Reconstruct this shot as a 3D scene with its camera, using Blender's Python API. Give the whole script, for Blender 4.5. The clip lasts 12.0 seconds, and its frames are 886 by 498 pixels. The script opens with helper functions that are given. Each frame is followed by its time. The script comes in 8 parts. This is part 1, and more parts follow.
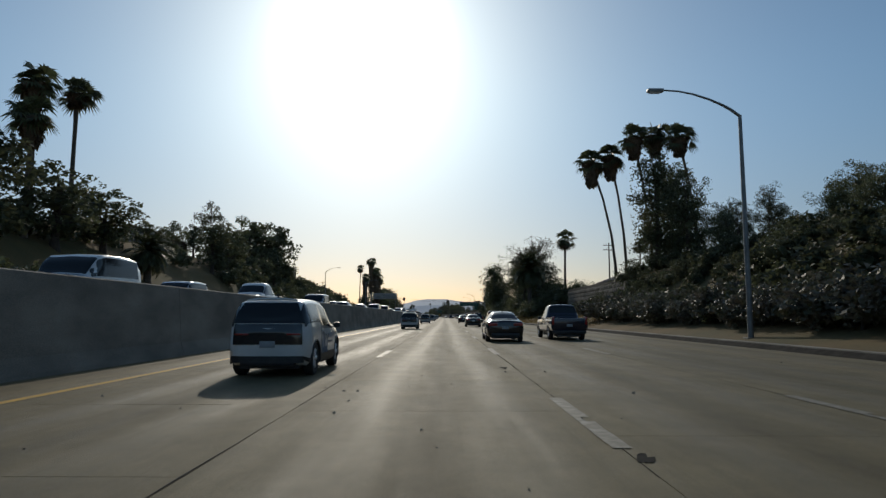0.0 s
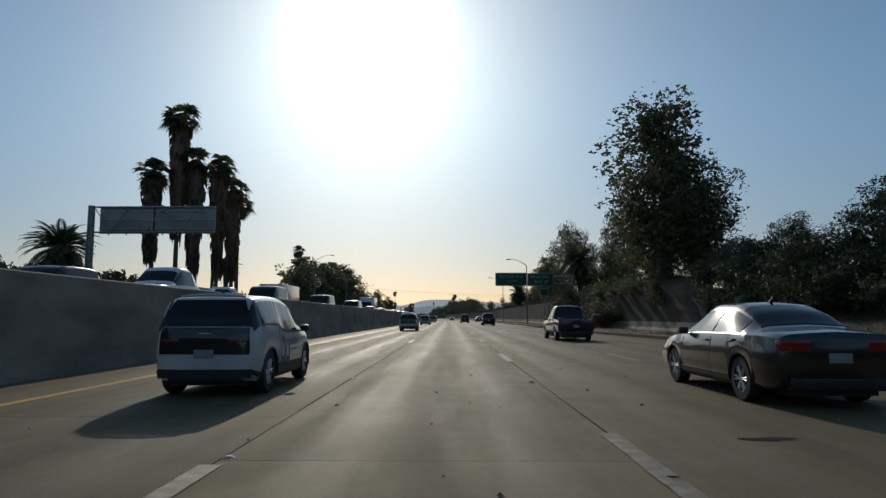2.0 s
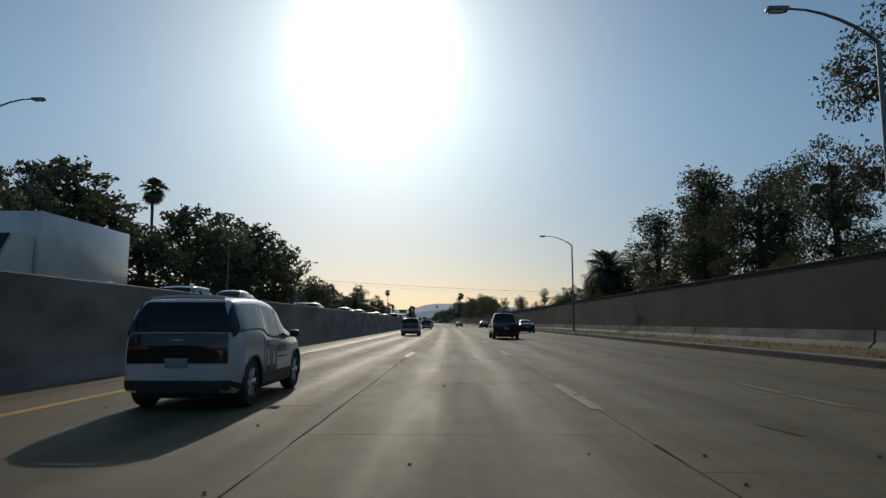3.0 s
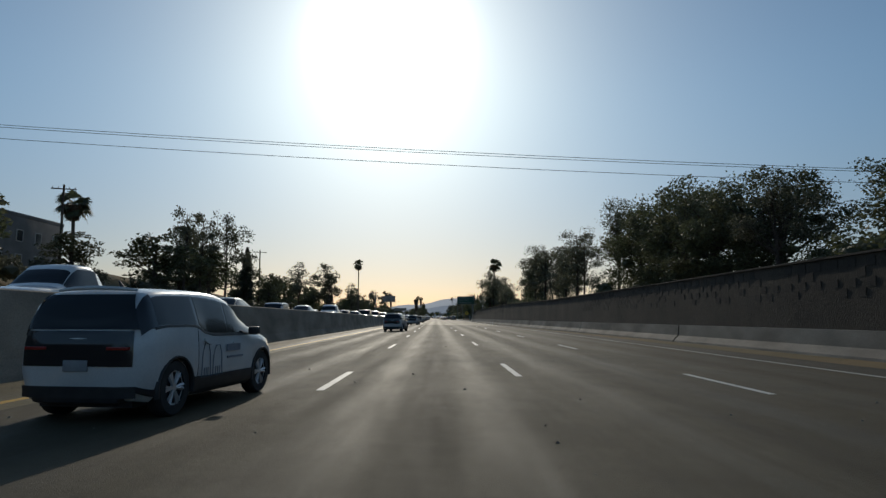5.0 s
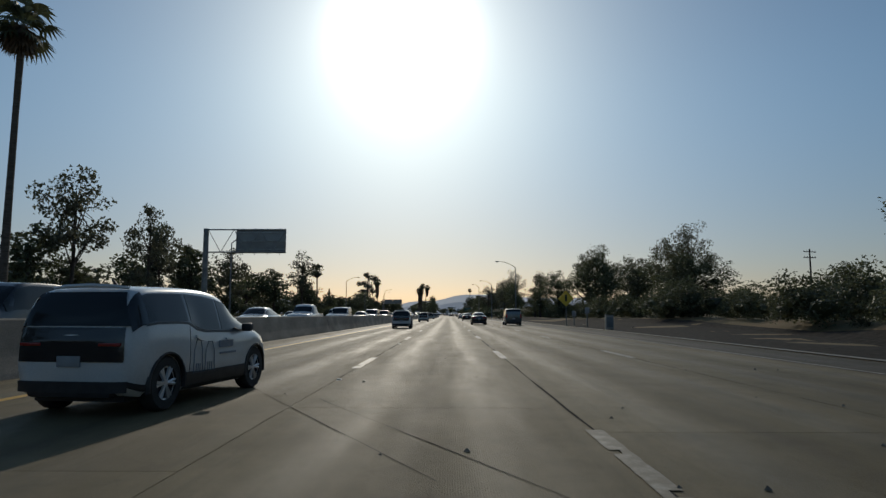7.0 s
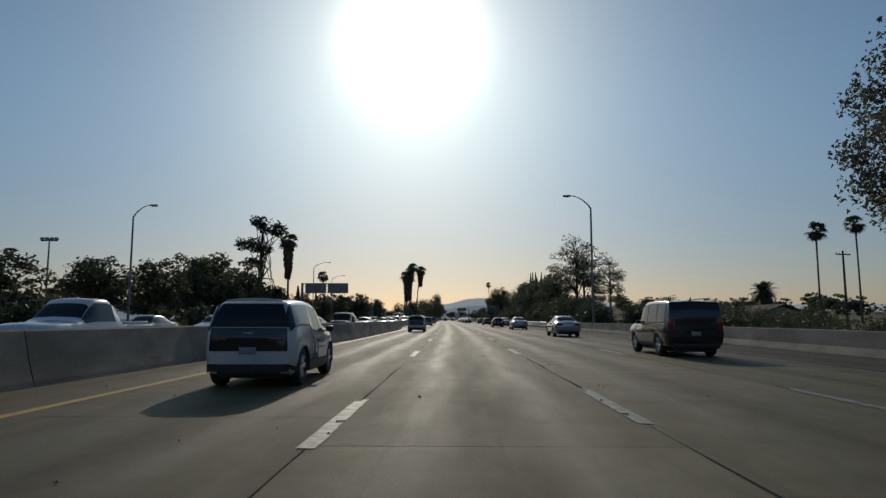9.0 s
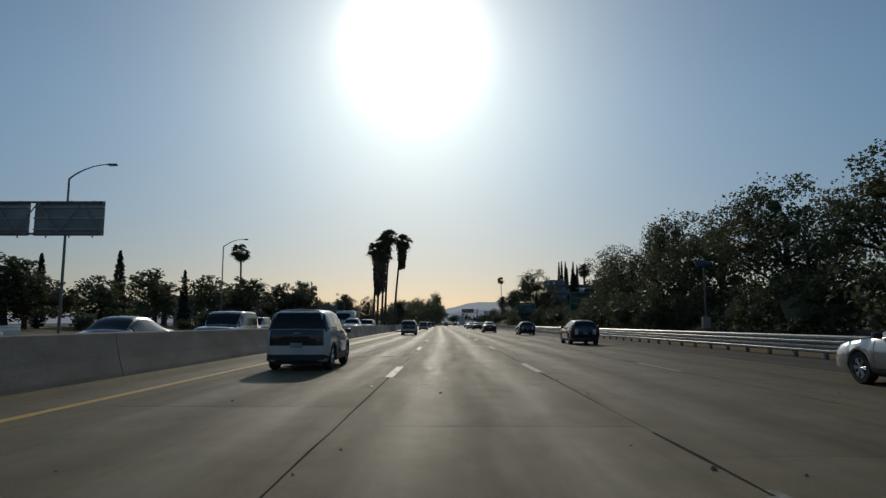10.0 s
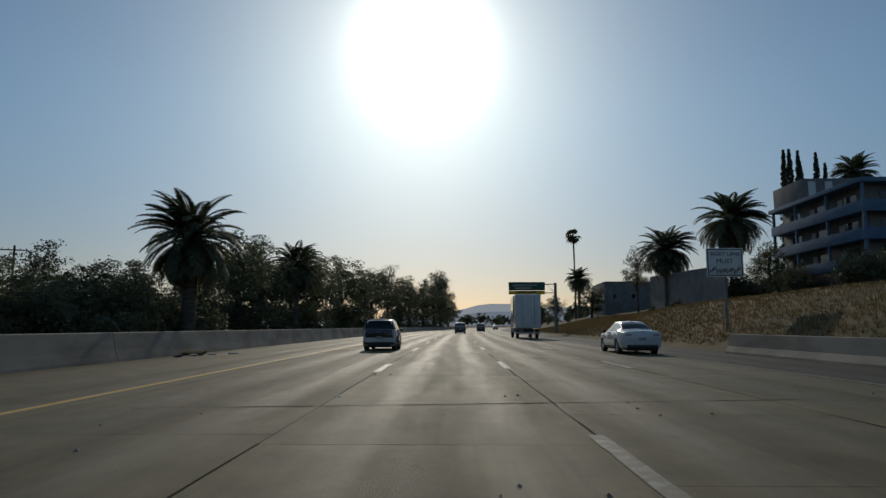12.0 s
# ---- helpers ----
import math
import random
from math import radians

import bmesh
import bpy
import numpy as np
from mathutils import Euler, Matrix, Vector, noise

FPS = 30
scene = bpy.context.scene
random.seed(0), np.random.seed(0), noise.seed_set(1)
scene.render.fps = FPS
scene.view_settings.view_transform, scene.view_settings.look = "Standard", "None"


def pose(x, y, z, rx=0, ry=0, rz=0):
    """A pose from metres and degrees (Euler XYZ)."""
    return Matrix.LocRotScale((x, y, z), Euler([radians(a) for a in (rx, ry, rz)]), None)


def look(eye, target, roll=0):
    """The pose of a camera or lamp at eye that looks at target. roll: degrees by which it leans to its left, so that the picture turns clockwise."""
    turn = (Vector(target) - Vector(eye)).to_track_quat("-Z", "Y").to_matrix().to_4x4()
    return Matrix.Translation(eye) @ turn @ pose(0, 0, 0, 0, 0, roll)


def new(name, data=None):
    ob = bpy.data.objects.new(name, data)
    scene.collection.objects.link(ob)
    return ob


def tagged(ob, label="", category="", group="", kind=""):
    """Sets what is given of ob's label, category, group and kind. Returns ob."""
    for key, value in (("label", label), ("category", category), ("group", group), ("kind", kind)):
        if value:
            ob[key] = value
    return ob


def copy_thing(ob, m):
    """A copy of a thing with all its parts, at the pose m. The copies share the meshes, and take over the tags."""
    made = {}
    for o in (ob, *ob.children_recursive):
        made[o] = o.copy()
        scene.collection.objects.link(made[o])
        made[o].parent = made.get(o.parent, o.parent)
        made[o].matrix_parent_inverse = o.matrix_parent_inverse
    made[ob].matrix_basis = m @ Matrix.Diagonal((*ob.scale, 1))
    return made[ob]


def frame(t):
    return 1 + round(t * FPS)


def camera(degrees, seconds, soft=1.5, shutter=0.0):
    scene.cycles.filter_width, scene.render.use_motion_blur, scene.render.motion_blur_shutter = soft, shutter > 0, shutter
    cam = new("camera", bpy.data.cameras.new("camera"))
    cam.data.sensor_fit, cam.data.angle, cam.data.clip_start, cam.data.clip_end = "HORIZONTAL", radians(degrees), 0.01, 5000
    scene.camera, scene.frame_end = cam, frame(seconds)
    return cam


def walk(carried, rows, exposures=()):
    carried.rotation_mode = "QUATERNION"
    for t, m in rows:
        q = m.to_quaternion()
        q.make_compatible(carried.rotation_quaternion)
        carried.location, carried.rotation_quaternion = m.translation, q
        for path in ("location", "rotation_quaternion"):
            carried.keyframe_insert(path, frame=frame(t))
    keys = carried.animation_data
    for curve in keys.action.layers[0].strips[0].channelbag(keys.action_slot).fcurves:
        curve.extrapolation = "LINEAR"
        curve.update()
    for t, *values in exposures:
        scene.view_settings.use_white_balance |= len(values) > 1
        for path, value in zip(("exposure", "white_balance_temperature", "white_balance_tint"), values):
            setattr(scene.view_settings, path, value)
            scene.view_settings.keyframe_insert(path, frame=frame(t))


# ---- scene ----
# A drive down a freeway, filmed at several times its true pace. Lengths below are unscaled metres, fitted to the
# camera's view;
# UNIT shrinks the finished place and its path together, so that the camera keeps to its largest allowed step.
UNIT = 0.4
cam = camera(70.0, 12.0, soft=1.4)
EYE = 1.226
SPEED = 96.5

# heading of the road in degrees to the left, along its length
BEND_S = [-200, 0, 300, 400, 480, 530, 700, 870, 1010, 1070, 1110, 1170, 1250, 1400, 1700, 2600]
BEND_A = [0, 0, 0.3, 1.5, 2.8, 3.5, 3.4, 3.6, 5.0, 5.5, 5.5, 5.0, 3.5, 0.0, -6, -14]
_s = np.arange(-200.0, 6001.0, 2.0)
_a = np.radians(np.interp(_s, BEND_S, BEND_A))
_x = np.concatenate([[0], np.cumsum(-np.sin(_a[:-1]) * 2.0)])
_y = np.concatenate([[0], np.cumsum(np.cos(_a[:-1]) * 2.0)])
_x, _y = _x - np.interp(0, _s, _x), _y - np.interp(0, _s, _y)


def turn_at(s):
    return float(np.interp(s, BEND_S, BEND_A))


def at(s, u, z=0.0):
    """The place s metres along the road, u metres to the right of the driven lane's middle."""
    a = radians(turn_at(s))
    return Vector((float(np.interp(s, _s, _x)) + u * math.cos(a), float(np.interp(s, _s, _y)) + u * math.sin(a), z))


def lie(s, u, z=0.0, yaw=0.0, size=1.0, tall=1.0):
    """A pose on the road's axes: x to the right, y ahead."""
    return (Matrix.Translation(at(s, u, z)) @ Matrix.Rotation(radians(turn_at(s) + yaw), 4, "Z")
            @ Matrix.Diagonal((size, size, size * tall, 1)))


# seconds, place across the lane, degrees to the left of the road ahead, degrees up, roll
DRIVE = [
    (0.0, 0.2, 0.30, 6.07, 0.0), (0.5, 0.2, 0.55, 6.07, 0.0), (1.0, 0.22, 0.66, 5.97, 0.0), (1.5, 0.17, 0.81, 6.07, 0.0),
    (2.0, 0.17, 0.66, 6.17, 0.0), (2.5, 0.0, 0.66, 6.47, 0.0), (3.0, -0.18, 0.66, 6.57, 0.0), (3.5, -0.15, 0.4, 6.5, 0.0),
    (4.0, 0.0, 0.0, 6.3, 0.0), (4.5, 0.15, -0.4, 6.2, 0.0), (5.0, 0.22, -0.61, 6.17, 0.0), (5.5, 0.22, 0.30, 6.22, 0.0),
    (6.0, 0.23, 0.81, 5.97, 0.0), (6.5, 0.15, 0.46, 5.87, 0.0), (7.0, 0.3, 0.56, 5.9, 0.0), (7.5, 0.2, 0.8, 6.1, 0.0),
    (8.0, -0.05, 0.8, 6.3, 0.0), (8.5, -0.25, 0.8, 6.4, 0.0), (9.0, -0.4, 0.81, 6.32, 0.0), (9.5, -0.44, 0.05, 6.32, 0.0),
    (10.0, -0.5, 0.05, 6.72, 0.0), (10.5, -0.4, 0.05, 6.67, 0.0), (11.0, -0.1, 0.56, 7.17, 0.0), (11.5, -0.1, 1.22, 6.92, 0.0),
    (12.0, 0.2, 1.33, 6.97, 0.0)]
PATH = []
for t, u, left, up, roll in DRIVE:
    s = SPEED * t
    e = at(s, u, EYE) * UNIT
    PATH.append((t, pose(e.x, e.y, e.z, 90 + up, roll, turn_at(s + 40) + left)))
walk(cam, PATH, [(0.0, -0.50), (1.5, -0.53), (2.5, -0.63), (3.2, -0.65), (5.0, -0.60), (5.5, -0.47), (6.5, -0.65), (7.2, -0.78), (9.5, -0.87), (11.0, -0.88), (11.5, -0.95), (12.0, -0.83)])

# ---- light ----
SUN_LEFT, SUN_UP = radians(7.7), radians(24.5)
SUN_WAY = Vector((-math.sin(SUN_LEFT) * math.cos(SUN_UP), math.cos(SUN_LEFT) * math.cos(SUN_UP), math.sin(SUN_UP)))


def make_world():
    w = bpy.data.worlds.new("hazy_sky")
    w.use_nodes = True
    scene.world = w
    nt = w.node_tree
    nt.nodes.clear()
    out = nt.nodes.new("ShaderNodeOutputWorld")
    sky = nt.nodes.new("ShaderNodeTexSky")
    sky.sky_type, sky.sun_disc = "NISHITA", False
    sky.sun_elevation, sky.sun_rotation = SUN_UP, -SUN_LEFT
    sky.air_density, sky.dust_density, sky.ozone_density = 1.0, 0.6, 2.0
    bg = nt.nodes.new("ShaderNodeBackground")
    bg.inputs[1].default_value = 0.1
    # brownish haze low down, clearer blue above
    tc = nt.nodes.new("ShaderNodeTexCoord")
    nrm = nt.nodes.new("ShaderNodeVectorMath")
    nrm.operation = "NORMALIZE"
    nt.links.new(tc.outputs["Generated"], nrm.inputs[0])
    sep = nt.nodes.new("ShaderNodeSeparateXYZ")
    nt.links.new(nrm.outputs[0], sep.inputs[0])
    up = nt.nodes.new("ShaderNodeMapRange")
    up.interpolation_type = "SMOOTHSTEP"
    up.inputs[1].default_value, up.inputs[2].default_value = -0.02, 0.36
    nt.links.new(sep.outputs[2], up.inputs[0])
    haze = nt.nodes.new("ShaderNodeMix")
    haze.data_type = "RGBA"
    haze.inputs[6].default_value, haze.inputs[7].default_value = (0.635, 0.61, 0.668, 1), (0.87, 1.05, 1.085, 1)
    nt.links.new(up.outputs[0], haze.inputs[0])
    tint = nt.nodes.new("ShaderNodeMix")
    tint.data_type, tint.blend_type = "RGBA", "MULTIPLY"
    tint.inputs[0].default_value = 1.0
    nt.links.new(sky.outputs[0], tint.inputs[6])
    nt.links.new(haze.outputs[2], tint.inputs[7])
    nt.links.new(tint.outputs[2], bg.inputs[0])
    # glow round the sun, added to the sky to stand in for lens glare
    dot = nt.nodes.new("ShaderNodeVectorMath")
    dot.operation = "DOT_PRODUCT"
    dot.inputs[1].default_value = SUN_WAY
    nt.links.new(nrm.outputs[0], dot.inputs[0])
    top = nt.nodes.new("ShaderNodeMath")
    top.operation = "MAXIMUM"
    top.inputs[1].default_value = 0.0
    nt.links.new(dot.outputs["Value"], top.inputs[0])
    total = None
    for power, gain in ((420.0, 5.0), (50.0, 0.5), (8.0, 0.08)):
        p = nt.nodes.new("ShaderNodeMath")
        p.operation = "POWER"
        p.inputs[1].default_value = power
        nt.links.new(top.outputs[0], p.inputs[0])
        g = nt.nodes.new("ShaderNodeMath")
        g.operation = "MULTIPLY"
        g.inputs[1].default_value = gain
        nt.links.new(p.outputs[0], g.inputs[0])
        if total is None:
            total = g
        else:
            a = nt.nodes.new("ShaderNodeMath")
            a.operation = "ADD"
            nt.links.new(total.outputs[0], a.inputs[0])
            nt.links.new(g.outputs[0], a.inputs[1])
            total = a
    glow = nt.nodes.new("ShaderNodeBackground")
    glow.inputs[0].default_value = (1.0, 0.97, 0.9, 1)
    nt.links.new(total.outputs[0], glow.inputs[1])
    add = nt.nodes.new("ShaderNodeAddShader")
    nt.links.new(bg.outputs[0], add.inputs[0])
    nt.links.new(glow.outputs[0], add.inputs[1])
    nt.links.new(add.outputs[0], out.inputs[0])


make_world()
sun = new("sun", bpy.data.lights.new("sun", "SUN"))
sun.data.energy, sun.data.angle, sun.data.color = 2.0, radians(0.6), (1.0, 0.9, 0.74)
sun.matrix_basis = look(SUN_WAY * 50, (0, 0, 0))

# ---- materials ----
def surface(name, colour, rough=0.8, metal=0.0, second=None, scale=1.0, detail=6.0, contrast=(0.35, 0.65), fine=0.0, fine_scale=40.0,
            bump=0.0, bump_scale=30.0, vary=0.0, flow=(1, 1, 1), coords="Object", coat=0.0, clear=0.0):
    """A worn surface: two colours mixed by large noise, fine grain over them, relief, and a shade of its own for each object."""
    m = bpy.data.materials.new(name)
    m.use_nodes = True
    nt = m.node_tree
    b = nt.nodes["Principled BSDF"]
    b.inputs["Roughness"].default_value, b.inputs["Metallic"].default_value = rough, metal
    b.inputs["Coat Weight"].default_value = coat
    b.inputs["Coat Roughness"].default_value = 0.06
    tc = nt.nodes.new("ShaderNodeTexCoord")
    mp = nt.nodes.new("ShaderNodeMapping")
    mp.inputs["Scale"].default_value = flow
    nt.links.new(tc.outputs[coords], mp.inputs[0])
    c = nt.nodes.new("ShaderNodeRGB")
    c.outputs[0].default_value = (*colour, 1)
    last = c.outputs[0]

    def noise_of(sc, det):
        n = nt.nodes.new("ShaderNodeTexNoise")
        n.inputs["Scale"].default_value, n.inputs["Detail"].default_value = sc, det
        nt.links.new(mp.outputs[0], n.inputs["Vector"])
        return n

    def mix(fac, a, col, how="MIX"):
        x = nt.nodes.new("ShaderNodeMix")
        x.data_type, x.blend_type = "RGBA", how
        if hasattr(fac, "links"):
            nt.links.new(fac, x.inputs[0])
        else:
            x.inputs[0].default_value = fac
        nt.links.new(a, x.inputs[6])
        if hasattr(col, "links"):
            nt.links.new(col, x.inputs[7])
        else:
            x.inputs[7].default_value = (*col, 1)
        return x.outputs[2]

    def ramp(src, lo, hi):
        r = nt.nodes.new("ShaderNodeMapRange")
        r.inputs[1].default_value, r.inputs[2].default_value = lo, hi
        nt.links.new(src, r.inputs[0])
        return r.outputs[0]

    if second:
        last = mix(ramp(noise_of(scale, detail).outputs[0], *contrast), last, second)
    if fine:
        r = nt.nodes.new("ShaderNodeMapRange")
        r.inputs[1].default_value, r.inputs[2].default_value = 0.3, 0.7
        r.inputs[3].default_value, r.inputs[4].default_value = 1 - fine, 1 + fine
        nt.links.new(noise_of(fine_scale, 3.0).outputs[0], r.inputs[0])
        last = mix(1.0, last, r.outputs[0], "MULTIPLY")
    if vary:
        oi = nt.nodes.new("ShaderNodeObjectInfo")
        r = nt.nodes.new("ShaderNodeMapRange")
        r.inputs[3].default_value, r.inputs[4].default_value = 1 - vary, 1 + vary
        nt.links.new(oi.outputs["Random"], r.inputs[0])
        last = mix(1.0, last, r.outputs[0], "MULTIPLY")
    nt.links.new(last, b.inputs["Base Color"])
    if bump:
        bp = nt.nodes.new("ShaderNodeBump")
        bp.inputs["Strength"].default_value, bp.inputs["Distance"].default_value = bump, 0.02
        nt.links.new(noise_of(bump_scale, 5.0).outputs[0], bp.inputs["Height"])
        nt.links.new(bp.outputs[0], b.inputs["Normal"])
    if clear:
        b.inputs["Transmission Weight"].default_value = clear
    return m


def leafy(name, colour, second, light=0.25, rough=0.55):
    """Leaves: each one a shade of its own, letting some light through."""
    m = surface(name, colour, rough, second=second, scale=0.6, vary=0.2)
    nt = m.node_tree
    b, out = nt.nodes["Principled BSDF"], nt.nodes["Material Output"]
    geo = nt.nodes.new("ShaderNodeNewGeometry")
    r = nt.nodes.new("ShaderNodeMapRange")
    r.inputs[3].default_value, r.inputs[4].default_value = 0.6, 1.5
    nt.links.new(geo.outputs["Random Per Island"], r.inputs[0])
    x = nt.nodes.new("ShaderNodeMix")
    x.data_type, x.blend_type = "RGBA", "MULTIPLY"
    x.inputs[0].default_value = 1.0
    nt.links.new(b.inputs["Base Color"].links[0].from_socket, x.inputs[6])
    nt.links.new(r.outputs[0], x.inputs[7])
    nt.links.new(x.outputs[2], b.inputs["Base Color"])
    t = nt.nodes.new("ShaderNodeBsdfTranslucent")
    nt.links.new(x.outputs[2], t.inputs[0])
    s = nt.nodes.new("ShaderNodeMixShader")
    s.inputs[0].default_value = light
    nt.links.new(b.outputs[0], s.inputs[1])
    nt.links.new(t.outputs[0], s.inputs[2])
    nt.links.new(s.outputs[0], out.inputs[0])
    return m


def road_surface(name, colour, second, joint, rough, groove=0.0):
    """Pavement in road coordinates (UV: metres across and along): wheel paths, oil drip line, stains, patches and grain."""
    m = bpy.data.materials.new(name)
    m.use_nodes = True
    nt = m.node_tree
    b = nt.nodes["Principled BSDF"]
    uv = nt.nodes.new("ShaderNodeUVMap")

    def math_of(op, a, v=None):
        n = nt.nodes.new("ShaderNodeMath")
        n.operation = op
        for i, q in enumerate((a, v)):
            if q is None:
                continue
            if hasattr(q, "links"):
                nt.links.new(q, n.inputs[i])
            else:
                n.inputs[i].default_value = q
        return n.outputs[0]

    def noise_of(sx, sy, det, rough_=0.6):
        mp = nt.nodes.new("ShaderNodeMapping")
        mp.inputs["Scale"].default_value = (sx, sy, 1)
        nt.links.new(uv.outputs[0], mp.inputs[0])
        n = nt.nodes.new("ShaderNodeTexNoise")
        n.inputs["Scale"].default_value, n.inputs["Detail"].default_value, n.inputs["Roughness"].default_value = 1.0, det, rough_
        nt.links.new(mp.outputs[0], n.inputs["Vector"])
        return n.outputs[0]

    def span(src, a, b_, c, d):
        r = nt.nodes.new("ShaderNodeMapRange")
        for i, q in enumerate((a, b_, c, d)):
            r.inputs[i + 1].default_value = q
        nt.links.new(src, r.inputs[0])
        return r.outputs[0]

    def mix(fac, a, col, how="MIX"):
        x = nt.nodes.new("ShaderNodeMix")
        x.data_type, x.blend_type = "RGBA", how
        for i, q in ((0, fac), (6, a), (7, col)):
            if hasattr(q, "links"):
                nt.links.new(q, x.inputs[i])
            elif isinstance(q, tuple):
                x.inputs[i].default_value = (*q, 1)
            else:
                x.inputs[i].default_value = q
        return x.outputs[2]

    sep = nt.nodes.new("ShaderNodeSeparateXYZ")
    nt.links.new(uv.outputs[0], sep.inputs[0])
    # place across the lane, -1.83 to 1.83
    lane = math_of("SUBTRACT", math_of("MULTIPLY", math_of("FRACT", math_of("DIVIDE", math_of("ADD", sep.outputs[0], 1.83), 3.66)), 3.66), 1.83)
    wob = math_of("MULTIPLY", math_of("SUBTRACT", noise_of(0.2, 0.03, 2), 0.5), 0.5)
    off = math_of("ABSOLUTE", math_of("ADD", lane, wob))
    path = span(math_of("ABSOLUTE", math_of("SUBTRACT", off, 0.85)), 0.1, 0.55, 1.0, 0.0)
    oil = span(off, 0.05, 0.5, 1.0, 0.0)
    col = mix(span(noise_of(0.5, 0.03, 5), 0.35, 0.68, 0.0, 1.0), colour, second)
    col = mix(span(noise_of(3.5, 0.1, 4), 0.5, 0.8, 0.0, 0.35), col, joint)
    col = mix(math_of("MULTIPLY", oil, 0.38), col, joint)
    col = mix(math_of("MULTIPLY", path, 0.16), col, joint)
    col = mix(span(noise_of(9, 7, 4, 0.75), 0.64, 0.72, 0.0, 0.5), col, joint)
    col = mix(1.0, col, span(noise_of(55, 45, 3, 0.8), 0.3, 0.7, 0.78, 1.2), "MULTIPLY")
    col = mix(1.0, col, span(noise_of(1.3, 0.9, 6, 0.7), 0.32, 0.7, 0.82, 1.16), "MULTIPLY")
    oi = nt.nodes.new("ShaderNodeObjectInfo")
    col = mix(1.0, col, span(oi.outputs["Random"], 0, 1, 0.9, 1.1), "MULTIPLY")
    geo = nt.nodes.new("ShaderNodeNewGeometry")
    col = mix(1.0, col, span(geo.outputs["Random Per Island"], 0, 1, 0.92, 1.08), "MULTIPLY")
    nt.links.new(col, b.inputs["Base Color"])
    b.inputs["Specular IOR Level"].default_value = 0.17
    rg = span(noise_of(2.5, 0.25, 5), 0.3, 0.7, rough - 0.05, rough + 0.07)
    rg = math_of("SUBTRACT", rg, math_of("MULTIPLY", path, 0.1))
    nt.links.new(rg, b.inputs["Roughness"])
    bp = nt.nodes.new("ShaderNodeBump")
    bp.inputs["Strength"].default_value, bp.inputs["Distance"].default_value = 0.5, 0.01
    hgt = noise_of(60, 60, 4, 0.8)
    if groove:
        wave = math_of("MULTIPLY", math_of("SINE", math_of("MULTIPLY", sep.outputs[0], 330.0)), groove)
        hgt = math_of("ADD", hgt, math_of("MULTIPLY", wave, span(noise_of(0.5, 0.05, 2), 0.5, 0.6, 0.0, 1.0)))
    nt.links.new(hgt, bp.inputs["Height"])
    nt.links.new(bp.outputs[0], b.inputs["Normal"])
    return m


def worn_paint(name, colour, under, left):
    """Road paint, worn through to the pavement in patches."""
    m = surface(name, colour, 0.6, second=under, scale=6.0, detail=8.0, contrast=(left - 0.12, left + 0.08), fine=0.15, fine_scale=60)
    return m


CONCRETE = road_surface("pavement_concrete", (0.226, 0.181, 0.099), (0.184, 0.148, 0.081), (0.08, 0.064, 0.037), 0.68, 0.1)
ASPHALT = road_surface("pavement_asphalt", (0.105, 0.092, 0.068), (0.085, 0.075, 0.056), (0.045, 0.04, 0.031), 0.78)
ASPHALT_LANE = road_surface("pavement_asphalt_worn", (0.118, 0.096, 0.058), (0.098, 0.08, 0.049), (0.05, 0.041, 0.026), 0.74)
SEAM = surface("joint_sealant", (0.03, 0.027, 0.024), 0.95, second=(0.06, 0.054, 0.045), scale=3)
SEAM.node_tree.nodes["Principled BSDF"].inputs["Specular IOR Level"].default_value = 0.05
WHITE_OLD = worn_paint("white_paint_worn", (0.36, 0.33, 0.265), (0.2, 0.17, 0.12), 0.5)
WHITE_FAINT = worn_paint("white_paint_nearly_gone", (0.29, 0.25, 0.18), (0.19, 0.155, 0.095), 0.47)
WHITE_NEW = worn_paint("white_paint", (0.55, 0.53, 0.47), (0.25, 0.23, 0.19), 0.66)
YELLOW = worn_paint("yellow_paint", (0.66, 0.37, 0.035), (0.34, 0.25, 0.12), 0.64)
DOT = surface("ceramic_marker", (0.7, 0.68, 0.6), 0.4, second=(0.4, 0.37, 0.3), scale=9)
BARRIER = surface("barrier_concrete", (0.32, 0.288, 0.23), 0.85, second=(0.165, 0.146, 0.115), scale=0.5, detail=8, fine=0.2, fine_scale=25, bump=0.3,
                  flow=(1, 1, 2.5))
BARRIER_OLD = surface("median_concrete", (0.3, 0.268, 0.218), 0.85, second=(0.165, 0.145, 0.118), scale=0.4, detail=8, fine=0.2, fine_scale=25, bump=0.3,
                      flow=(1, 1, 2.5))
PAPER = surface("dirty_paper", (0.5, 0.46, 0.38), 0.9, second=(0.3, 0.27, 0.22), scale=6, fine=0.2)
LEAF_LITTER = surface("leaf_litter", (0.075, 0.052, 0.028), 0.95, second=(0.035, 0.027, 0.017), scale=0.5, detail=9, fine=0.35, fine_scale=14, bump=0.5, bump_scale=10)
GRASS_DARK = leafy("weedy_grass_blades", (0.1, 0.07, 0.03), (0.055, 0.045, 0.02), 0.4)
WALL_DARK = surface("stained_wall", (0.062, 0.05, 0.037), 0.9, second=(0.036, 0.03, 0.023), scale=0.35, detail=8, fine=0.25, fine_scale=20, bump=0.4,
                    flow=(1, 1, 0.4))
BLOCK = surface("wall_block", (0.036, 0.03, 0.024), 0.9, second=(0.026, 0.022, 0.018), scale=0.6, fine=0.2, bump=0.3, vary=0.2)
STONE = surface("rubble_stone", (0.21, 0.185, 0.15), 0.9, second=(0.11, 0.098, 0.08), scale=1.2, fine=0.25, bump=0.4, vary=0.25)
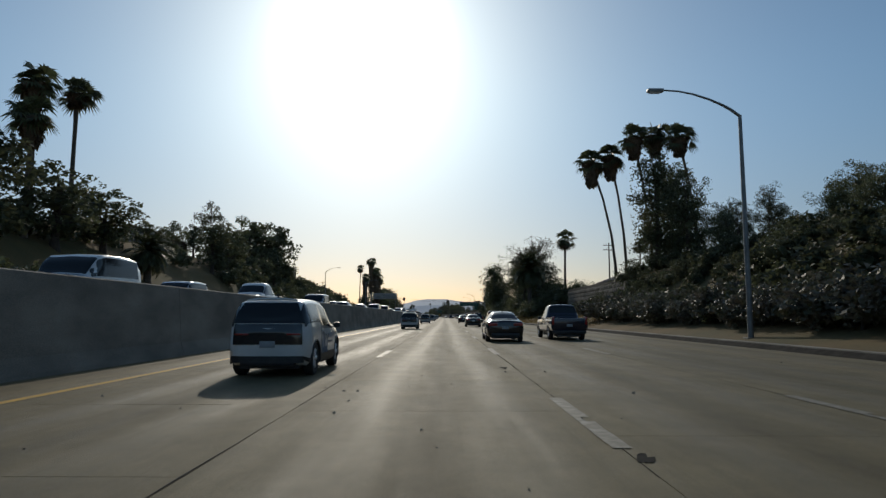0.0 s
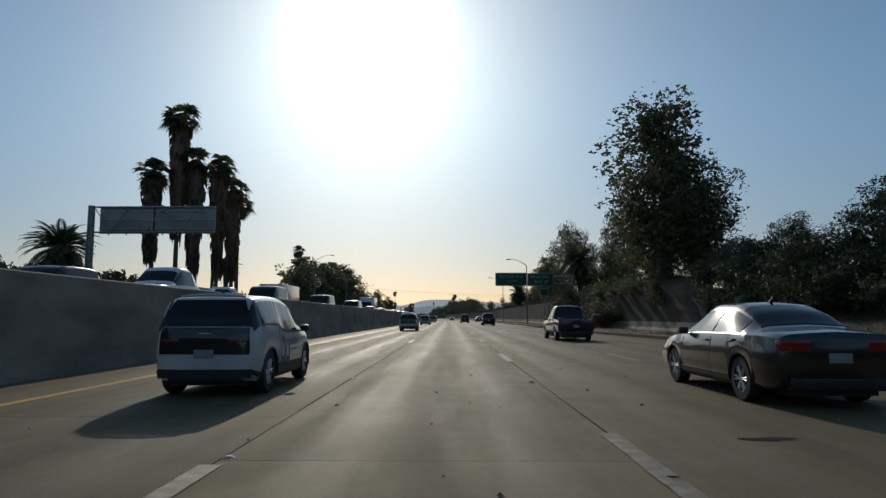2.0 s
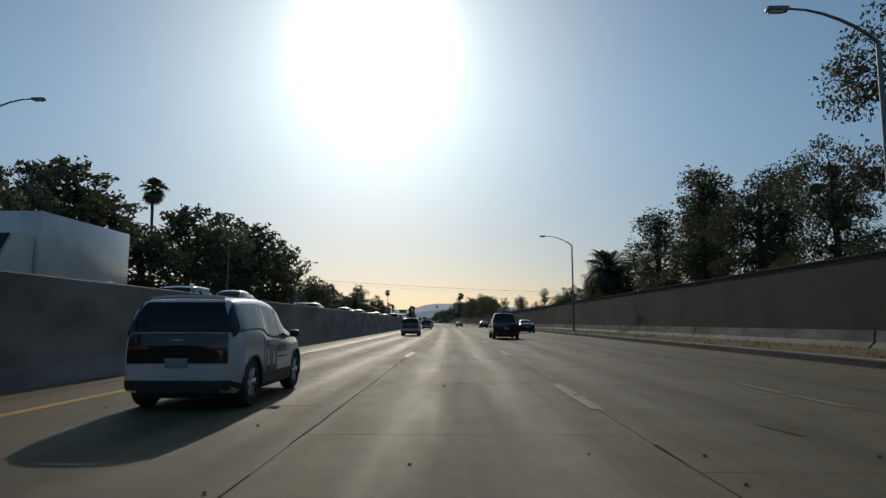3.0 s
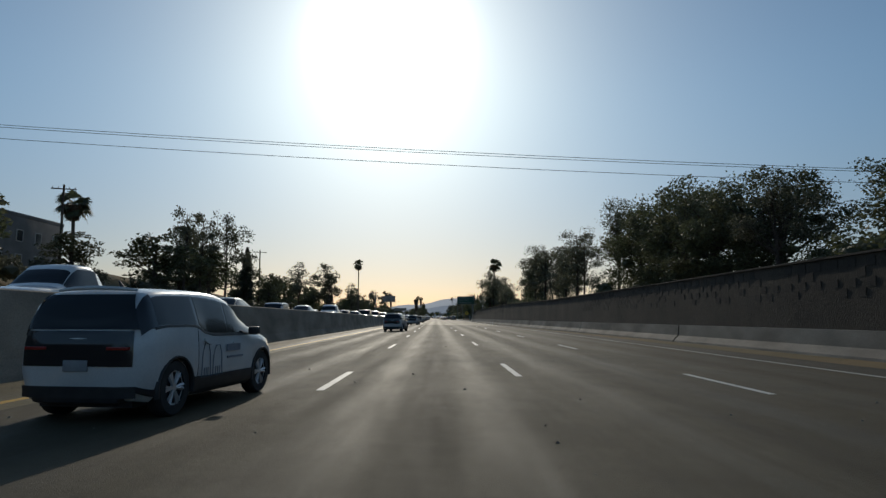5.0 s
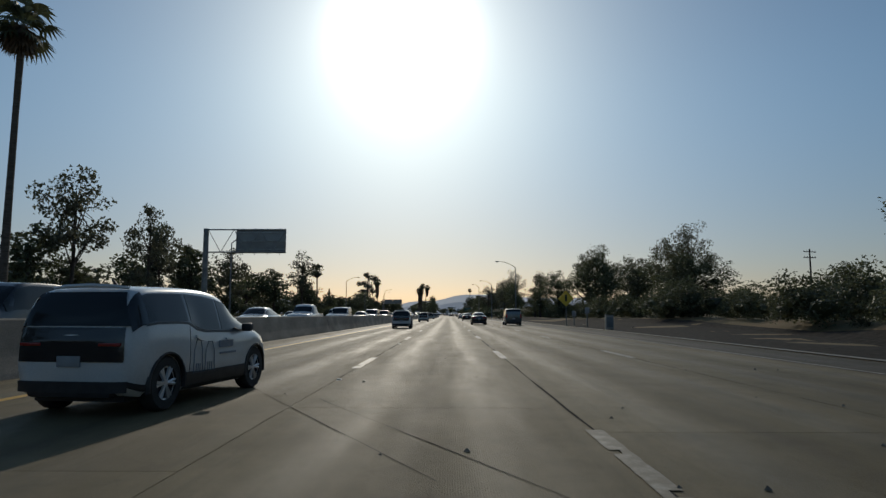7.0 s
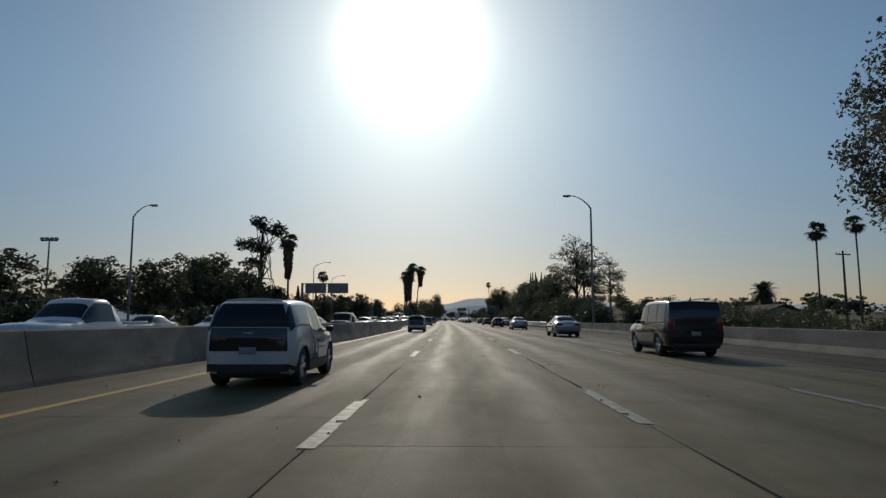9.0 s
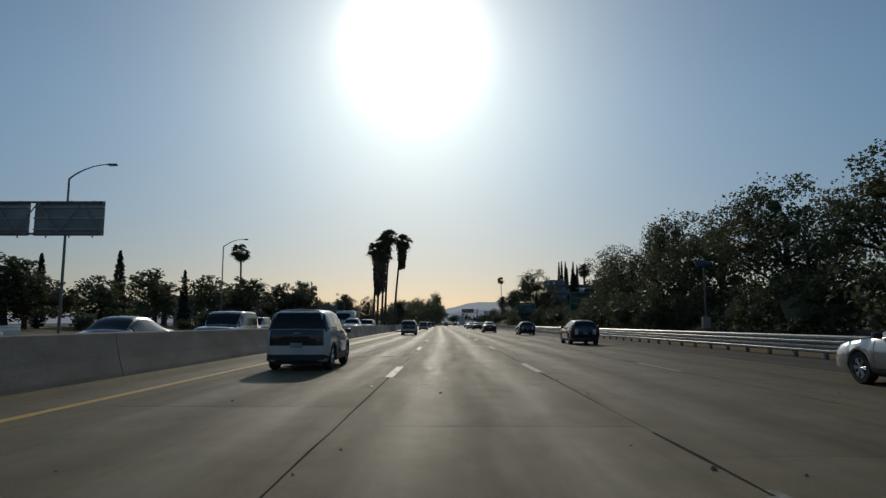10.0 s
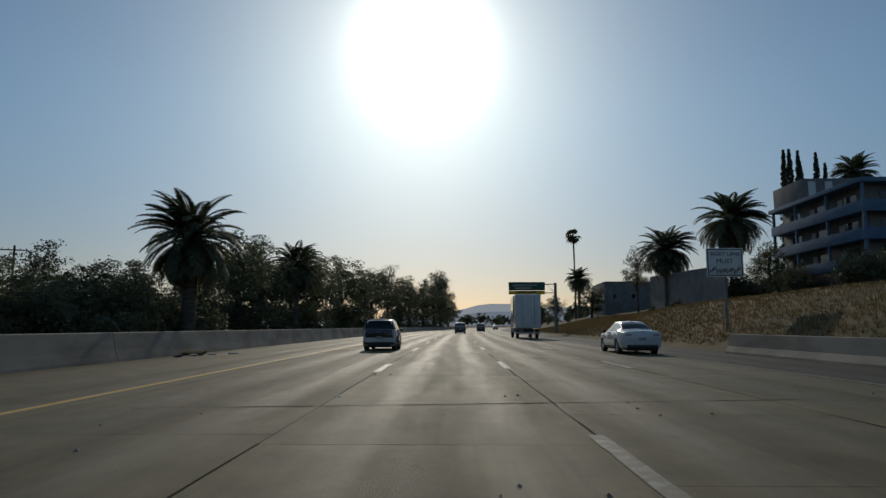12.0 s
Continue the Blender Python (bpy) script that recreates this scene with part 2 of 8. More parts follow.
SOIL = surface("dry_ground", (0.18, 0.11, 0.038), 0.95, second=(0.085, 0.073, 0.023), scale=0.12, detail=9, fine=0.15, fine_scale=9, bump=0.25, bump_scale=8)
GRASS = leafy("dry_grass_blades", (0.22, 0.14, 0.045), (0.11, 0.09, 0.03), 0.5)
GRASS_GOLD = leafy("golden_grass_blades", (0.27, 0.175, 0.068), (0.15, 0.115, 0.045), 0.35)
BARK = surface("bark", (0.11, 0.085, 0.065), 0.9, second=(0.055, 0.042, 0.034), scale=3, fine=0.3, bump=0.8, bump_scale=12, flow=(3, 3, 0.7))
PALM_BARK = surface("palm_bark", (0.15, 0.12, 0.095), 0.9, second=(0.08, 0.065, 0.05), scale=2, fine=0.3, bump=0.8, bump_scale=9, flow=(0.6, 0.6, 5))
LEAF_A = leafy("leaf_dark", (0.088, 0.102, 0.05), (0.12, 0.122, 0.062), 0.4)
LEAF_B = leafy("leaf_grey_green", (0.1, 0.108, 0.066), (0.125, 0.12, 0.075), 0.4)
LEAF_C = leafy("leaf_conifer", (0.045, 0.058, 0.035), (0.065, 0.072, 0.042), 0.2)
FROND = leafy("palm_frond", (0.075, 0.09, 0.042), (0.1, 0.105, 0.05), 0.3)
DEAD = leafy("dead_frond", (0.16, 0.11, 0.065), (0.1, 0.07, 0.045), 0.15)
BLOOM = leafy("oleander", (0.075, 0.085, 0.04), (0.16, 0.14, 0.11), 0.2)
STEEL = surface("galvanised_steel", (0.42, 0.43, 0.43), 0.45, 0.85, second=(0.3, 0.3, 0.3), scale=4, fine=0.12)
POLE_GREY = surface("pole_paint", (0.24, 0.25, 0.25), 0.5, 0.5, second=(0.17, 0.17, 0.17), scale=2)
LAMP_LENS = surface("lamp_lens", (0.6, 0.6, 0.58), 0.25)
SIGN_GREEN = surface("sign_green", (0.009, 0.085, 0.056), 0.4, second=(0.014, 0.07, 0.048), scale=1.0, fine=0.08)
SIGN_WHITE = surface("sign_white", (0.72, 0.72, 0.7), 0.4, second=(0.6, 0.6, 0.57), scale=1.5)
SIGN_YELLOW = surface("sign_yellow", (0.8, 0.5, 0.03), 0.4, second=(0.7, 0.43, 0.03), scale=1.5)
SIGN_BACK = surface("sign_back", (0.32, 0.32, 0.31), 0.5, 0.4, second=(0.24, 0.24, 0.235), scale=0.8, fine=0.1)
LETTER = surface("sign_lettering", (0.36, 0.39, 0.37), 0.35, second=(0.28, 0.31, 0.29), scale=4)
INK_GREY = surface("grey_lettering", (0.2, 0.22, 0.26), 0.5, second=(0.26, 0.28, 0.32), scale=8)
BLACK_INK = surface("black_lettering", (0.02, 0.02, 0.02), 0.5, second=(0.05, 0.05, 0.05), scale=4)
STUCCO = surface("stucco", (0.42, 0.38, 0.32), 0.9, second=(0.33, 0.3, 0.25), scale=0.7, fine=0.12, bump=0.3)
STUCCO_BLUE = surface("blue_stucco", (0.12, 0.2, 0.3), 0.85, second=(0.09, 0.15, 0.23), scale=0.6, fine=0.1, bump=0.2)
STUCCO_GREY = surface("grey_stucco", (0.22, 0.21, 0.2), 0.9, second=(0.16, 0.155, 0.15), scale=0.5, fine=0.12, bump=0.3)
ROOF = surface("roof_shingle", (0.13, 0.1, 0.085), 0.9, second=(0.08, 0.065, 0.058), scale=1.5, fine=0.3, bump=0.5, bump_scale=14)
PANE = surface("window_pane", (0.03, 0.035, 0.04), 0.08)
FRAME_PAINT = surface("window_frame", (0.5, 0.49, 0.46), 0.6, second=(0.42, 0.41, 0.38), scale=3)
GLASS = surface("car_glass", (0.018, 0.021, 0.024), 0.08)
GLASS.node_tree.nodes["Principled BSDF"].inputs["Specular IOR Level"].default_value = 0.35
GLOSS_BLACK = surface("gloss_black_panel", (0.014, 0.014, 0.016), 0.16, second=(0.02, 0.02, 0.022), scale=5, coat=0.5)
RUBBER = surface("tyre_rubber", (0.022, 0.022, 0.022), 0.8, second=(0.035, 0.033, 0.03), scale=8)
RIM = surface("wheel_alloy", (0.68, 0.68, 0.68), 0.35, 0.6, second=(0.55, 0.55, 0.55), scale=9)
TRIM = surface("black_trim", (0.02, 0.02, 0.022), 0.5, second=(0.035, 0.035, 0.035), scale=6)
TAIL = surface("tail_lamp", (0.32, 0.012, 0.012), 0.2, second=(0.22, 0.01, 0.01), scale=6, coat=0.6)
HEAD = surface("head_lamp", (0.7, 0.7, 0.7), 0.12, second=(0.55, 0.55, 0.55), scale=8, coat=1.0)
PLATE = surface("plate_blank", (0.34, 0.35, 0.36), 0.5, second=(0.27, 0.28, 0.29), scale=6)
CABLE = surface("cable", (0.05, 0.05, 0.05), 0.6)
# haze over the hills is painted in by pale colour and a faint glow
HILL = surface("far_hills_haze_glow", (0.4, 0.42, 0.44), 1.0, second=(0.35, 0.37, 0.4), scale=0.004, detail=6)
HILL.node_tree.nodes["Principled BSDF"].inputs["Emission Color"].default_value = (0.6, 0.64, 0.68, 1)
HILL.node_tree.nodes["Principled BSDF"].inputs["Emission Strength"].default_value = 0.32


def paint(name, colour, metal=0.3):
    dull = tuple(c * 0.86 for c in colour)
    return surface(name, colour, 0.24, metal, second=dull, scale=1.2, fine=0.04, coat=0.7)


PAINTS = {
    "white": paint("white_car_paint", (0.72, 0.72, 0.7), 0.0), "silver": paint("silver_car_paint", (0.42, 0.43, 0.44), 0.6),
    "black": paint("black_car_paint", (0.01, 0.01, 0.012), 0.0), "grey": paint("grey_car_paint", (0.14, 0.145, 0.15), 0.5),
    "charcoal": paint("charcoal_car_paint", (0.03, 0.031, 0.034), 0.3),
    "red": paint("red_car_paint", (0.24, 0.02, 0.018)), "blue": paint("blue_car_paint", (0.03, 0.06, 0.15)),
    "navy": paint("navy_car_paint", (0.014, 0.016, 0.035)), "beige": paint("beige_car_paint", (0.4, 0.35, 0.27), 0.5)}

# ---- building blocks ----
def bm_box(bm, x0, x1, y0, y1, z0, z1, bevel=0.0):
    r = bmesh.ops.create_cube(bm, size=1.0, matrix=Matrix.Translation(((x0 + x1) / 2, (y0 + y1) / 2, (z0 + z1) / 2))
                              @ Matrix.Diagonal((x1 - x0, y1 - y0, z1 - z0, 1)))
    if bevel:
        es = list({e for v in r["verts"] for e in v.link_edges})
        bmesh.ops.bevel(bm, geom=es, offset=bevel, segments=2, affect="EDGES", profile=0.6)
    return bm


def bm_tube(bm, pts, radii, n=8, cap=True):
    """A tapered tube along points."""
    rings = []
    for i, p in enumerate(pts):
        a, b = Vector(pts[max(i - 1, 0)]), Vector(pts[min(i + 1, len(pts) - 1)])
        d = (b - a).normalized()
        side = d.cross(Vector((0, 0, 1)) if abs(d.z) < 0.9 else Vector((0, 1, 0))).normalized()
        up = side.cross(d)
        rings.append([bm.verts.new(Vector(p) + (side * math.cos(k * math.tau / n) + up * math.sin(k * math.tau / n)) * radii[i]) for k in range(n)])
    for a, b in zip(rings, rings[1:]):
        for k in range(n):
            bm.faces.new((a[k], a[(k + 1) % n], b[(k + 1) % n], b[k]))
    if cap:
        bm.faces.new(rings[0][::-1])
        bm.faces.new(rings[-1])
    return bm


def bm_poly(bm, outline, x0, x1, axis="x"):
    """An outline in (y, z) drawn out along x from x0 to x1."""
    va = [bm.verts.new((x0, y, z)) for y, z in outline]
    vb = [bm.verts.new((x1, y, z)) for y, z in outline]
    n = len(outline)
    bm.faces.new(va)
    bm.faces.new(vb[::-1])
    for i in range(n):
        bm.faces.new((va[i], vb[i], vb[(i + 1) % n], va[(i + 1) % n]))
    bmesh.ops.recalc_face_normals(bm, faces=bm.faces)
    return bm


def mesh_of(name, bm, material, smooth=30):
    me = bpy.data.meshes.new(name)
    bmesh.ops.recalc_face_normals(bm, faces=bm.faces)
    bm.to_mesh(me)
    bm.free()
    me.materials.append(material)
    if smooth:
        me.shade_smooth()
        me.set_sharp_from_angle(angle=radians(smooth))
    return me


def raw_mesh(name, verts, faces, material, uvs=None):
    me = bpy.data.meshes.new(name)
    me.from_pydata(verts, [], faces)
    me.materials.append(material)
    if uvs is not None:
        layer = me.uv_layers.new(name="UVMap")
        idx = np.empty(len(me.loops), dtype=np.int32)
        me.loops.foreach_get("vertex_index", idx)
        layer.data.foreach_set("uv", np.asarray(uvs, dtype=np.float32)[idx].ravel())
    me.update()
    return me


def put(name, data, parent, label="", m=None, kind=""):
    ob = new(name, data)
    ob.parent = parent
    if m is not None:
        ob.matrix_basis = m
    return tagged(ob, label, kind=kind)


def part(name, bm, material, parent, label="", smooth=30):
    return put(name, mesh_of(name, bm, material, smooth), parent, label)


def thing(name, label, category, m, group="", kind=""):
    ob = new(name)
    ob.empty_display_size = 0.2
    ob.matrix_basis = m
    return tagged(ob, label, category, group, kind)


def ribbon(name, ss, uz, material, kind="structure", label="", category="", parent=None, ends=None):
    """A sheet along the road: for each s a row of (u, z); UV holds metres across and along."""
    verts, uvs, faces = [], [], []
    rows = [uz(s) for s in ss]
    n = len(rows[0])
    for s, row in zip(ss, rows):
        for u, z in row:
            q = ends(s, u) if ends else s
            verts.append(at(q, u, z) if abs(u) < 320 else Vector((u, q, z)))
            uvs.append((u, q))
    for i in range(len(ss) - 1):
        for k in range(n - 1):
            a = i * n + k
            faces.append((a, a + 1, a + n + 1, a + n))
    ob = new(name, raw_mesh(name, verts, faces, material, uvs))
    if parent:
        ob.parent = parent
    return tagged(ob, label, category, kind=kind)


def solid_along(name, ss, outline, material, parent=None, label="", category="", kind=""):
    """A closed cross-section (u, z), which may change with s, drawn out along the road."""
    verts, faces, uvs = [], [], []
    rows = [outline(s) for s in ss]
    n = len(rows[0])
    for s, row in zip(ss, rows):
        for u, z in row:
            verts.append(at(s, u, z))
            uvs.append((u + z, s))
    for i in range(len(ss) - 1):
        for k in range(n):
            a, b = i * n + k, i * n + (k + 1) % n
            faces.append((a, b, b + n, a + n))
    faces.append(tuple(range(n))[::-1])
    faces.append(tuple(range((len(ss) - 1) * n, len(ss) * n)))
    me = raw_mesh(name, verts, faces, material, uvs)
    bm = bmesh.new()
    bm.from_mesh(me)
    bmesh.ops.recalc_face_normals(bm, faces=bm.faces)
    bm.to_mesh(me)
    bm.free()
    ob = new(name, me)
    if parent:
        ob.parent = parent
    return tagged(ob, label, category, kind=kind)


def steps(a, b, d):
    n = max(1, round((b - a) / d))
    return [a + (b - a) * i / n for i in range(n + 1)]

# ---- ground, road, walls ----
def tab(s, xs, ys):
    return float(np.interp(s, xs, ys))


def wall_u(s):
    return tab(s, [-100, 885, 903, 945, 962, 1060, 1110, 1132, 1400], [-8.0, -8.0, -6.4, -6.4, -8.0, -8.3, -9.2, -11.3, -11.5])


def wall_h(s):
    return tab(s, [-100, 300, 480, 600, 700, 900, 1400], [2.15, 2.15, 1.85, 1.35, 1.12, 1.02, 1.02])


def far_side_z(s):
    return tab(s, [-100, 300, 480, 600, 700, 900, 1400], [1.35, 1.35, 1.0, 0.5, 0.2, 0.0, 0.0])


def left_hill(s):
    return tab(s, [-100, 120, 200, 240, 300, 400, 500, 560, 650, 750, 900, 1100, 1200, 1500], [12, 11, 8, 4.5, 3, 4, 5, 7, 4, 2, 1, 0.5, 1, 2])


RIGHT_S = [-120, 70, 76, 112, 120, 228, 239, 300, 400, 500, 590, 655, 676, 720, 860, 920, 960, 1120, 1180, 1260, 1400, 2000]
RIGHT_UZ = [
    [(12.5, 0), (15, 0.6), (17, 1.2), (25, 7), (40, 9), (90, 9)], [(12.5, 0), (15, 0.5), (19, 1.5), (25, 6.5), (40, 8), (90, 8)],
    [(12.5, 0), (15, 0.4), (21.9, 2), (22.3, 5.6), (40, 6), (90, 6)], [(12.5, 0), (15, 0.4), (21.9, 2), (22.3, 5.4), (40, 6), (90, 6)],
    [(12.5, 0), (15, 0.4), (20, 2), (24, 4.2), (40, 5), (90, 5)], [(12.5, 0), (15, 0.3), (20, 1.5), (24, 2.5), (40, 4), (90, 4)],
    [(11.5, 0), (14, 0.05), (18.7, 0.08), (19.1, 3.3), (40, 4), (90, 4)], [(11.5, 0), (14, 0.05), (18.75, 0.08), (19.1, 3.2), (40, 4), (90, 4)], [(11.5, 0), (14, 0.05), (17.35, 0.08), (17.7, 3), (40, 4), (90, 4)],
    [(10.8, 0), (11, 0), (12.75, 0.03), (13.1, 2.2), (40, 3), (90, 3)], [(10.2, 0), (10.4, 0), (11.1, 0.03), (11.5, 2.4), (40, 3), (90, 3)],
    [(10, 0), (10.2, 0), (11.1, 0.03), (11.5, 1.6), (40, 2), (90, 2)], [(11, 0), (12, 0), (14, 0.1), (18, 1), (40, 1), (90, 1)],
    [(12, 0), (16, 0), (25, 0), (29, 0.8), (40, 0.5), (90, 0)], [(12.5, 0), (13.5, 0), (16, 0.2), (20, 0.5), (40, 0), (90, 0)],
    [(13.4, 0), (13.8, -0.2), (16, -1), (20, -2), (40, -2), (90, 0)], [(13, 0), (14, 0.1), (17, 0.5), (24, 1), (40, 1), (90, 0)],
    [(13.4, 0), (14, 0.1), (17, 0.5), (24, 1), (40, 2), (90, 3)], [(13.6, 0), (14.2, 0.3), (17, 1.8), (21, 3.7), (45, 5), (90, 8)],
    [(13.4, 0), (14, 0.2), (18, 0.9), (24, 2.4), (45, 5.5), (90, 8.5)], [(13, 0), (14, 0.2), (20, 0.8), (30, 3), (45, 5), (90, 7)],
    [(13, 0), (14, 0), (18, 0.5), (30, 1), (45, 1), (90, 1)]]


def right_bank(s):
    k = 0
    while k < len(RIGHT_S) - 2 and RIGHT_S[k + 1] < s:
        k += 1
    f = min(1.0, max(0.0, (s - RIGHT_S[k]) / (RIGHT_S[k + 1] - RIGHT_S[k])))
    return [(a[0] * (1 - f) + b[0] * f, a[1] * (1 - f) + b[1] * f) for a, b in zip(RIGHT_UZ[k], RIGHT_UZ[k + 1])]


def left_bank(s):
    w, e, h = wall_u(s), far_side_z(s), left_hill(s)
    return [(-120, h), (-70, h), (-42, h), (-36, e + (h - e) * 0.62), (-29, e + 0.2), (-27.5, e - 0.03), (w - 0.25, e - 0.03), (w - 0.2, -0.05)]


def profile(s):
    lumps = lambda u, k: 0.25 * noise.noise((u * 0.13, s * 0.09, k)) + 0.6 * noise.noise((u * 0.03, s * 0.02, k + 5))
    row = [(-4000, -6), (-600, -1), (-320, 0)] + left_bank(s) + [(right_bank(s)[0][0] - 0.1, -0.05)] + right_bank(s) + [(320, 0), (600, -1), (4000, -6)]
    return [(u, z + (lumps(u, 1) if u < -36 or u > 20 else 0)) for u, z in row]


def height(s, u):
    """The ground's height at a place beside the road."""
    row = profile(s)
    return tab(u, [r[0] for r in row], [r[1] for r in row])


ground = ribbon("ground", steps(-120, 1500, 6) + steps(1550, 2600, 100) + [3500, 5000], profile, SOIL, label="dry sloping ground with weeds along the freeway",
                category="ground")


def right_edge(s):
    return right_bank(s)[0][0]


# base of the pavement, under the slabs
ROAD_S = steps(-120, 1500, 6) + steps(1520, 2600, 40)
road = ribbon("road", ROAD_S, lambda s: [(wall_u(s) - 0.1, -0.02), (-5.6, -0.02), (-1.85, -0.02), (1.81, -0.02), (5.47, -0.02), (9.13, -0.02),
                                         (right_edge(s), -0.02)], SEAM,
              label="grey concrete freeway with worn wheel tracks", category="road")
# inner and outer shoulder
ribbon("shoulder_inner", ROAD_S, lambda s: [(wall_u(s) - 0.15, 0.0), ((wall_u(s) - 5.6) / 2, 0.0), (-5.62, 0.0)], CONCRETE,
       label="stained concrete shoulder with yellow edge line", category="shoulder")
ribbon("shoulder_outer", steps(430, 1500, 6) + steps(1520, 2600, 40), lambda s: [(9.15, 0.0), ((9.15 + right_edge(s)) / 2, 0.0), (right_edge(s), 0.0)],
       ASPHALT, label="dark asphalt shoulder along the outer lane", category="shoulder")
ribbon("shoulder_concrete", steps(-120, 430, 6), lambda s: [(9.15, 0.0), ((9.15 + right_edge(s)) / 2, 0.0), (right_edge(s), 0.0)],
       CONCRETE, label="grey concrete shoulder beside the kerb", category="shoulder")
# opposite carriageway
ribbon("road_opposite", ROAD_S, lambda s: [(-27.6, far_side_z(s)), (-20, far_side_z(s)), (wall_u(s) - 0.2, far_side_z(s))], CONCRETE,
       label="opposite concrete carriageway with jammed traffic", category="road")
# stretch of darker asphalt, and far stretch past the slabs
ribbon("road_asphalt", steps(0, 1, 0.04), lambda q: [(u, 0.004) for u in (-5.62, -1.85, 1.81, 5.47, 9.17)], ASPHALT_LANE, ends=lambda q, u: 428 + 162 * q - 1.55 * u * max(0.0, 2 * q - 1),
       label="dark asphalt stretch with fresh lane dashes", category="road")
ribbon("road_far", steps(1400, 2600, 40), lambda s: [(-5.62, 0.003), (1.81, 0.003), (9.17, 0.003)], CONCRETE, label="far concrete lanes", category="road")

# asphalt curb along the verge: shaded face painted dark, lit top painted pale
solid_along("kerb", steps(-120, 440, 8), lambda s: [(right_edge(s) - 0.45, -0.03), (right_edge(s) - 0.4, 0.02), (right_edge(s) - 0.16, 0.15), (right_edge(s) - 0.02, 0.16),
                                                    (right_edge(s) + 0.02, -0.04)], SEAM, label="sloping asphalt kerb along the verge, its shaded face painted dark", category="kerb", kind="structure")
solid_along("kerb_cap", steps(-120, 440, 8), lambda s: [(right_edge(s) - 0.05, 0.13), (right_edge(s) - 0.04, 0.19), (right_edge(s) + 0.26, 0.2), (right_edge(s) + 0.3, -0.02)],
            BARRIER, label="top of the asphalt kerb, its lit tone painted pale", category="kerb", kind="structure")

# median wall, in cast lengths
median_wall = thing("median_wall", "stained concrete median wall between the carriageways", "wall", Matrix(), kind="structure")
for a in range(-100, 1500, 20):
    solid_along("wall_length", steps(a, a + 19.97, 6.6),
                lambda s: [(wall_u(s) + 0.0, -0.04), (wall_u(s) - 0.03, 0.1), (wall_u(s) - 0.08, 0.25), (wall_u(s) - 0.13, 0.42), (wall_u(s) - 0.26, wall_h(s) - 0.03), (wall_u(s) - 0.29, wall_h(s)),
                           (wall_u(s) - 0.41, wall_h(s)), (wall_u(s) - 0.44, wall_h(s) - 0.03), (wall_u(s) - 0.66, -0.1)], BARRIER_OLD, median_wall)

# retaining wall on the right with a pale barrier at its foot
RET_S = [239, 300, 400, 500, 545, 590, 654, 672]
RET_U = [18.6, 18.6, 17.2, 12.6, 11.7, 10.9, 10.9, 10.9]
RET_H = [4.3, 4.3, 4.0, 3.1, 2.95, 3.25, 2.9, 2.2]
retaining = thing("retaining_wall", "tall dark retaining wall with a pale barrier foot", "wall", Matrix(), kind="structure")
for a in steps(239, 652, 20)[:-1] + [652]:
    b = a + 19.7
    solid_along("wall_panel", steps(a, b, 5), lambda s: [(tab(s, RET_S, RET_U), -0.1), (tab(s, RET_S, RET_U) + 0.12, tab(s, RET_S, RET_H)),
                                                         (tab(s, RET_S, RET_U) + 0.42, tab(s, RET_S, RET_H)), (tab(s, RET_S, RET_U) + 0.45, -0.1)],
                WALL_DARK, retaining)
    solid_along("coping", steps(a, b, 5), lambda s: [(tab(s, RET_S, RET_U) + 0.04, tab(s, RET_S, RET_H) + 0.004), (tab(s, RET_S, RET_U) + 0.04, tab(s, RET_S, RET_H) + 0.07),
                                                     (tab(s, RET_S, RET_U) + 0.5, tab(s, RET_S, RET_H) + 0.07), (tab(s, RET_S, RET_U) + 0.5, tab(s, RET_S, RET_H) + 0.004)],
                WALL_DARK, retaining)
    solid_along("barrier_foot", steps(a, b - 0.2, 5), lambda s: [(tab(s, RET_S, RET_U) - 0.5, -0.05), (tab(s, RET_S, RET_U) - 0.46, 0.1), (tab(s, RET_S, RET_U) - 0.22, 0.34),
                                                           (tab(s, RET_S, RET_U) - 0.16, 0.85), (tab(s, RET_S, RET_U) - 0.01, 0.85), (tab(s, RET_S, RET_U) - 0.01, -0.05)],
                BARRIER if a < 420 else BARRIER_OLD, retaining)
# small dark blocks scattered in rows near the top of the wall
bm = bmesh.new()
bm_box(bm, -0.004, 0.02, -0.19, 0.19, -0.14, 0.14)
block_mesh = mesh_of("block", bm, BLOCK, 0)
rng = np.random.default_rng(19)
for i, s in enumerate(steps(586, 668, 0.42)):
    for k in range(4):
        if (i + k) % 2 or rng.random() < (0.2 if k < 3 else 0.5):
            continue
        put("block", block_mesh, retaining, m=lie(s + rng.uniform(-0.05, 0.05), tab(s, RET_S, RET_U) + 0.12 * (1 - (0.32 + 0.3 * k) / (tab(s, RET_S, RET_H) + 0.1)), tab(s, RET_S, RET_H) - 0.22 - 0.3 * k))
far_v, far_f = [], []
for i, s in enumerate(steps(478, 534, 0.42)):
    for k in range(4):
        if (i + k) % 2 or rng.random() < (0.25 if k < 3 else 0.55):
            continue
        m = lie(s, tab(s, RET_S, RET_U) + 0.12 * (1 - (0.32 + 0.3 * k) / (tab(s, RET_S, RET_H) + 0.1)), tab(s, RET_S, RET_H) - 0.22 - 0.3 * k)
        n = len(far_v)
        far_v += [m @ v.co for v in block_mesh.vertices]
        far_f += [tuple(q + n for q in f.vertices) for f in block_mesh.polygons]
put("blocks_beyond", raw_mesh("blocks_beyond", far_v, far_f, BLOCK), retaining, kind="stuff")
# dark box on the wall face, its colour standing in for a shaded gap between castings
bm = bmesh.new()
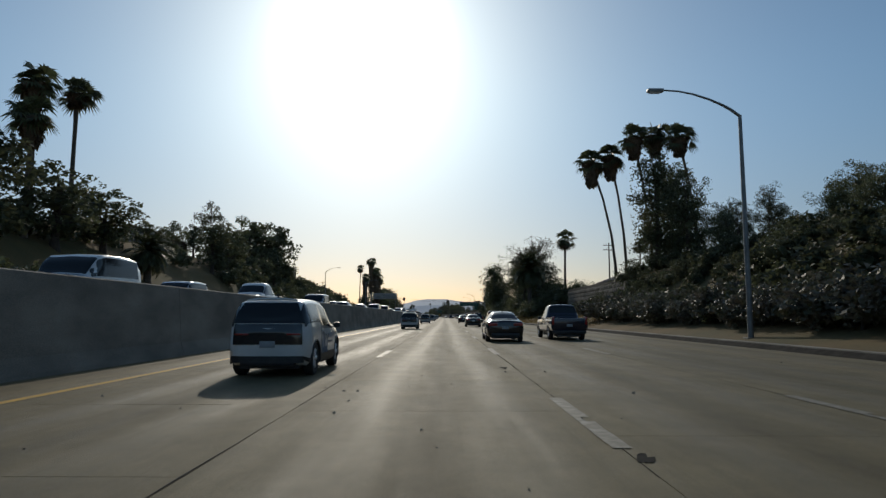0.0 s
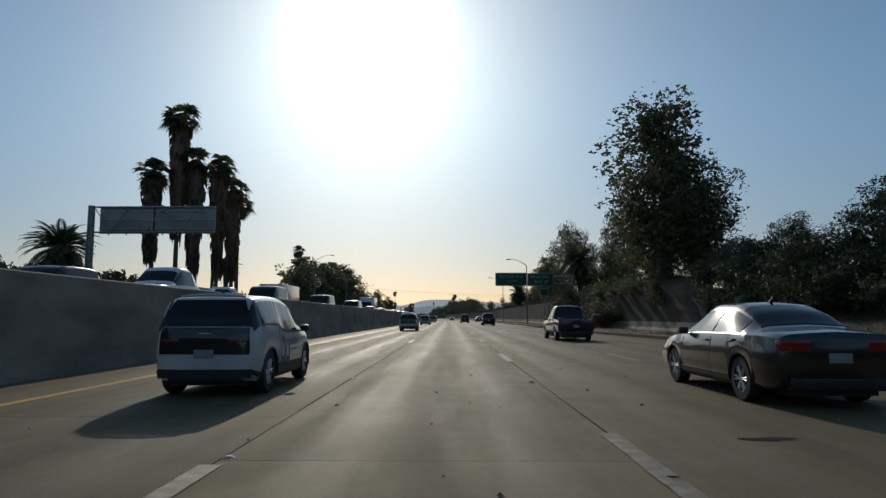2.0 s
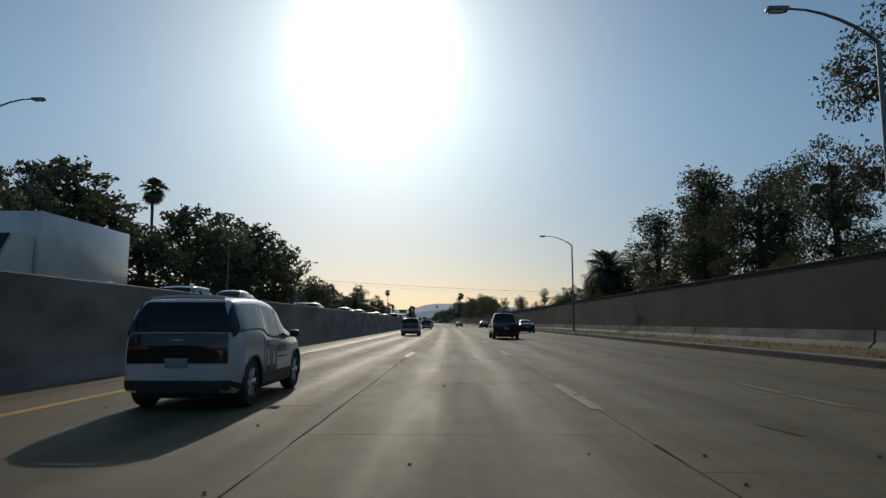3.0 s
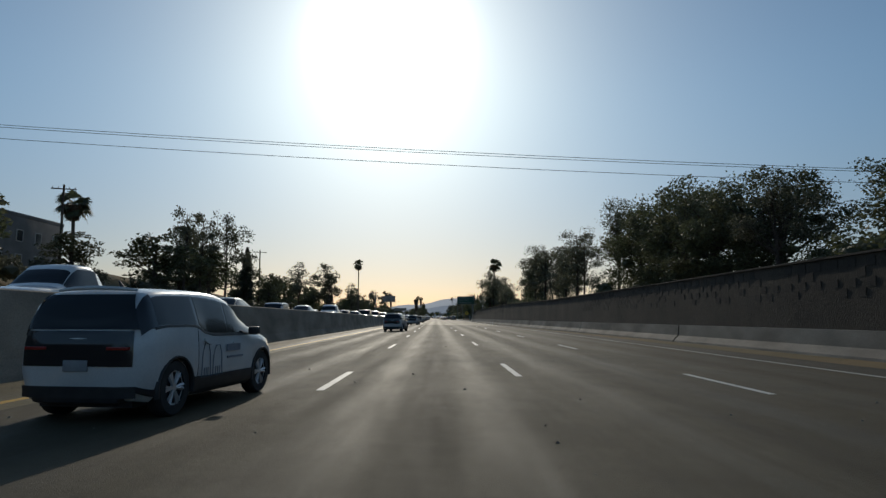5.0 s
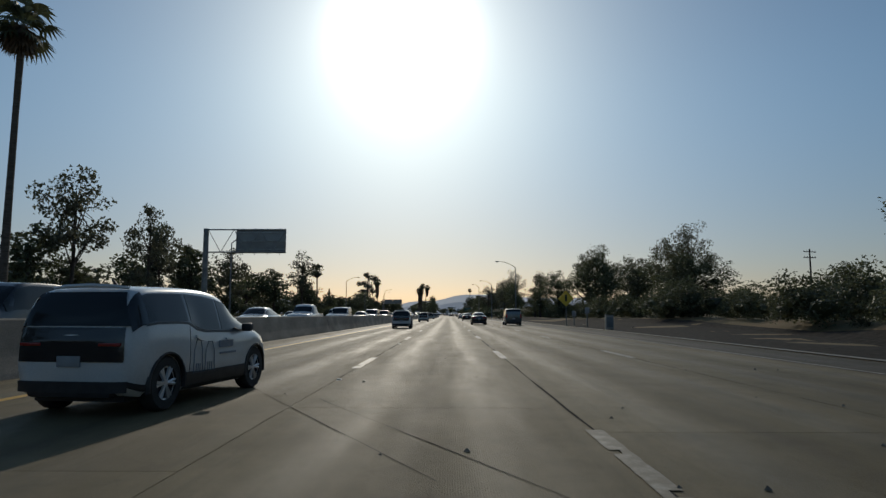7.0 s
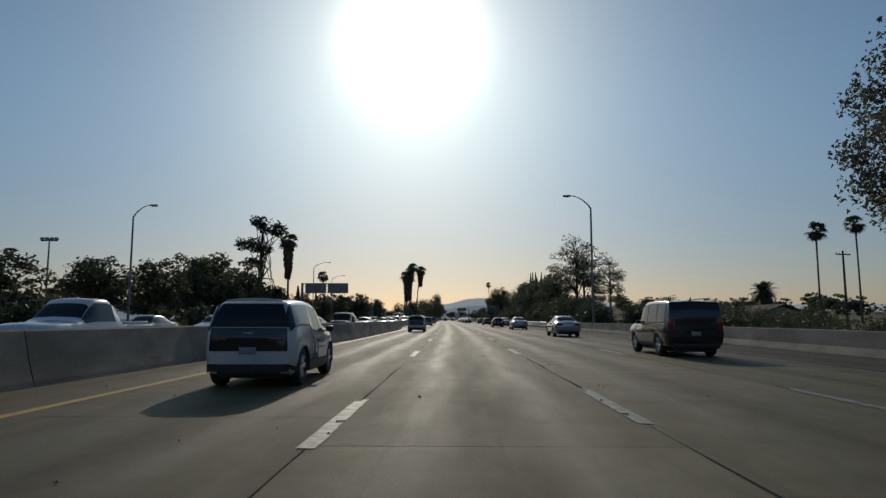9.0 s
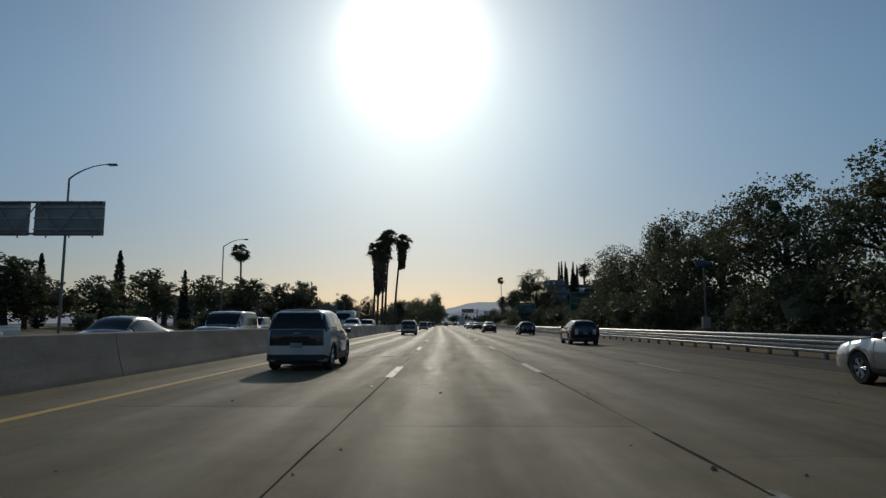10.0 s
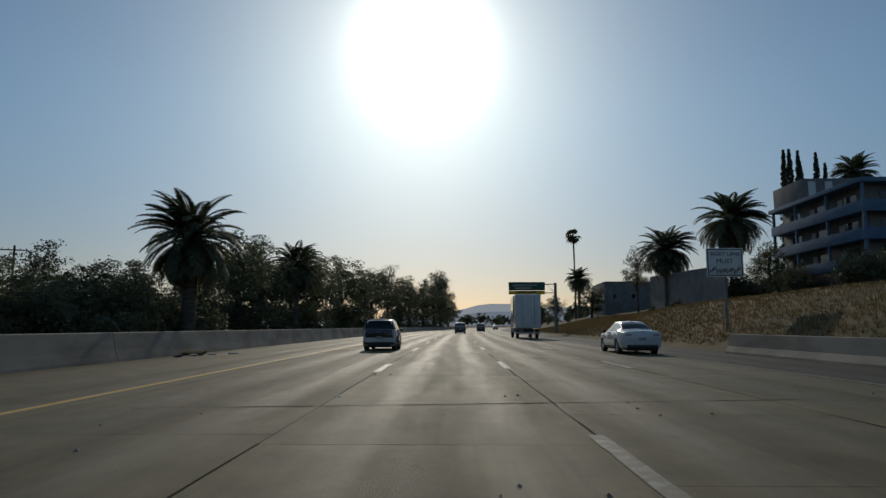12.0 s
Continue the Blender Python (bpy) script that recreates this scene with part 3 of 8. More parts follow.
bm_box(bm, -0.03, 0.1, -0.4, 0.4, 0.9, 3.6, 0.02)
put("recess", mesh_of("recess", bm, BLOCK), retaining, "dark upright box standing in for a shaded hollow", m=lie(311.5, 18.47, 0.0))

# concrete barriers on the right
BAR_R = thing("barrier_right", "pale concrete safety barrier beside the outer shoulder", "barrier", Matrix(), kind="structure")


def jersey(s, u, h):
    return [(u - 0.02, -0.05), (u, 0.08), (u + 0.16, 0.32), (u + 0.22, h - 0.02), (u + 0.24, h), (u + 0.38, h), (u + 0.4, h - 0.02), (u + 0.6, -0.05)]


for a, b in ((872, 948), (1078, 1188)):
    cuts = steps(a, b, 6.1)
    for q, r in zip(cuts, cuts[1:]):
        solid_along("barrier_length", steps(q, r - 0.012, 3), lambda s: jersey(s, tab(s, [872, 905, 948, 1078, 1400], [11.6, 12.7, 12.4, 12.8, 12.9]), 0.86 if a < 1000 else 0.88),
                    BARRIER_OLD, BAR_R)

# steel guard rail
guard = thing("guard_rail", "galvanised double beam guard rail on posts", "guard rail", Matrix(), kind="structure")
for lift in (0.36, 0.68):
    for a in steps(948, 1078, 12)[:-1]:
        solid_along("rail_beam", steps(a, a + 12, 4), lambda s: [(12.5 + du, lift + dz) for du, dz in
                    ((0, -0.15), (-0.07, -0.11), (-0.07, -0.05), (-0.01, 0), (-0.07, 0.05), (-0.07, 0.11), (0, 0.15), (0.015, 0.15), (0.015, -0.15))], STEEL, guard)
bm = bmesh.new()
bm_box(bm, -0.07, 0.07, -0.08, 0.08, -0.3, 0.82, 0.01)
post_mesh = mesh_of("post", bm, STEEL)
for s in steps(949, 1077, 1.9):
    put("post", post_mesh, guard, m=lie(s, 12.6, 0))

# lane lines
WHITE_LINES = thing("lane_dashes", "worn white lane dashes on grey pavement", "road marking", Matrix(), kind="structure")
rng = np.random.default_rng(27)


def worn_dash(material):
    """An old dash with chipped edges and pieces worn away."""
    n = 22
    v, f = [], []
    for i in range(n + 1):
        a, b = 0.1 - abs(rng.normal(0, 0.007)), 0.1 - abs(rng.normal(0, 0.007))
        v += [(-a, 3.66 * i / n, 0), (rng.uniform(-0.02, 0.02), 3.66 * i / n, 0), (b, 3.66 * i / n, 0)]
    for i in range(n):
        for k in (0, 1):
            if rng.random() > 0.04:
                f.append((3 * i + k, 3 * i + k + 1, 3 * i + k + 4, 3 * i + k + 3))
    return raw_mesh("dash", v, f, material)


OLD_DASH = [worn_dash(WHITE_OLD) for _ in range(7)]
FAINT_DASH = [worn_dash(WHITE_FAINT) for _ in range(5)]
NEW_DASH = raw_mesh("dash", [(-0.07, 0, 0), (0.07, 0, 0), (0.07, 3.66, 0), (-0.07, 3.66, 0)], [(0, 1, 2, 3)], WHITE_NEW)
# far ends of the dashes, stretch by stretch: placed and spaced to fit the camera's view
STRETCH = [(199.9 - 14.63 * 20 + 14.63 * k) for k in range(36)]
STRETCH = [s for s in STRETCH if s < 424] + [498.5 + 14.63 * k for k in range(-4, 7)] + [638.5 + 14.63 * k for k in range(-3, 11)] + [879.8 + 14.63 * k for k in range(-6, 1)]
STRETCH += [894.65 + 15.04 * k for k in range(0, 26)]
for u, shift in ((-1.83, -1.5), (1.83, 0.0), (5.49, 0.3)):
    for k, far in enumerate(STRETCH):
        s = far - 3.66 + shift
        fresh = 424 < s < 584
        if u < 0 and (s < 424 and k % 2 or 1156 < s < 1168):
            continue
        if fresh:
            s += {-1.83: 0.0, 1.83: 1.0, 5.49: -2.4}[u]
        elif u < 0 and (676 < s < 700 or 1104 < s < 1148):
            s -= 1.8 if s < 900 else 2.9
        put("dash", NEW_DASH if fresh else FAINT_DASH[k % 5] if s < 424 or 600 < s < 690 and u > 0 or s > 1030 and k % 3 else OLD_DASH[(k * 3 + int(u + 9)) % 7], WHITE_LINES, m=lie(s, u, 0.009))
ribbon("edge_line_left", ROAD_S, lambda s: [(-6.22, 0.004), (-6.04, 0.004)], YELLOW, label="worn yellow edge line", category="road marking")
ribbon("edge_line_fresh", steps(428, 660, 6), lambda s: [(9.2, 0.009), (9.34, 0.009)], WHITE_NEW, label="fresh white edge line on dark asphalt", category="road marking")
ribbon("edge_line_right", steps(660, 1500, 6), lambda s: [(9.18, 0.009), (9.3, 0.009)], WHITE_OLD, label="white edge line beside the shoulder", category="road marking")

# paved area between the freeway and the ramp; the ground's shade is put into its colour
ribbon("gore_pavement", steps(684, 866, 7), lambda s: [(u, height(s, u) + 0.02) for u in [right_edge(s) + 0.05 + 1.5 * k for k in range(10)]], SEAM,
       label="paving beside the ramp with the ground's shade in its dark tone", category="pavement")
ribbon("edge_line_ramp", steps(690, 860, 7), lambda s: [(right_edge(s) + q, height(s, right_edge(s) + q) + 0.03) for q in (0.1, 0.45)], WHITE_FAINT,
       label="pale gutter strip beside the ramp paving", category="road marking")

# far hills, their haze put into pale colour and glow
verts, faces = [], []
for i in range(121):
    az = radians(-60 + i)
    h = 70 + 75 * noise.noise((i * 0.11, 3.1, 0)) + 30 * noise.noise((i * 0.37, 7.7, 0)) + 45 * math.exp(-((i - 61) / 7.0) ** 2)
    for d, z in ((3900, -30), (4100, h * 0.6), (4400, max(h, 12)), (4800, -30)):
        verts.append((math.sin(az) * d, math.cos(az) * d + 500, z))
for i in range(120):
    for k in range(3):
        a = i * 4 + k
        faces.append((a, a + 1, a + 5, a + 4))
tagged(new("backdrop_hills", raw_mesh("backdrop_hills", verts, faces, HILL)), "pale hills on the horizon with haze painted in as glow", "hills", kind="structure")

# ---- trees, palms, bushes ----
def leaves(name, centres, spreads, per, size, material, seed, droop=0.0, core=None):
    """Many small pointed leaves in uneven clumps, round a dense core if there is one."""
    rng = np.random.default_rng(seed)
    c = np.repeat(np.asarray(centres, float), per, axis=0)
    r = np.repeat(np.asarray(spreads, float), per)
    n = len(c)
    d = rng.normal(size=(n, 3))
    d /= np.linalg.norm(d, axis=1)[:, None]
    p = c + d * (r * rng.uniform(0.25, 1.0, n) ** 0.6)[:, None] * np.array([1, 1, 0.8])
    a = rng.normal(size=(n, 3))
    a[:, 2] -= droop
    a /= np.linalg.norm(a, axis=1)[:, None]
    b = np.cross(a, rng.normal(size=(n, 3)))
    b /= np.linalg.norm(b, axis=1)[:, None] + 1e-9
    ln = size * rng.uniform(0.6, 1.4, n)
    w = ln * 0.34
    v = np.stack([p - a * ln[:, None] * 0.35 - b * w[:, None], p - a * ln[:, None] * 0.35 + b * w[:, None], p + a * ln[:, None] * 0.55], axis=1).reshape(-1, 3)
    f = np.arange(n * 3).reshape(-1, 3)
    v, f = v.tolist(), f.tolist()
    if core:
        f += [tuple(q + len(v) for q in tri) for tri in core[1]]
        v += core[0]
    return raw_mesh(name, v, f, material)


def crown_points(rng, blobs, n):
    """Clump centres on and in a few ellipsoids: (x, y, z, rx, rz)."""
    pts, rad = [], []
    for i in range(n):
        x, y, z, rx, rz = blobs[i % len(blobs)]
        d = rng.normal(size=3)
        d /= np.linalg.norm(d)
        k = rng.uniform(0.45, 1.0)
        pts.append((x + d[0] * rx * k, y + d[1] * rx * k, z + d[2] * rz * k))
        rad.append(rng.uniform(0.5, 1.15))
    return pts, rad


def wood(name, base_r, height_, pts, rng, limbs, material=BARK, lean=(0, 0)):
    """A tapered trunk with crooked limbs towards some of the clumps."""
    bm = bmesh.new()
    mid = [(lean[0] * f + rng.uniform(-0.12, 0.12) * (f > 0), lean[1] * f + rng.uniform(-0.12, 0.12) * (f > 0), -0.4 + (height_ + 0.4) * f) for f in (0, 0.2, 0.45, 0.7, 1.0)]
    bm_tube(bm, mid, [base_r * 1.35, base_r, base_r * 0.8, base_r * 0.6, base_r * 0.3], 8)
    for i in rng.choice(len(pts), min(limbs, len(pts)), replace=False):
        t = Vector(pts[i])
        k = rng.uniform(0.35, 0.9)
        a = Vector((lean[0] * k, lean[1] * k, height_ * k))
        m1 = a.lerp(t, 0.45) + Vector((rng.uniform(-0.4, 0.4), rng.uniform(-0.4, 0.4), rng.uniform(0, 0.6)))
        r = base_r * (1 - 0.6 * k) * 0.5
        bm_tube(bm, [a, m1, t], [r, r * 0.6, r * 0.15], 5, False)
    return mesh_of(name, bm, material, 60)


PARK = Matrix.Translation((0, -400, -60))


def hearts(blobs, share):
    """Lumpy closed inner growth, hidden among the leaves."""
    bm = bmesh.new()
    for x, y, z, rx, rz in blobs:
        r = bmesh.ops.create_icosphere(bm, subdivisions=1, radius=1.0)
        for v in r["verts"]:
            k = share * (1 + 0.45 * noise.noise(v.co * 2.3 + Vector((x, y, z))))
            v.co = Vector((x + v.co.x * rx * k, y + v.co.y * rx * k, z + v.co.z * rz * k))
    bm.verts.index_update()
    co = [tuple(v.co) for v in bm.verts]
    fs = [tuple(v.index for v in f.verts) for f in bm.faces]
    bm.free()
    return co, fs


def tree_kind(name, label, blobs, clumps, per, size, material, seed, base_r, trunk_h, limbs, droop=0.0, category="tree", spread=1.0, inner=0.0):
    rng = np.random.default_rng(seed)
    pts, rad = crown_points(rng, blobs, clumps)
    core = hearts(blobs, inner) if inner else None
    return {"name": name, "label": label, "category": category,
            "trunk": wood("trunk", base_r, trunk_h, pts, rng, limbs), "crown": leaves("crown", pts, [r * spread for r in rad], per, size, material, seed + 1, droop, core)}


def cypress_kind(seed):
    """A slim spire that narrows to a point."""
    rng = np.random.default_rng(seed)
    pts, rad = [], []
    for i in range(560):
        z = 0.3 + 9.6 * (i + rng.random()) / 560
        r = 0.9 * ((10.0 - z) / 10.0) ** 0.7 * min(1.0, 0.45 + z * 0.35)
        a, q = rng.uniform(0, math.tau), rng.uniform(0.35, 0.92)
        pts.append((r * q * math.cos(a), r * q * math.sin(a), z))
        rad.append(0.03 + 0.2 * r)
    return {"name": "cypress_tree", "label": "narrow dark cypress tree with a pointed top", "category": "tree",
            "trunk": wood("trunk", 0.16, 8.5, pts, rng, 0), "crown": leaves("crown", pts, rad, 14, 0.17, LEAF_C, seed + 1, -1.6)}


# all kinds are drawn 10 m tall and scaled where they stand
KINDS = {
    "round": tree_kind("broadleaf_tree", "dark dense broadleaf tree with a rounded crown", [(0, 0, 6.2, 3.6, 2.9), (1.6, 0.6, 5.2, 2.4, 2.0), (-1.7, -0.4, 5.0, 2.4, 2.0), (0.2, 0.9, 7.6, 2.0, 1.7), (0.3, 0, 3.2, 2.9, 1.9)],
                       150, 74, 0.18, LEAF_A, 11, 0.3, 6.5, 14, inner=0.2),
    "round2": tree_kind("broadleaf_tree", "dense broadleaf tree with an uneven crown", [(0.4, 0, 6.8, 2.6, 2.6), (-1.5, 0.5, 5.6, 2.3, 2.0), (1.9, -0.3, 4.9, 2.0, 1.7), (-0.6, -0.6, 3.6, 2.7, 2.0), (0.8, 0.4, 2.4, 2.2, 1.4)],
                        140, 78, 0.18, LEAF_A, 23, 0.3, 6.5, 14, inner=0.2),
    "airy": tree_kind("eucalyptus_tree", "thin grey-green eucalyptus with gaps in its crown", [(0, 0, 8.0, 1.5, 1.7), (1.5, 0.3, 6.6, 1.4, 1.3), (-1.5, -0.2, 6.0, 1.4, 1.3), (0.6, 0.4, 4.6, 1.5, 1.0), (-0.7, 0, 3.2, 1.2, 0.8)],
                      70, 92, 0.15, LEAF_B, 37, 0.13, 8.5, 26, 0.8, spread=0.85),
    "airy2": tree_kind("eucalyptus_tree", "open grey-green tree with forked limbs", [(0.7, 0, 7.9, 1.6, 1.6), (-1.4, 0.3, 7.1, 1.5, 1.5), (2.0, -0.2, 5.4, 1.2, 1.0), (-2.1, 0, 4.8, 1.2, 0.9)],
                       66, 92, 0.15, LEAF_B, 41, 0.14, 8.0, 30, 0.5, spread=0.85),
    "gum": tree_kind("eucalyptus_tree", "leafy eucalyptus with ragged foliage hanging low", [(0.2, 0, 8.2, 1.5, 1.6), (1.1, 0.4, 6.9, 1.5, 1.3), (-1.2, -0.3, 6.6, 1.4, 1.3), (0.3, 0.3, 5.2, 2.0, 1.3), (-1.0, 0.2, 3.9, 1.5, 1.1), (1.3, -0.3, 3.6, 1.4, 1.2), (0.1, 0, 2.3, 1.6, 1.0)],
                     118, 84, 0.16, LEAF_B, 47, 0.16, 8.4, 30, 0.8, spread=0.85),
    "tall": tree_kind("tall_tree", "tall dark tree with a columnar crown", [(0, 0, 8.3, 1.2, 1.6), (0.4, 0.2, 6.3, 1.6, 1.7), (-0.4, -0.2, 4.4, 1.7, 1.8), (0.1, 0, 2.6, 1.5, 1.4)],
                      130, 60, 0.2, LEAF_A, 53, 0.25, 8.8, 12),
    "cypress": cypress_kind(61),
    "pine": tree_kind("pine_tree", "tall pine with a flat tufted top", [(0.2, 0, 9.0, 1.3, 0.8), (1.6, 0.2, 8.2, 1.0, 0.5), (-1.4, 0, 7.4, 1.2, 0.5), (0.9, -0.3, 6.6, 0.9, 0.4), (-1.9, 0.2, 5.6, 0.9, 0.4), (1.9, 0, 2.6, 1.0, 0.6)],
                      64, 50, 0.22, LEAF_C, 71, 0.2, 9.2, 30, spread=0.6),
    "round_thin": tree_kind("broadleaf_tree", "dark dense broadleaf tree with a rounded crown", [(0, 0, 6.2, 3.6, 2.9), (1.6, 0.6, 5.2, 2.4, 2.0), (-1.7, -0.4, 5.0, 2.4, 2.0), (0.2, 0.9, 7.6, 2.0, 1.7), (0.3, 0, 3.2, 2.9, 1.9)],
                       130, 20, 0.44, LEAF_A, 11, 0.3, 6.5, 14),
    "round2_thin": tree_kind("broadleaf_tree", "dense broadleaf tree with an uneven crown", [(0.4, 0, 6.8, 2.6, 2.6), (-1.5, 0.5, 5.6, 2.3, 2.0), (1.9, -0.3, 4.9, 2.0, 1.7), (-0.6, -0.6, 3.6, 2.7, 2.0), (0.8, 0.4, 2.4, 2.2, 1.4)],
                        120, 20, 0.44, LEAF_A, 23, 0.3, 6.5, 14),
    "airy_thin": tree_kind("eucalyptus_tree", "thin grey-green eucalyptus with gaps in its crown", [(0, 0, 8.0, 1.5, 1.7), (1.5, 0.3, 6.6, 1.4, 1.3), (-1.5, -0.2, 6.0, 1.4, 1.3), (0.6, 0.4, 4.6, 1.5, 1.0), (-0.7, 0, 3.2, 1.2, 0.8)],
                      64, 38, 0.26, LEAF_B, 37, 0.2, 8.5, 26, 0.8, spread=0.85),
    "airy2_thin": tree_kind("eucalyptus_tree", "open grey-green tree with forked limbs", [(0.7, 0, 7.9, 1.6, 1.6), (-1.4, 0.3, 7.1, 1.5, 1.5), (2.0, -0.2, 5.4, 1.2, 1.0), (-2.1, 0, 4.8, 1.2, 0.9)],
                       60, 38, 0.26, LEAF_B, 41, 0.22, 8.0, 30, 0.5, spread=0.85),
    "far": tree_kind("broadleaf_tree", "far dark tree beside the freeway", [(0, 0, 6.2, 3.6, 2.9), (1.6, 0.6, 4.6, 2.6, 2.4), (-1.7, -0.4, 4.2, 2.8, 2.4)], 60, 14, 0.8, LEAF_A, 13, 0.3, 6.0, 4),
    "bush": tree_kind("bush", "dark dusty bush on the bank", [(0, 0, 4.6, 5.2, 4.2), (3.8, 0.5, 3.4, 3.6, 3.0), (-3.9, -0.4, 3.6, 3.6, 3.2), (0.5, 2.0, 6.6, 3.0, 2.6)], 90, 27, 0.45, LEAF_A, 83, 0.3, 4.5, 8,
                      category="bush", spread=1.7),
    "bush2": tree_kind("bush", "grey-green straggly bush on the bank", [(0, 0, 4.2, 5.0, 3.6), (3.4, 0.5, 5.0, 2.6, 3.0), (-3.9, 0.2, 3.0, 3.2, 2.6)], 64, 14, 0.95, LEAF_B, 87, 0.3, 4.5, 10,
                       category="bush", spread=2.0),
    "bush_far": tree_kind("bush", "dark dusty bush on the far bank", [(0, 0, 4.6, 5.2, 4.2), (3.8, 0.5, 3.4, 3.6, 3.0), (-3.9, -0.4, 3.6, 3.6, 3.2), (0.5, 2.0, 6.6, 3.0, 2.6)], 80, 9, 1.45, LEAF_A, 83, 0.3, 4.5, 8,
                          category="bush", spread=1.8),
    "oleander": tree_kind("oleander_bush", "low oleander bush with pale blooms", [(0, 0, 4.6, 5.6, 4.2), (3.8, 0.5, 3.6, 4.0, 3.4), (-3.9, -0.4, 3.6, 4.0, 3.4)], 90, 22, 0.9, BLOOM, 91, 0.3, 4.5, 8,
                          category="bush", spread=2.0),
}


# coarser crowns for trees that stand far off
for kind in ("round", "round2", "airy", "airy2"):
    KINDS[kind + "_far"] = dict(KINDS[kind], crown=KINDS.pop(kind + "_thin")["crown"])


# tree tops scaled by stretch to fit the camera's view: from, to, side, share
TOP_FIT = ((85, 165, -1, 1.06), (372, 460, -1, 1.13), (560, 640, -1, 1.02), (660, 700, -1, 1.08), (728, 840, -1, 1.14), (1040, 1125, -1, 1.18), (1165, 1203, -1, 1.12), (1203, 1270, -1, 1.07), (1270, 1440, -1, 1.12),
          (30, 70, 1, 1.08), (135, 160, 1, 1.08), (490, 513, 1, 0.95), (513, 522, 1, 1.04), (522, 545, 1, 1.17), (545, 570, 1, 0.9), (300, 325, 1, 1.1), (620, 700, 1, 1.06), (758, 835, 1, 1.12), (960, 985, 1, 1.04))


def plant(kind, s, u, top, wide=1.0, z=None, turn=None, group=""):
    """A tree of a kind, with its top at that height over the road."""
    for a, b, side, share in TOP_FIT:
        if a < s < b and u * side > 0 and top > 6:
            top *= share
    k = KINDS[kind + "_far" if u < -25 and kind + "_far" in KINDS else kind]
    base = height(s, u) - 0.05 if z is None else z
    size = max(0.8, top - base) / 10.0
    m = lie(s, u, base, (s * 47 + u * 13) % 360 if turn is None else turn) @ Matrix.Diagonal((size * wide, size * wide, size, 1))
    ob = thing(k["name"], k["label"], k["category"], m, group)
    put("trunk", k["trunk"], ob)
    put("crown", k["crown"], ob)
    return ob


def bare_mesh(seed, spread):
    rng = np.random.default_rng(seed)
    bm = bmesh.new()
    ends = []

    def grow(p, d, ln, r, depth):
        q = p + d * ln
        if depth < 2:
            ends.append(tuple(q))
        bm_tube(bm, [p, p.lerp(q, 0.5) + Vector(rng.uniform(-0.06, 0.06, 3)) * ln, q], [r, r * 0.85, r * 0.65], 5 if depth > 2 else 3, False)
        if depth:
            for _ in range(3 if depth > 1 else 4):
                e = (d + Vector(rng.normal(0, spread, 3)) + Vector((0, 0, 0.12))).normalized()
                grow(q, e, ln * rng.uniform(0.6, 0.82), r * 0.6, depth - 1)

    grow(Vector((0, 0, -0.3)), Vector((0, 0, 1)), 2.6, 0.11, 5)
    return mesh_of("trunk", bm, BARK, 60), ends


BARE, TWIGS = bare_mesh(5, 0.5)
SPARSE = leaves("crown", TWIGS, [0.2] * len(TWIGS), 2, 0.11, LEAF_B, 29)


def bare_tree(s, u, top, wide=1.0):
    base = height(s, u)
    k = (top - base) / 9.0
    ob = thing("bare_tree", "nearly bare tree with fine twigs and few leaves", "tree", lie(s, u, base, s * 31) @ Matrix.Diagonal((k * wide, k * wide, k, 1)))
    put("trunk", BARE, ob)
    put("crown", SPARSE, ob, "few small curled leaves")
    return ob


def fan_mesh(seed, n, up_lo, up_hi, reach, material, name):
    """Fan-shaped fronds: a stalk and a pleated fan of narrow blades."""
    rng = np.random.default_rng(seed)
    v, f = [], []
    for i in range(n):
        az, up = rng.uniform(0, math.tau), math.radians(rng.uniform(up_lo, up_hi))
        out = np.array([math.cos(az) * math.cos(up), math.sin(az) * math.cos(up), math.sin(up)])
        side = np.array([-math.sin(az), math.cos(az), 0.0])
        nrm = np.cross(out, side)
        tw = rng.uniform(-0.8, 0.8)
        side, nrm = side * math.cos(tw) + nrm * math.sin(tw), nrm * math.cos(tw) - side * math.sin(tw)
        stalk = reach * (rng.uniform(0.38, 0.6) if i % 4 else rng.uniform(0.05, 0.3))
        tip = out * stalk
        k = len(v)
        v += [tuple(-side * 0.03), tuple(side * 0.03), tuple(tip + side * 0.02), tuple(tip - side * 0.02)]
        f.append((k, k + 1, k + 2, k + 3))
        fan = reach * rng.uniform(0.46, 0.62)
        for j in range(11):
            a = math.radians(-78 + 15.6 * j)
            d = out * math.cos(a) + side * math.sin(a)
            w = np.cross(d, nrm) * 0.045 * fan / 0.6
            sag = nrm * (-0.0) + np.array([0, 0, -0.36 * fan * rng.uniform(0.6, 1.4)])
            k = len(v)
            v += [tuple(tip), tuple(tip + d * fan * 0.55 + w), tuple(tip + d * fan + sag), tuple(tip + d * fan * 0.55 - w)]
            f.append((k, k + 1, k + 2, k + 3))
    return raw_mesh(name, v, f, material)


FAN_CROWN = fan_mesh(3, 30, -40, 84, 2.0, FROND, "crown")
FAN_CROWN2 = fan_mesh(9, 28, -42, 82, 2.0, FROND, "crown")
FAN_HANG = fan_mesh(4, 34, -82, -45, 1.7, DEAD, "dead_fronds")


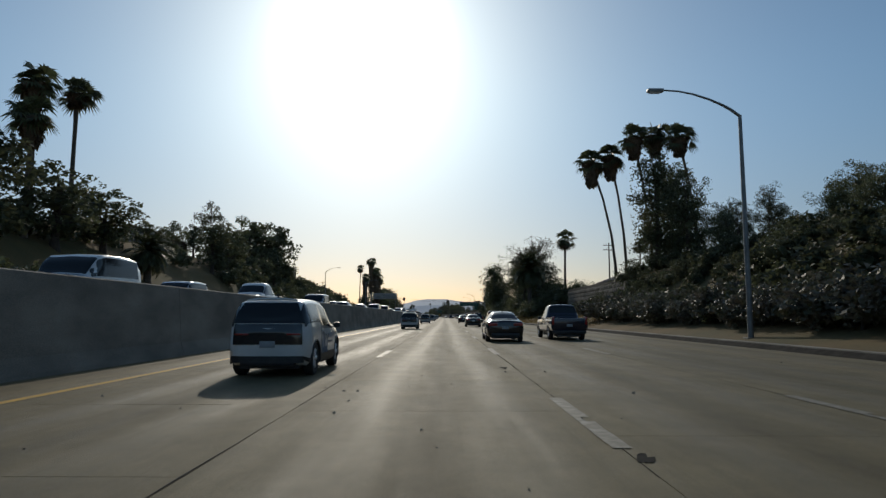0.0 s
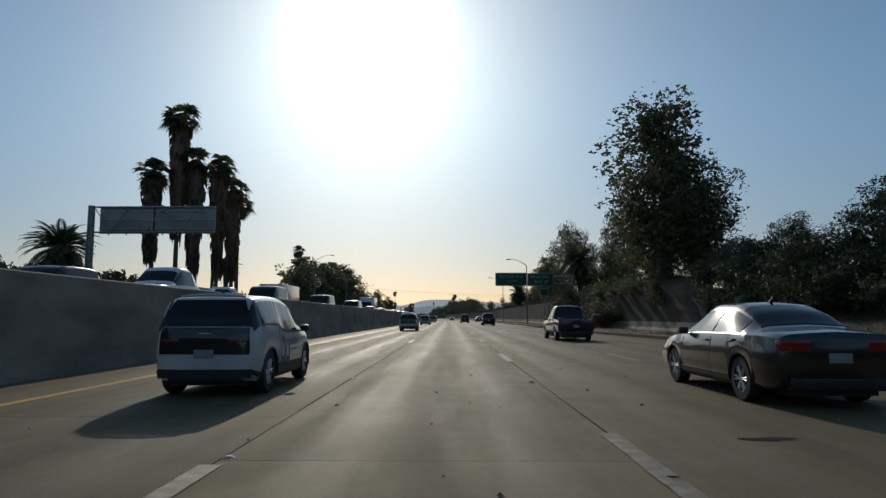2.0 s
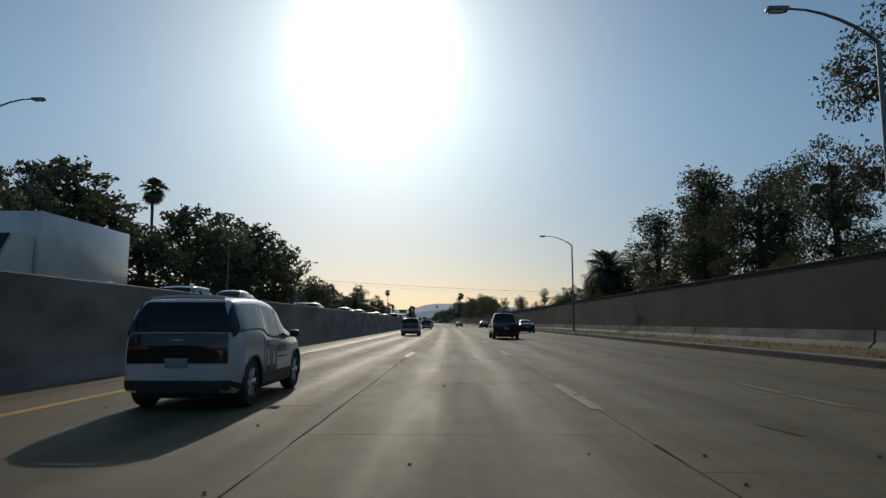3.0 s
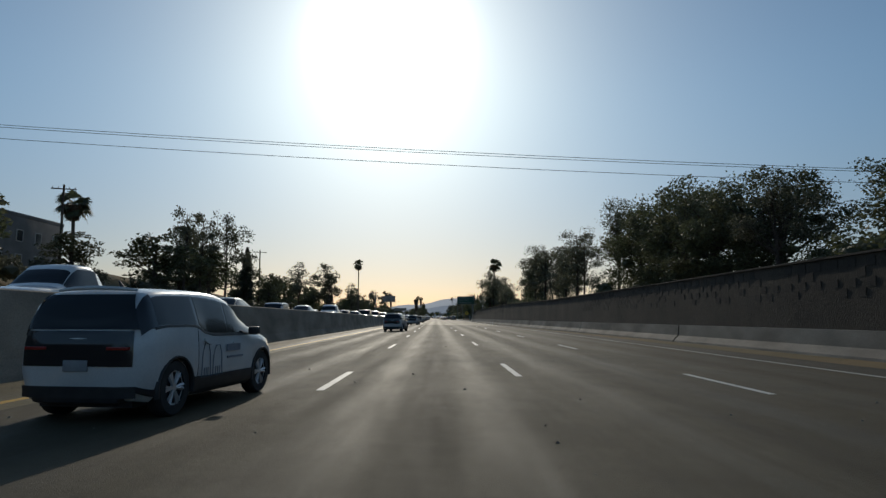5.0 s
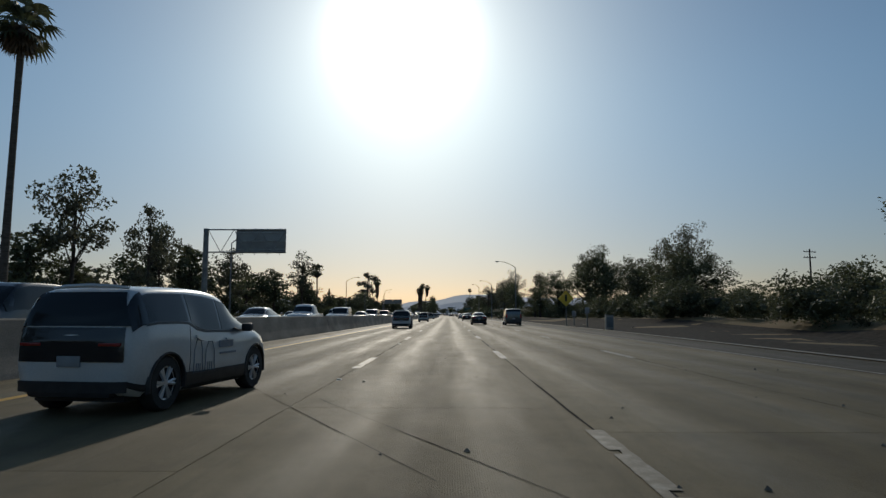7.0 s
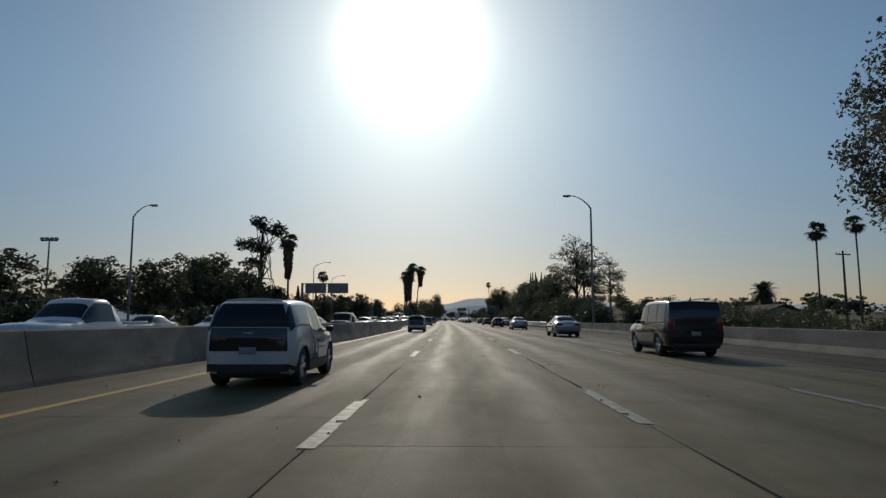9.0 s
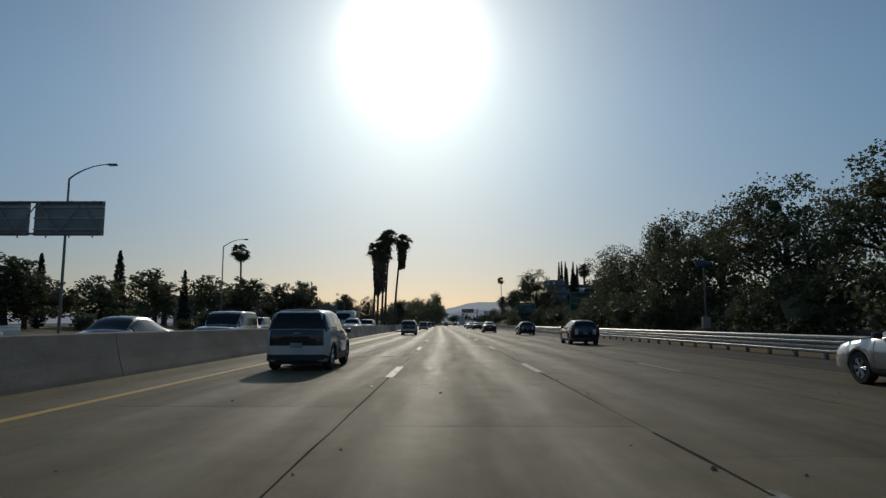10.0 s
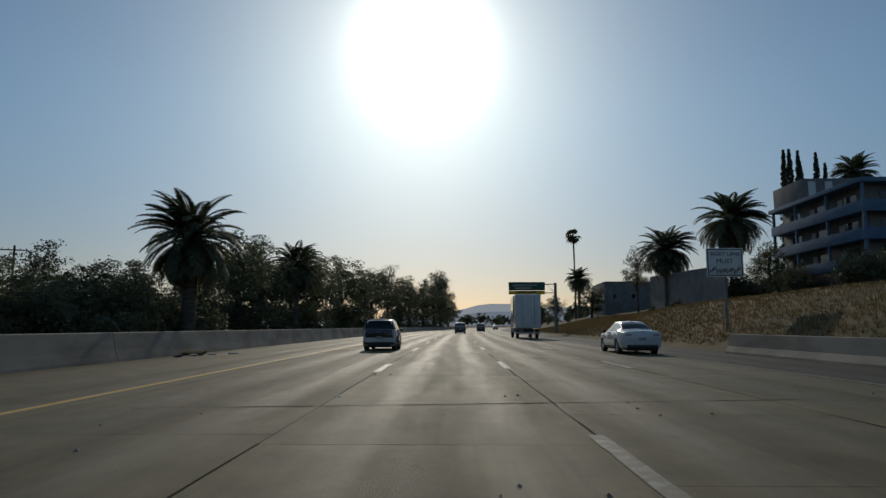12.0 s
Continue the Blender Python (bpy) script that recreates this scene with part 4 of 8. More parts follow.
def skirt_mesh(seed):
    """Dead fronds hanging close round the upper trunk, 1 m long, to be stretched."""
    rng = np.random.default_rng(seed)
    v, f = [], []
    n = 12
    for z, r in ((0.02, 0.3), (-0.08, 0.78), (-0.3, 0.74), (-0.6, 0.6), (-0.97, 0.34), (-1.0, 0.15)):
        v += [(r * math.cos(k * math.tau / n) * rng.uniform(0.9, 1.1), r * math.sin(k * math.tau / n) * rng.uniform(0.9, 1.1), z) for k in range(n)]
    f += [(j * n + k, j * n + (k + 1) % n, (j + 1) * n + (k + 1) % n, (j + 1) * n + k) for j in range(5) for k in range(n)]
    for i in range(420):
        az, z = rng.uniform(0, math.tau), -rng.uniform(0.0, 0.95)
        r = 1.0 * (1 - 0.55 * (-z) ** 1.5) * rng.uniform(0.6, 1.1)
        c, sn = math.cos(az), math.sin(az)
        w = rng.uniform(0.07, 0.14)
        ln = rng.uniform(0.06, 0.13)
        k = len(v)
        v += [(0.25 * c, 0.25 * sn, z + ln * 0.4), (r * c - sn * w, r * sn + c * w, z - ln * 0.3), (r * 0.96 * c, r * 0.96 * sn, z - ln), (r * c + sn * w, r * sn - c * w, z - ln * 0.3)]
        f.append((k, k + 1, k + 2, k + 3))
    return raw_mesh("dead_fronds", v, f, DEAD)


SKIRT = skirt_mesh(6)


def fan_palm(s, u, top, base=None, skirt=0.0, lean=0.0, size=1.25, tip=0.0):
    """A tall fan palm: slim trunk, round crown, dead fronds below it."""
    z0 = height(s, u) - 0.1 if base is None else base
    hgt = top - 1.6 * size - z0
    ob = thing("fan_palm", "tall fan palm with a shaggy skirt of dead fronds" if skirt else "tall slim fan palm with a round crown", "palm tree",
               lie(s, u, z0, (s * 77 + u * 31) % 360))
    rng = np.random.default_rng(int(s * 10 + abs(u)))
    a = rng.uniform(0, math.tau)
    dx, dy = math.cos(a) * lean, math.sin(a) * lean
    if tip:
        dx, dy = tip * math.cos(radians((s * 77 + u * 31) % 360)), -tip * math.sin(radians((s * 77 + u * 31) % 360))
    bm = bmesh.new()
    pts = [(dx * q * q, dy * q * q, hgt * q) for q in (0, 0.03, 0.15, 0.4, 0.7, 1.0)]
    bm_tube(bm, pts, [r * (0.55 if size < 1 else 0.72 if s < 90 and u > 0 else 1.0) for r in (0.42, 0.33, 0.27, 0.23, 0.2, 0.24)], 9)
    part("trunk", bm, PALM_BARK, ob, smooth=60)
    put("crown", FAN_CROWN if int(s) % 2 else FAN_CROWN2, ob, m=Matrix.Translation((dx, dy, hgt)) @ Matrix.Scale(size, 4))
    if skirt:
        put("dead_fronds", SKIRT, ob, "brown hanging dead fronds", m=Matrix.Translation((dx, dy, hgt + 0.2)) @ Matrix.Diagonal((size, size, skirt, 1)))
    else:
        put("dead_fronds", FAN_HANG, ob, "brown hanging dead fronds", m=Matrix.Translation((dx, dy, hgt)) @ Matrix.Scale(size * 0.9, 4))
    return ob


def feather_mesh(seed, n, reach):
    """Long arching feather fronds with leaflets down both sides."""
    rng = np.random.default_rng(seed)
    v, f = [], []
    for i in range(n):
        az = rng.uniform(0, math.tau)
        up = math.radians(rng.uniform(-48, 84))
        ln = reach * rng.uniform(0.85, 1.1)
        o = np.array([math.cos(az), math.sin(az), 0.0])
        side = np.array([-math.sin(az), math.cos(az), 0.0])
        p = np.zeros(3)
        ang = up
        last = p
        for j in range(11):
            q = last + (o * math.cos(ang) + np.array([0, 0, math.sin(ang)])) * ln / 11
            ang -= math.radians(4.0 + 0.7 * j)
            k = len(v)
            v += [tuple(last - side * 0.025), tuple(last + side * 0.025), tuple(q + side * 0.02), tuple(q - side * 0.02)]
            f.append((k, k + 1, k + 2, k + 3))
            w = 0.66 * math.sin(math.pi * (j + 1.2) / 12.5) * reach / 4.5
            d = (q - last) / np.linalg.norm(q - last)
            for e in (-1, 1):
                for g in (0.0, 0.33, 0.67):
                    b = last + (q - last) * g
                    tip = b + side * e * w + d * w * 0.75 - np.array([0, 0, 0.3 * w])
                    k = len(v)
                    v += [tuple(b), tuple((b + tip) / 2 + d * 0.085), tuple(tip), tuple((b + tip) / 2 - d * 0.085)]
                    f.append((k, k + 1, k + 2, k + 3))
            last = q
    return raw_mesh("crown", v, f, FROND)


FEATHER = feather_mesh(8, 125, 4.6)
FEATHER2 = feather_mesh(18, 118, 4.4)


def date_palm(s, u, top, base=None, reach=4.4):
    z0 = height(s, u) - 0.1 if base is None else base
    k = reach / 4.5
    hgt = max(0.8, top - z0 - 3.7 * k)
    ob = thing("date_palm", "stout date palm with a wide arching crown", "palm tree", lie(s, u, z0, (s * 53) % 360))
    bm = bmesh.new()
    bm_tube(bm, [(0, 0, 0), (0, 0, 0.3), (0, 0, hgt * 0.6), (0, 0, hgt - 0.5), (0, 0, hgt)], [0.55, 0.42, 0.4, 0.55, 0.35], 10)
    part("trunk", bm, PALM_BARK, ob, smooth=60)
    put("crown", FEATHER if int(s) % 2 else FEATHER2, ob, m=Matrix.Translation((0, 0, hgt)) @ Matrix.Scale(k, 4))
    return ob


# right side, along the drive
for s, u, top, skirt, lean in ((84.5, 22.9, 23.8, 3.5, -3.0), (84, 24.2, 24.4, 3.2, -1.8), (80, 26.4, 26.0, 3.0, 0.5), (81, 29.5, 26.6, 3.0, 0.4), (78, 31.5, 25.4, 2.5, 0.6),
                               (107, 33, 14.6, 0, 0.2), (109, 36, 16.5, 0, 0.2), (112, 40, 15, 0, 0.2), (124, 23.5, 18.2, 0, 0.2),
                               (668, 17.1, 18.4, 2.0, 0.2), (958, 51.4, 15.0, 0, 0.2), (962, 59.8, 16.6, 0, 0.3), (1334, 29.5, 28, 0, 0.4), (970, 110, 12, 0, 0.2)):
    fan_palm(s, u, top, skirt=skirt, lean=lean, tip=lean if lean < 0 else -2.0 if 75 < s < 90 else 0.0, size=0.85 if 100 < s < 115 or 955 < s < 965 else 1.25)
for s, u, top, reach in ((129, 17.2, 14.6, 4.7), (297, 21.5, 13.8, 4.3), (370, 20.0, 10.8, 3.6), (668, 15.8, 8.6, 2.7), (1253, 31, 16.5, 4.8), (1238, 34.6, 18.8, 5.2), (1330, 30.0, 17.3, 4.4),
                         (1262, 64.8, 29.5, 4.2), (958, 43.5, 6.8, 2.3)):
    date_palm(s, u, top, reach=reach)
for kind, s, u, top, wide in (
        ("round2", 70, 27, 19, 0.75), ("tall", 74, 25, 20.5, 1.1), ("tall", 78, 29, 20, 1.2), ("airy", 82, 27, 16, 1.0), ("round", 45, 30, 12, 1.0), ("round", 50, 31, 11.5, 1.1), ("round2", 56, 30, 11, 1.1), ("round", 64, 29, 11.5, 1.1), ("round2", 41, 29, 11, 1.1), ("round", 68, 30, 13, 1.0), ("airy2", 52, 27, 11.5, 1.1),
        ("airy", 60, 28, 12, 1.1), ("round2", 38, 31, 13, 1.0), ("round", 30, 34, 15, 1.0), ("round2", 22, 32, 14, 1.0), ("tall", 92, 34, 10, 1.0), ("cypress", 122, 23.2, 8.5, 1.6),
        ("airy2", 139, 20.5, 17, 1.1), ("round", 145, 19, 16.5, 0.95), ("round2", 141, 18.6, 13, 0.9), ("airy2", 148, 18, 15, 1.2), ("airy", 153, 19, 15.5, 1.2), ("round2", 166, 19.9, 16.5, 0.85), ("round", 174, 21, 7.5, 1.0), ("round", 281, 17.0, 6.5, 0.8), ("airy", 168, 22.5, 18, 0.8),
        ("round2", 175, 25, 9, 1.1), ("round", 183, 27, 8, 1.2), ("airy", 222, 21, 8, 1.0),
        ("tall", 184, 19.2, 3.7, 1.7), ("tall", 187.5, 19.2, 3.9, 1.7), ("tall", 191, 19.2, 3.9, 1.7), ("cypress", 213, 20.5, 7.2, 2.2), ("tall", 250, 19.6, 21.6, 1.5), ("round", 254, 20.0, 20.4, 0.74), ("round2", 226, 23, 9.5, 1.2), ("round", 233, 22.5, 8.2, 1.2), ("airy", 220, 22, 10.5, 1.0), ("round2", 240, 22, 7.8, 1.3), ("round2", 248, 22.5, 17, 0.9), ("round", 255, 24, 13, 1.0), ("round2", 262, 22, 11, 1.0), ("airy", 270, 22.5, 18, 0.9),
        ("airy2", 276, 23, 15.5, 1.0), ("round", 284, 22.5, 11.0, 1.0), ("round2", 278, 23.5, 12.0, 1.0), ("round2", 296, 22.5, 11.5, 1.0), ("airy", 286, 24, 15.5, 0.9), ("round2", 291, 26, 12, 1.0), ("airy", 303, 23, 16, 0.9), ("airy2", 313, 23, 18, 0.9), ("airy", 322, 24, 19.5, 0.85),
        ("round2", 331, 25, 15, 0.9), ("tall", 345, 29, 15, 1.1), ("tall", 360, 30, 16, 1.2), ("tall", 372, 27, 15.8, 1.5), ("round", 382, 26, 12.5, 1.2), ("tall", 352, 25, 16.5, 1.5), ("round2", 341, 25, 15, 1.0), ("tall", 371, 32, 15.5, 1.2), ("tall", 377, 35, 15, 1.2), ("airy2", 376, 20.5, 11, 1.0),
        ("round2", 383, 21, 9.5, 1.1), ("round", 395, 24, 9, 1.2), ("round2", 412, 24, 9, 1.2), ("airy2", 432, 22, 9, 1.1), ("round", 455, 20, 8.5, 1.1), ("airy", 476, 18, 9, 1.1),
        ("airy2", 498, 16.5, 9.5, 1.1), ("round2", 505, 18, 9.0, 1.3), ("round2", 522, 17.5, 10.3, 1.4), ("round", 530, 18.5, 10.2, 1.4), ("round", 515, 18, 9.4, 1.35), ("round2", 538, 18, 10.2, 1.25), ("airy2", 512, 16, 8.8, 1.2), ("round", 519, 18, 9.6, 1.2), ("round2", 526, 17.5, 10.4, 1.15), ("round", 534, 18.5, 10.0, 1.2),
        ("airy2", 541, 17, 11, 1.0), ("airy", 550, 16, 12, 1.0), ("airy", 555.5, 16.4, 13.6, 1.35), ("airy", 559.5, 17.2, 10.2, 0.9), ("gum", 563.5, 16.8, 11.9, 0.95), ("gum", 567.5, 17.2, 11.6, 0.85), ("gum", 577.5, 16.6, 12.3, 1.1), ("gum", 585.5, 16.4, 13.2, 1.1), ("airy", 572.5, 17.5, 9.5, 1.0),
        ("round2", 590, 17, 13.5, 0.8), ("gum", 600, 17.5, 10, 0.9), ("round", 612, 18, 5.2, 1.1), ("airy2", 664, 16.5, 13, 1.2), ("airy", 682, 18, 13.5, 1.2), ("round2", 670, 19, 9, 1.1), ("airy2", 630, 16.5, 8, 1.2), ("airy2", 625, 17, 7.4, 1.0), ("airy2", 636, 17, 8.6, 1.0), ("airy2", 648, 17.5, 11, 1.0), ("airy", 660, 18.5, 13, 1.25),
        ("airy", 688, 17.5, 17, 0.85), ("round2", 676, 19.5, 9.5, 0.9), ("round", 700, 21, 9, 1.0), ("airy2", 694, 22, 12, 0.9),
        ("round2", 772, 34, 13, 0.85), ("airy2", 764, 33.8, 13, 1.0), ("round", 805, 32, 14.6, 1.0), ("round2", 795, 35, 12, 1.2), ("round", 830, 27, 11.2, 1.1), ("round", 815, 31, 13, 1.2), ("round2", 785, 33, 11, 1.3), ("round", 760, 33, 9.5, 1.4), ("round2", 850, 24, 10, 1.0),
        ("round", 862, 20, 11, 1.0), ("tall", 840, 24, 12, 1.0), ("round2", 745, 44, 8, 1.2), ("airy", 758, 60, 9, 1.0), ("round", 738, 70, 7, 1.2),
        ("airy", 882, 18.5, 13, 1.0), ("airy2", 888, 20, 13.5, 1.0), ("airy", 893, 20, 14, 1.0), ("airy2", 902, 23.8, 17.4, 0.9), ("round2", 889, 23, 10, 1.0),
        ("airy2", 972, 20.2, 14.5, 1.4), ("airy2", 978, 22.6, 11.8, 1.3), ("airy", 966, 24, 11, 1.0), ("round", 985, 19.5, 10.2, 1.2), ("round2", 993, 19.5, 10.6, 1.2), ("round", 1001, 19, 10.2, 1.2),
        ("round2", 1009, 18.8, 10.6, 1.2), ("round", 1017, 18.8, 11, 1.1), ("airy2", 1023, 19, 10.5, 1.0), ("round2", 1030, 18.8, 10.2, 1.1), ("round", 1038, 20, 8.6, 1.2), ("airy2", 1044, 20.5, 11.5, 1.0), ("round2", 1050, 21, 8.6, 1.2),
        ("round", 1108, 21, 14.2, 1.1), ("cypress", 1101, 28, 12.2, 2.6), ("airy", 1098, 30.5, 8.6, 1.2), ("cypress", 1072, 27, 7.5, 1.8), ("round2", 1064, 24, 6.5, 1.3), ("round", 1082, 25, 6.5, 1.3),
        ("cypress", 1126, 25, 8, 1.5), ("round2", 1240, 40, 13, 1.0), ("airy2", 1268, 30.5, 15.2, 1.0), ("round2", 1310, 30, 12, 1.2), ("round", 1350, 26, 11, 1.2), ("round2", 1390, 24, 11, 1.2), ("round", 1430, 22, 11, 1.2),
        ("round2", 1188, 46, 15, 1.0), ("round", 1178, 25, 8.3, 1.2), ("round2", 1184, 27.5, 8.4, 1.3), ("round", 1200, 37, 13.5, 1.0), ("round2", 1206, 43, 13, 1.0), ("round", 1480, 22, 12, 1.2)):
    plant(kind, s, u, top, wide)
for s, u, top in ((134, 16.8, 20.5), (204, 23.5, 11.0), (209, 25, 11.2), (694, 20, 13)):
    bare_tree(s, u, top)
# left side, past the opposite lanes
for s, u, top, skirt, lean in ((57, -38, 25, 3.0, 0.5), (55, -37, 20.8, 3.0, 0.3), (64, -38.5, 26, 1.5, 0.3), (263, -30.5, 25.6, 14, 0.3), (262, -32.7, 19, 10, 0.3), (264, -28.7, 20.8, 13, 0.3), (273, -29.6, 22.5, 14, 0.3),
                               (276, -28.7, 19.9, 12, 0.3), (279, -29.0, 18.6, 0, 0.2), (300, -40.3, 25.7, 0, 0.4), (384, -45, 23, 0, 0.3), (561, -45, 17, 2, 0.2), (716, -28.5, 22.6, 0, 0.2),
                               (741, -76.5, 23.8, 0, 0.2), (1003, -34.6, 19.4, 8, 0.1), (1109, -46, 19.3, 0, 0.2), (1104, -10.7, 21.0, 6.0, 1.5), (1104, -12.8, 22.0, 1.2, 1.0), (1101, -13.2, 20.6, 1.2, 0.6),
                               (1101, -15.0, 18.8, 9.6, 0.8), (1103, -14.4, 18.0, 8.0, 0.9), (860, -38, 16, 0, 0.2), (820, -60, 17, 0, 0.2), (1420, -16, 15, 0, 0.2)):
    fan_palm(s, u, top, skirt=skirt, lean=lean, size=1.32 if 1100 < s < 1108 else 1.25, tip=lean if 1100 < s < 1108 else 0.0)
for s, u, top, reach in ((70, -33, 11, 3.2), (300, -37.9, 12, 3.0), (243, -31, 9.2, 3.0), (1195, -15.35, 9.4, 3.6), (1060, -42, 7.5, 2.6), (1090, -40, 7, 2.6), (1225, -17, 10.5, 3.4), (1004, -38, 6.5, 2.6)):
    date_palm(s, u, top, reach=reach)
for kind, s, u, top, wide in (
        ("round", 28, -36, 13.5, 1.7), ("round2", 38, -35, 13.5, 1.7), ("round", 48, -37, 17, 1.5), ("round2", 58, -36, 16.8, 1.4), ("round", 68, -37, 15.5, 1.5), ("round2", 80, -38, 14, 1.5), ("round", 54, -41, 15, 1.5), ("round2", 44, -42, 15, 1.5),
        ("round", 566, -37, 12.5, 1.6), ("round2", 577, -38, 13, 1.6), ("round", 586, -37, 13, 1.5), ("round2", 605, -37, 12, 1.5), ("round", 552, -40, 11, 1.6),
        ("airy", 115, -43, 22, 0.9), ("round", 158, -42.5, 24.2, 1.0), ("round2", 148, -41, 17, 1.4), ("round", 162, -41, 15, 1.3), ("round", 152, -47, 24.5, 1.5), ("round2", 160, -48, 23, 1.4), ("round2", 118, -40, 15.5, 1.3), ("round", 110, -38, 16, 1.2), ("round", 100, -37, 15.5, 1.2), ("round2", 132, -38, 13.5, 1.3), ("round2", 180, -38, 10.5, 1.4), ("round", 195, -37, 9.5, 1.4), ("round2", 210, -37, 8.5, 1.4), ("round2", 125, -45, 17, 1.2), ("round", 105, -42, 16, 1.0), ("round2", 92, -40, 15, 1.0),
        ("round", 140, -38, 11, 1.2), ("round2", 228, -38, 7.5, 1.3), ("round", 240, -42, 8, 1.2), ("round2", 328, -32, 14.4, 0.9), ("airy", 337, -33, 14.6, 1.1), ("round", 345, -36, 17, 1.2), ("round", 353, -37, 15.5, 1.3), ("round2", 362, -36, 14, 1.5), ("round2", 394, -37, 15, 1.5),
        ("round", 375, -36, 16, 1.2), ("round2", 388, -35, 18, 1.1), ("round", 400, -36, 18, 1.1), ("round2", 413, -34, 17, 1.1), ("round", 426, -35, 15, 1.1), ("round2", 440, -31, 12, 1.2), ("airy", 458, -31, 11, 1.0),
        ("round", 480, -36, 13, 1.2), ("round2", 505, -36, 13, 1.2), ("round", 530, -36, 12, 1.2), ("airy", 571, -35, 17.5, 0.9), ("airy", 580, -36, 18, 0.85), ("airy2", 588, -35, 19, 0.9), ("cypress", 600, -35, 14, 2.0),
        ("round2", 595, -40, 14, 1.0), ("round2", 612, -34, 11, 1.0), ("airy2", 631, -32, 14.4, 0.9), ("round", 622, -36, 11, 1.0), ("airy", 668, -32.5, 17.4, 1.0), ("round", 682, -40, 10.5, 1.2), ("round2", 691, -41, 10, 1.2), ("airy2", 667, -30.8, 14, 0.9), ("round2", 634, -36, 11.8, 1.1), ("round", 645, -37, 9.5, 1.2), ("round", 670, -36, 10, 1.0),
        ("airy", 640, -35, 12, 1.0), ("cypress", 717, -40, 11.5, 1.6), ("cypress", 721, -40, 11, 1.6), ("cypress", 726, -40, 12, 1.6), ("airy2", 731, -33, 13.2, 1.0), ("round2", 728, -35, 10, 1.0), ("airy", 745, -33, 13, 0.7),
        ("airy", 752, -35, 12, 0.8), ("cypress", 757, -38, 10.5, 1.5), ("round", 762, -35, 10, 1.1), ("airy", 772, -33, 11, 0.9), ("round2", 780, -36, 9.5, 1.1), ("airy2", 819, -33, 14, 1.0), ("round", 800, -34, 9.5, 1.1), ("cypress", 890, -40, 10, 1.6),
        ("round", 840, -36, 10, 1.1), ("round2", 870, -36, 9, 1.1), ("round", 949, -38, 9.5, 1.2), ("round2", 938, -40, 9, 1.2), ("round", 970, -37, 12.5, 1.3), ("round2", 984, -39, 12, 1.3), ("round", 961, -39, 11.5, 1.3), ("airy", 958, -38, 9, 1.1), ("round2", 980, -37, 11.5, 1.2), ("round", 972, -40, 11, 1.2),
        ("cypress", 967, -42, 9, 1.8), ("pine", 998, -39, 23, 1.15), ("round", 1000, -36, 8, 1.2), ("round2", 1025, -40, 7.5, 1.2), ("cypress", 1030, -42, 8.5, 1.6), ("cypress", 1062, -40, 8, 1.5), ("cypress", 1046, -42, 9, 1.6), ("round", 1102, -35, 9, 1.1),
        ("round2", 1085, -38, 7, 1.2), ("round", 1111, -33, 10, 1.1), ("round2", 1104, -31, 9, 1.1), ("round2", 1118, -18, 7.5, 1.0), ("round", 1112, -14, 5.5, 1.1), ("airy", 1174, -31, 9.5, 1.2), ("airy2", 1177, -33, 10.4, 1.4),
        ("round", 1171, -32, 10.2, 0.8), ("round", 1175, -17.8, 6.3, 1.3), ("round2", 1182, -17.5, 4.5, 1.4), ("round", 1190, -18, 5, 1.4), ("airy2", 1204, -36, 8.4, 1.0), ("airy2", 1214, -37, 8.8, 1.1), ("airy", 1228, -36, 9.0, 1.2), ("round", 1203, -18, 5.5, 1.3), ("round2", 1210, -17.8, 9.6, 1.3), ("round", 1218, -18.5, 9.8, 1.3), ("round2", 1228, -18, 10.4, 1.3), ("round", 1240, -18.5, 11.5, 1.3), ("round2", 1254, -18, 12.8, 1.3),
        ("airy", 1270, -17, 12.5, 1.0), ("round", 1284, -18, 12, 1.2), ("airy2", 1300, -17, 14, 1.0), ("round2", 1318, -17, 13, 1.1), ("round", 1340, -17, 15, 1.1), ("round2", 1365, -16, 17, 1.0), ("round", 1390, -15, 20, 0.9),
        ("airy2", 1400, -14, 21, 0.9), ("round2", 1430, -17, 16, 1.1), ("round", 1460, -17, 15, 1.1), ("airy", 1228, -46, 8.5, 1.1), ("airy2", 1215, -44, 8, 1.1), ("airy2", 1240, -42, 9, 1.1), ("airy", 1250, -40, 9, 1.0)):
    plant(kind, s, u, top, wide)
# fuller growth behind the jam
rng = np.random.default_rng(15)
for i, s in enumerate(steps(615, 1195, 14)):
    plant("round" if i % 2 else "round2", s + rng.uniform(-3, 3), -rng.uniform(37, 44), rng.uniform(6.5, 9.5), rng.uniform(1.2, 1.7))
# far groves that close the view down the road
rng = np.random.default_rng(77)
FAR_WOODS = [(1500 + i * 16, (1 if i % 2 else -1) * rng.uniform(17, 60), rng.uniform(8, 17), 1.2) for i in range(90)]
# shrubs on the banks: one joined growth for each stretch
HEARTS = {"bush": hearts([(0, 0, 4.4, 5.2, 4.2), (3.8, 0.5, 3.2, 3.6, 3.0), (-3.9, -0.4, 3.4, 3.6, 3.2)], 0.44), "bush_far": hearts([(0, 0, 4.4, 5.2, 4.2)], 0.6), "bush2": hearts([(0, 0, 4.0, 5.0, 3.6)], 0.5), "far": hearts([(0, 0, 5.4, 3.4, 3.6)], 0.6)}


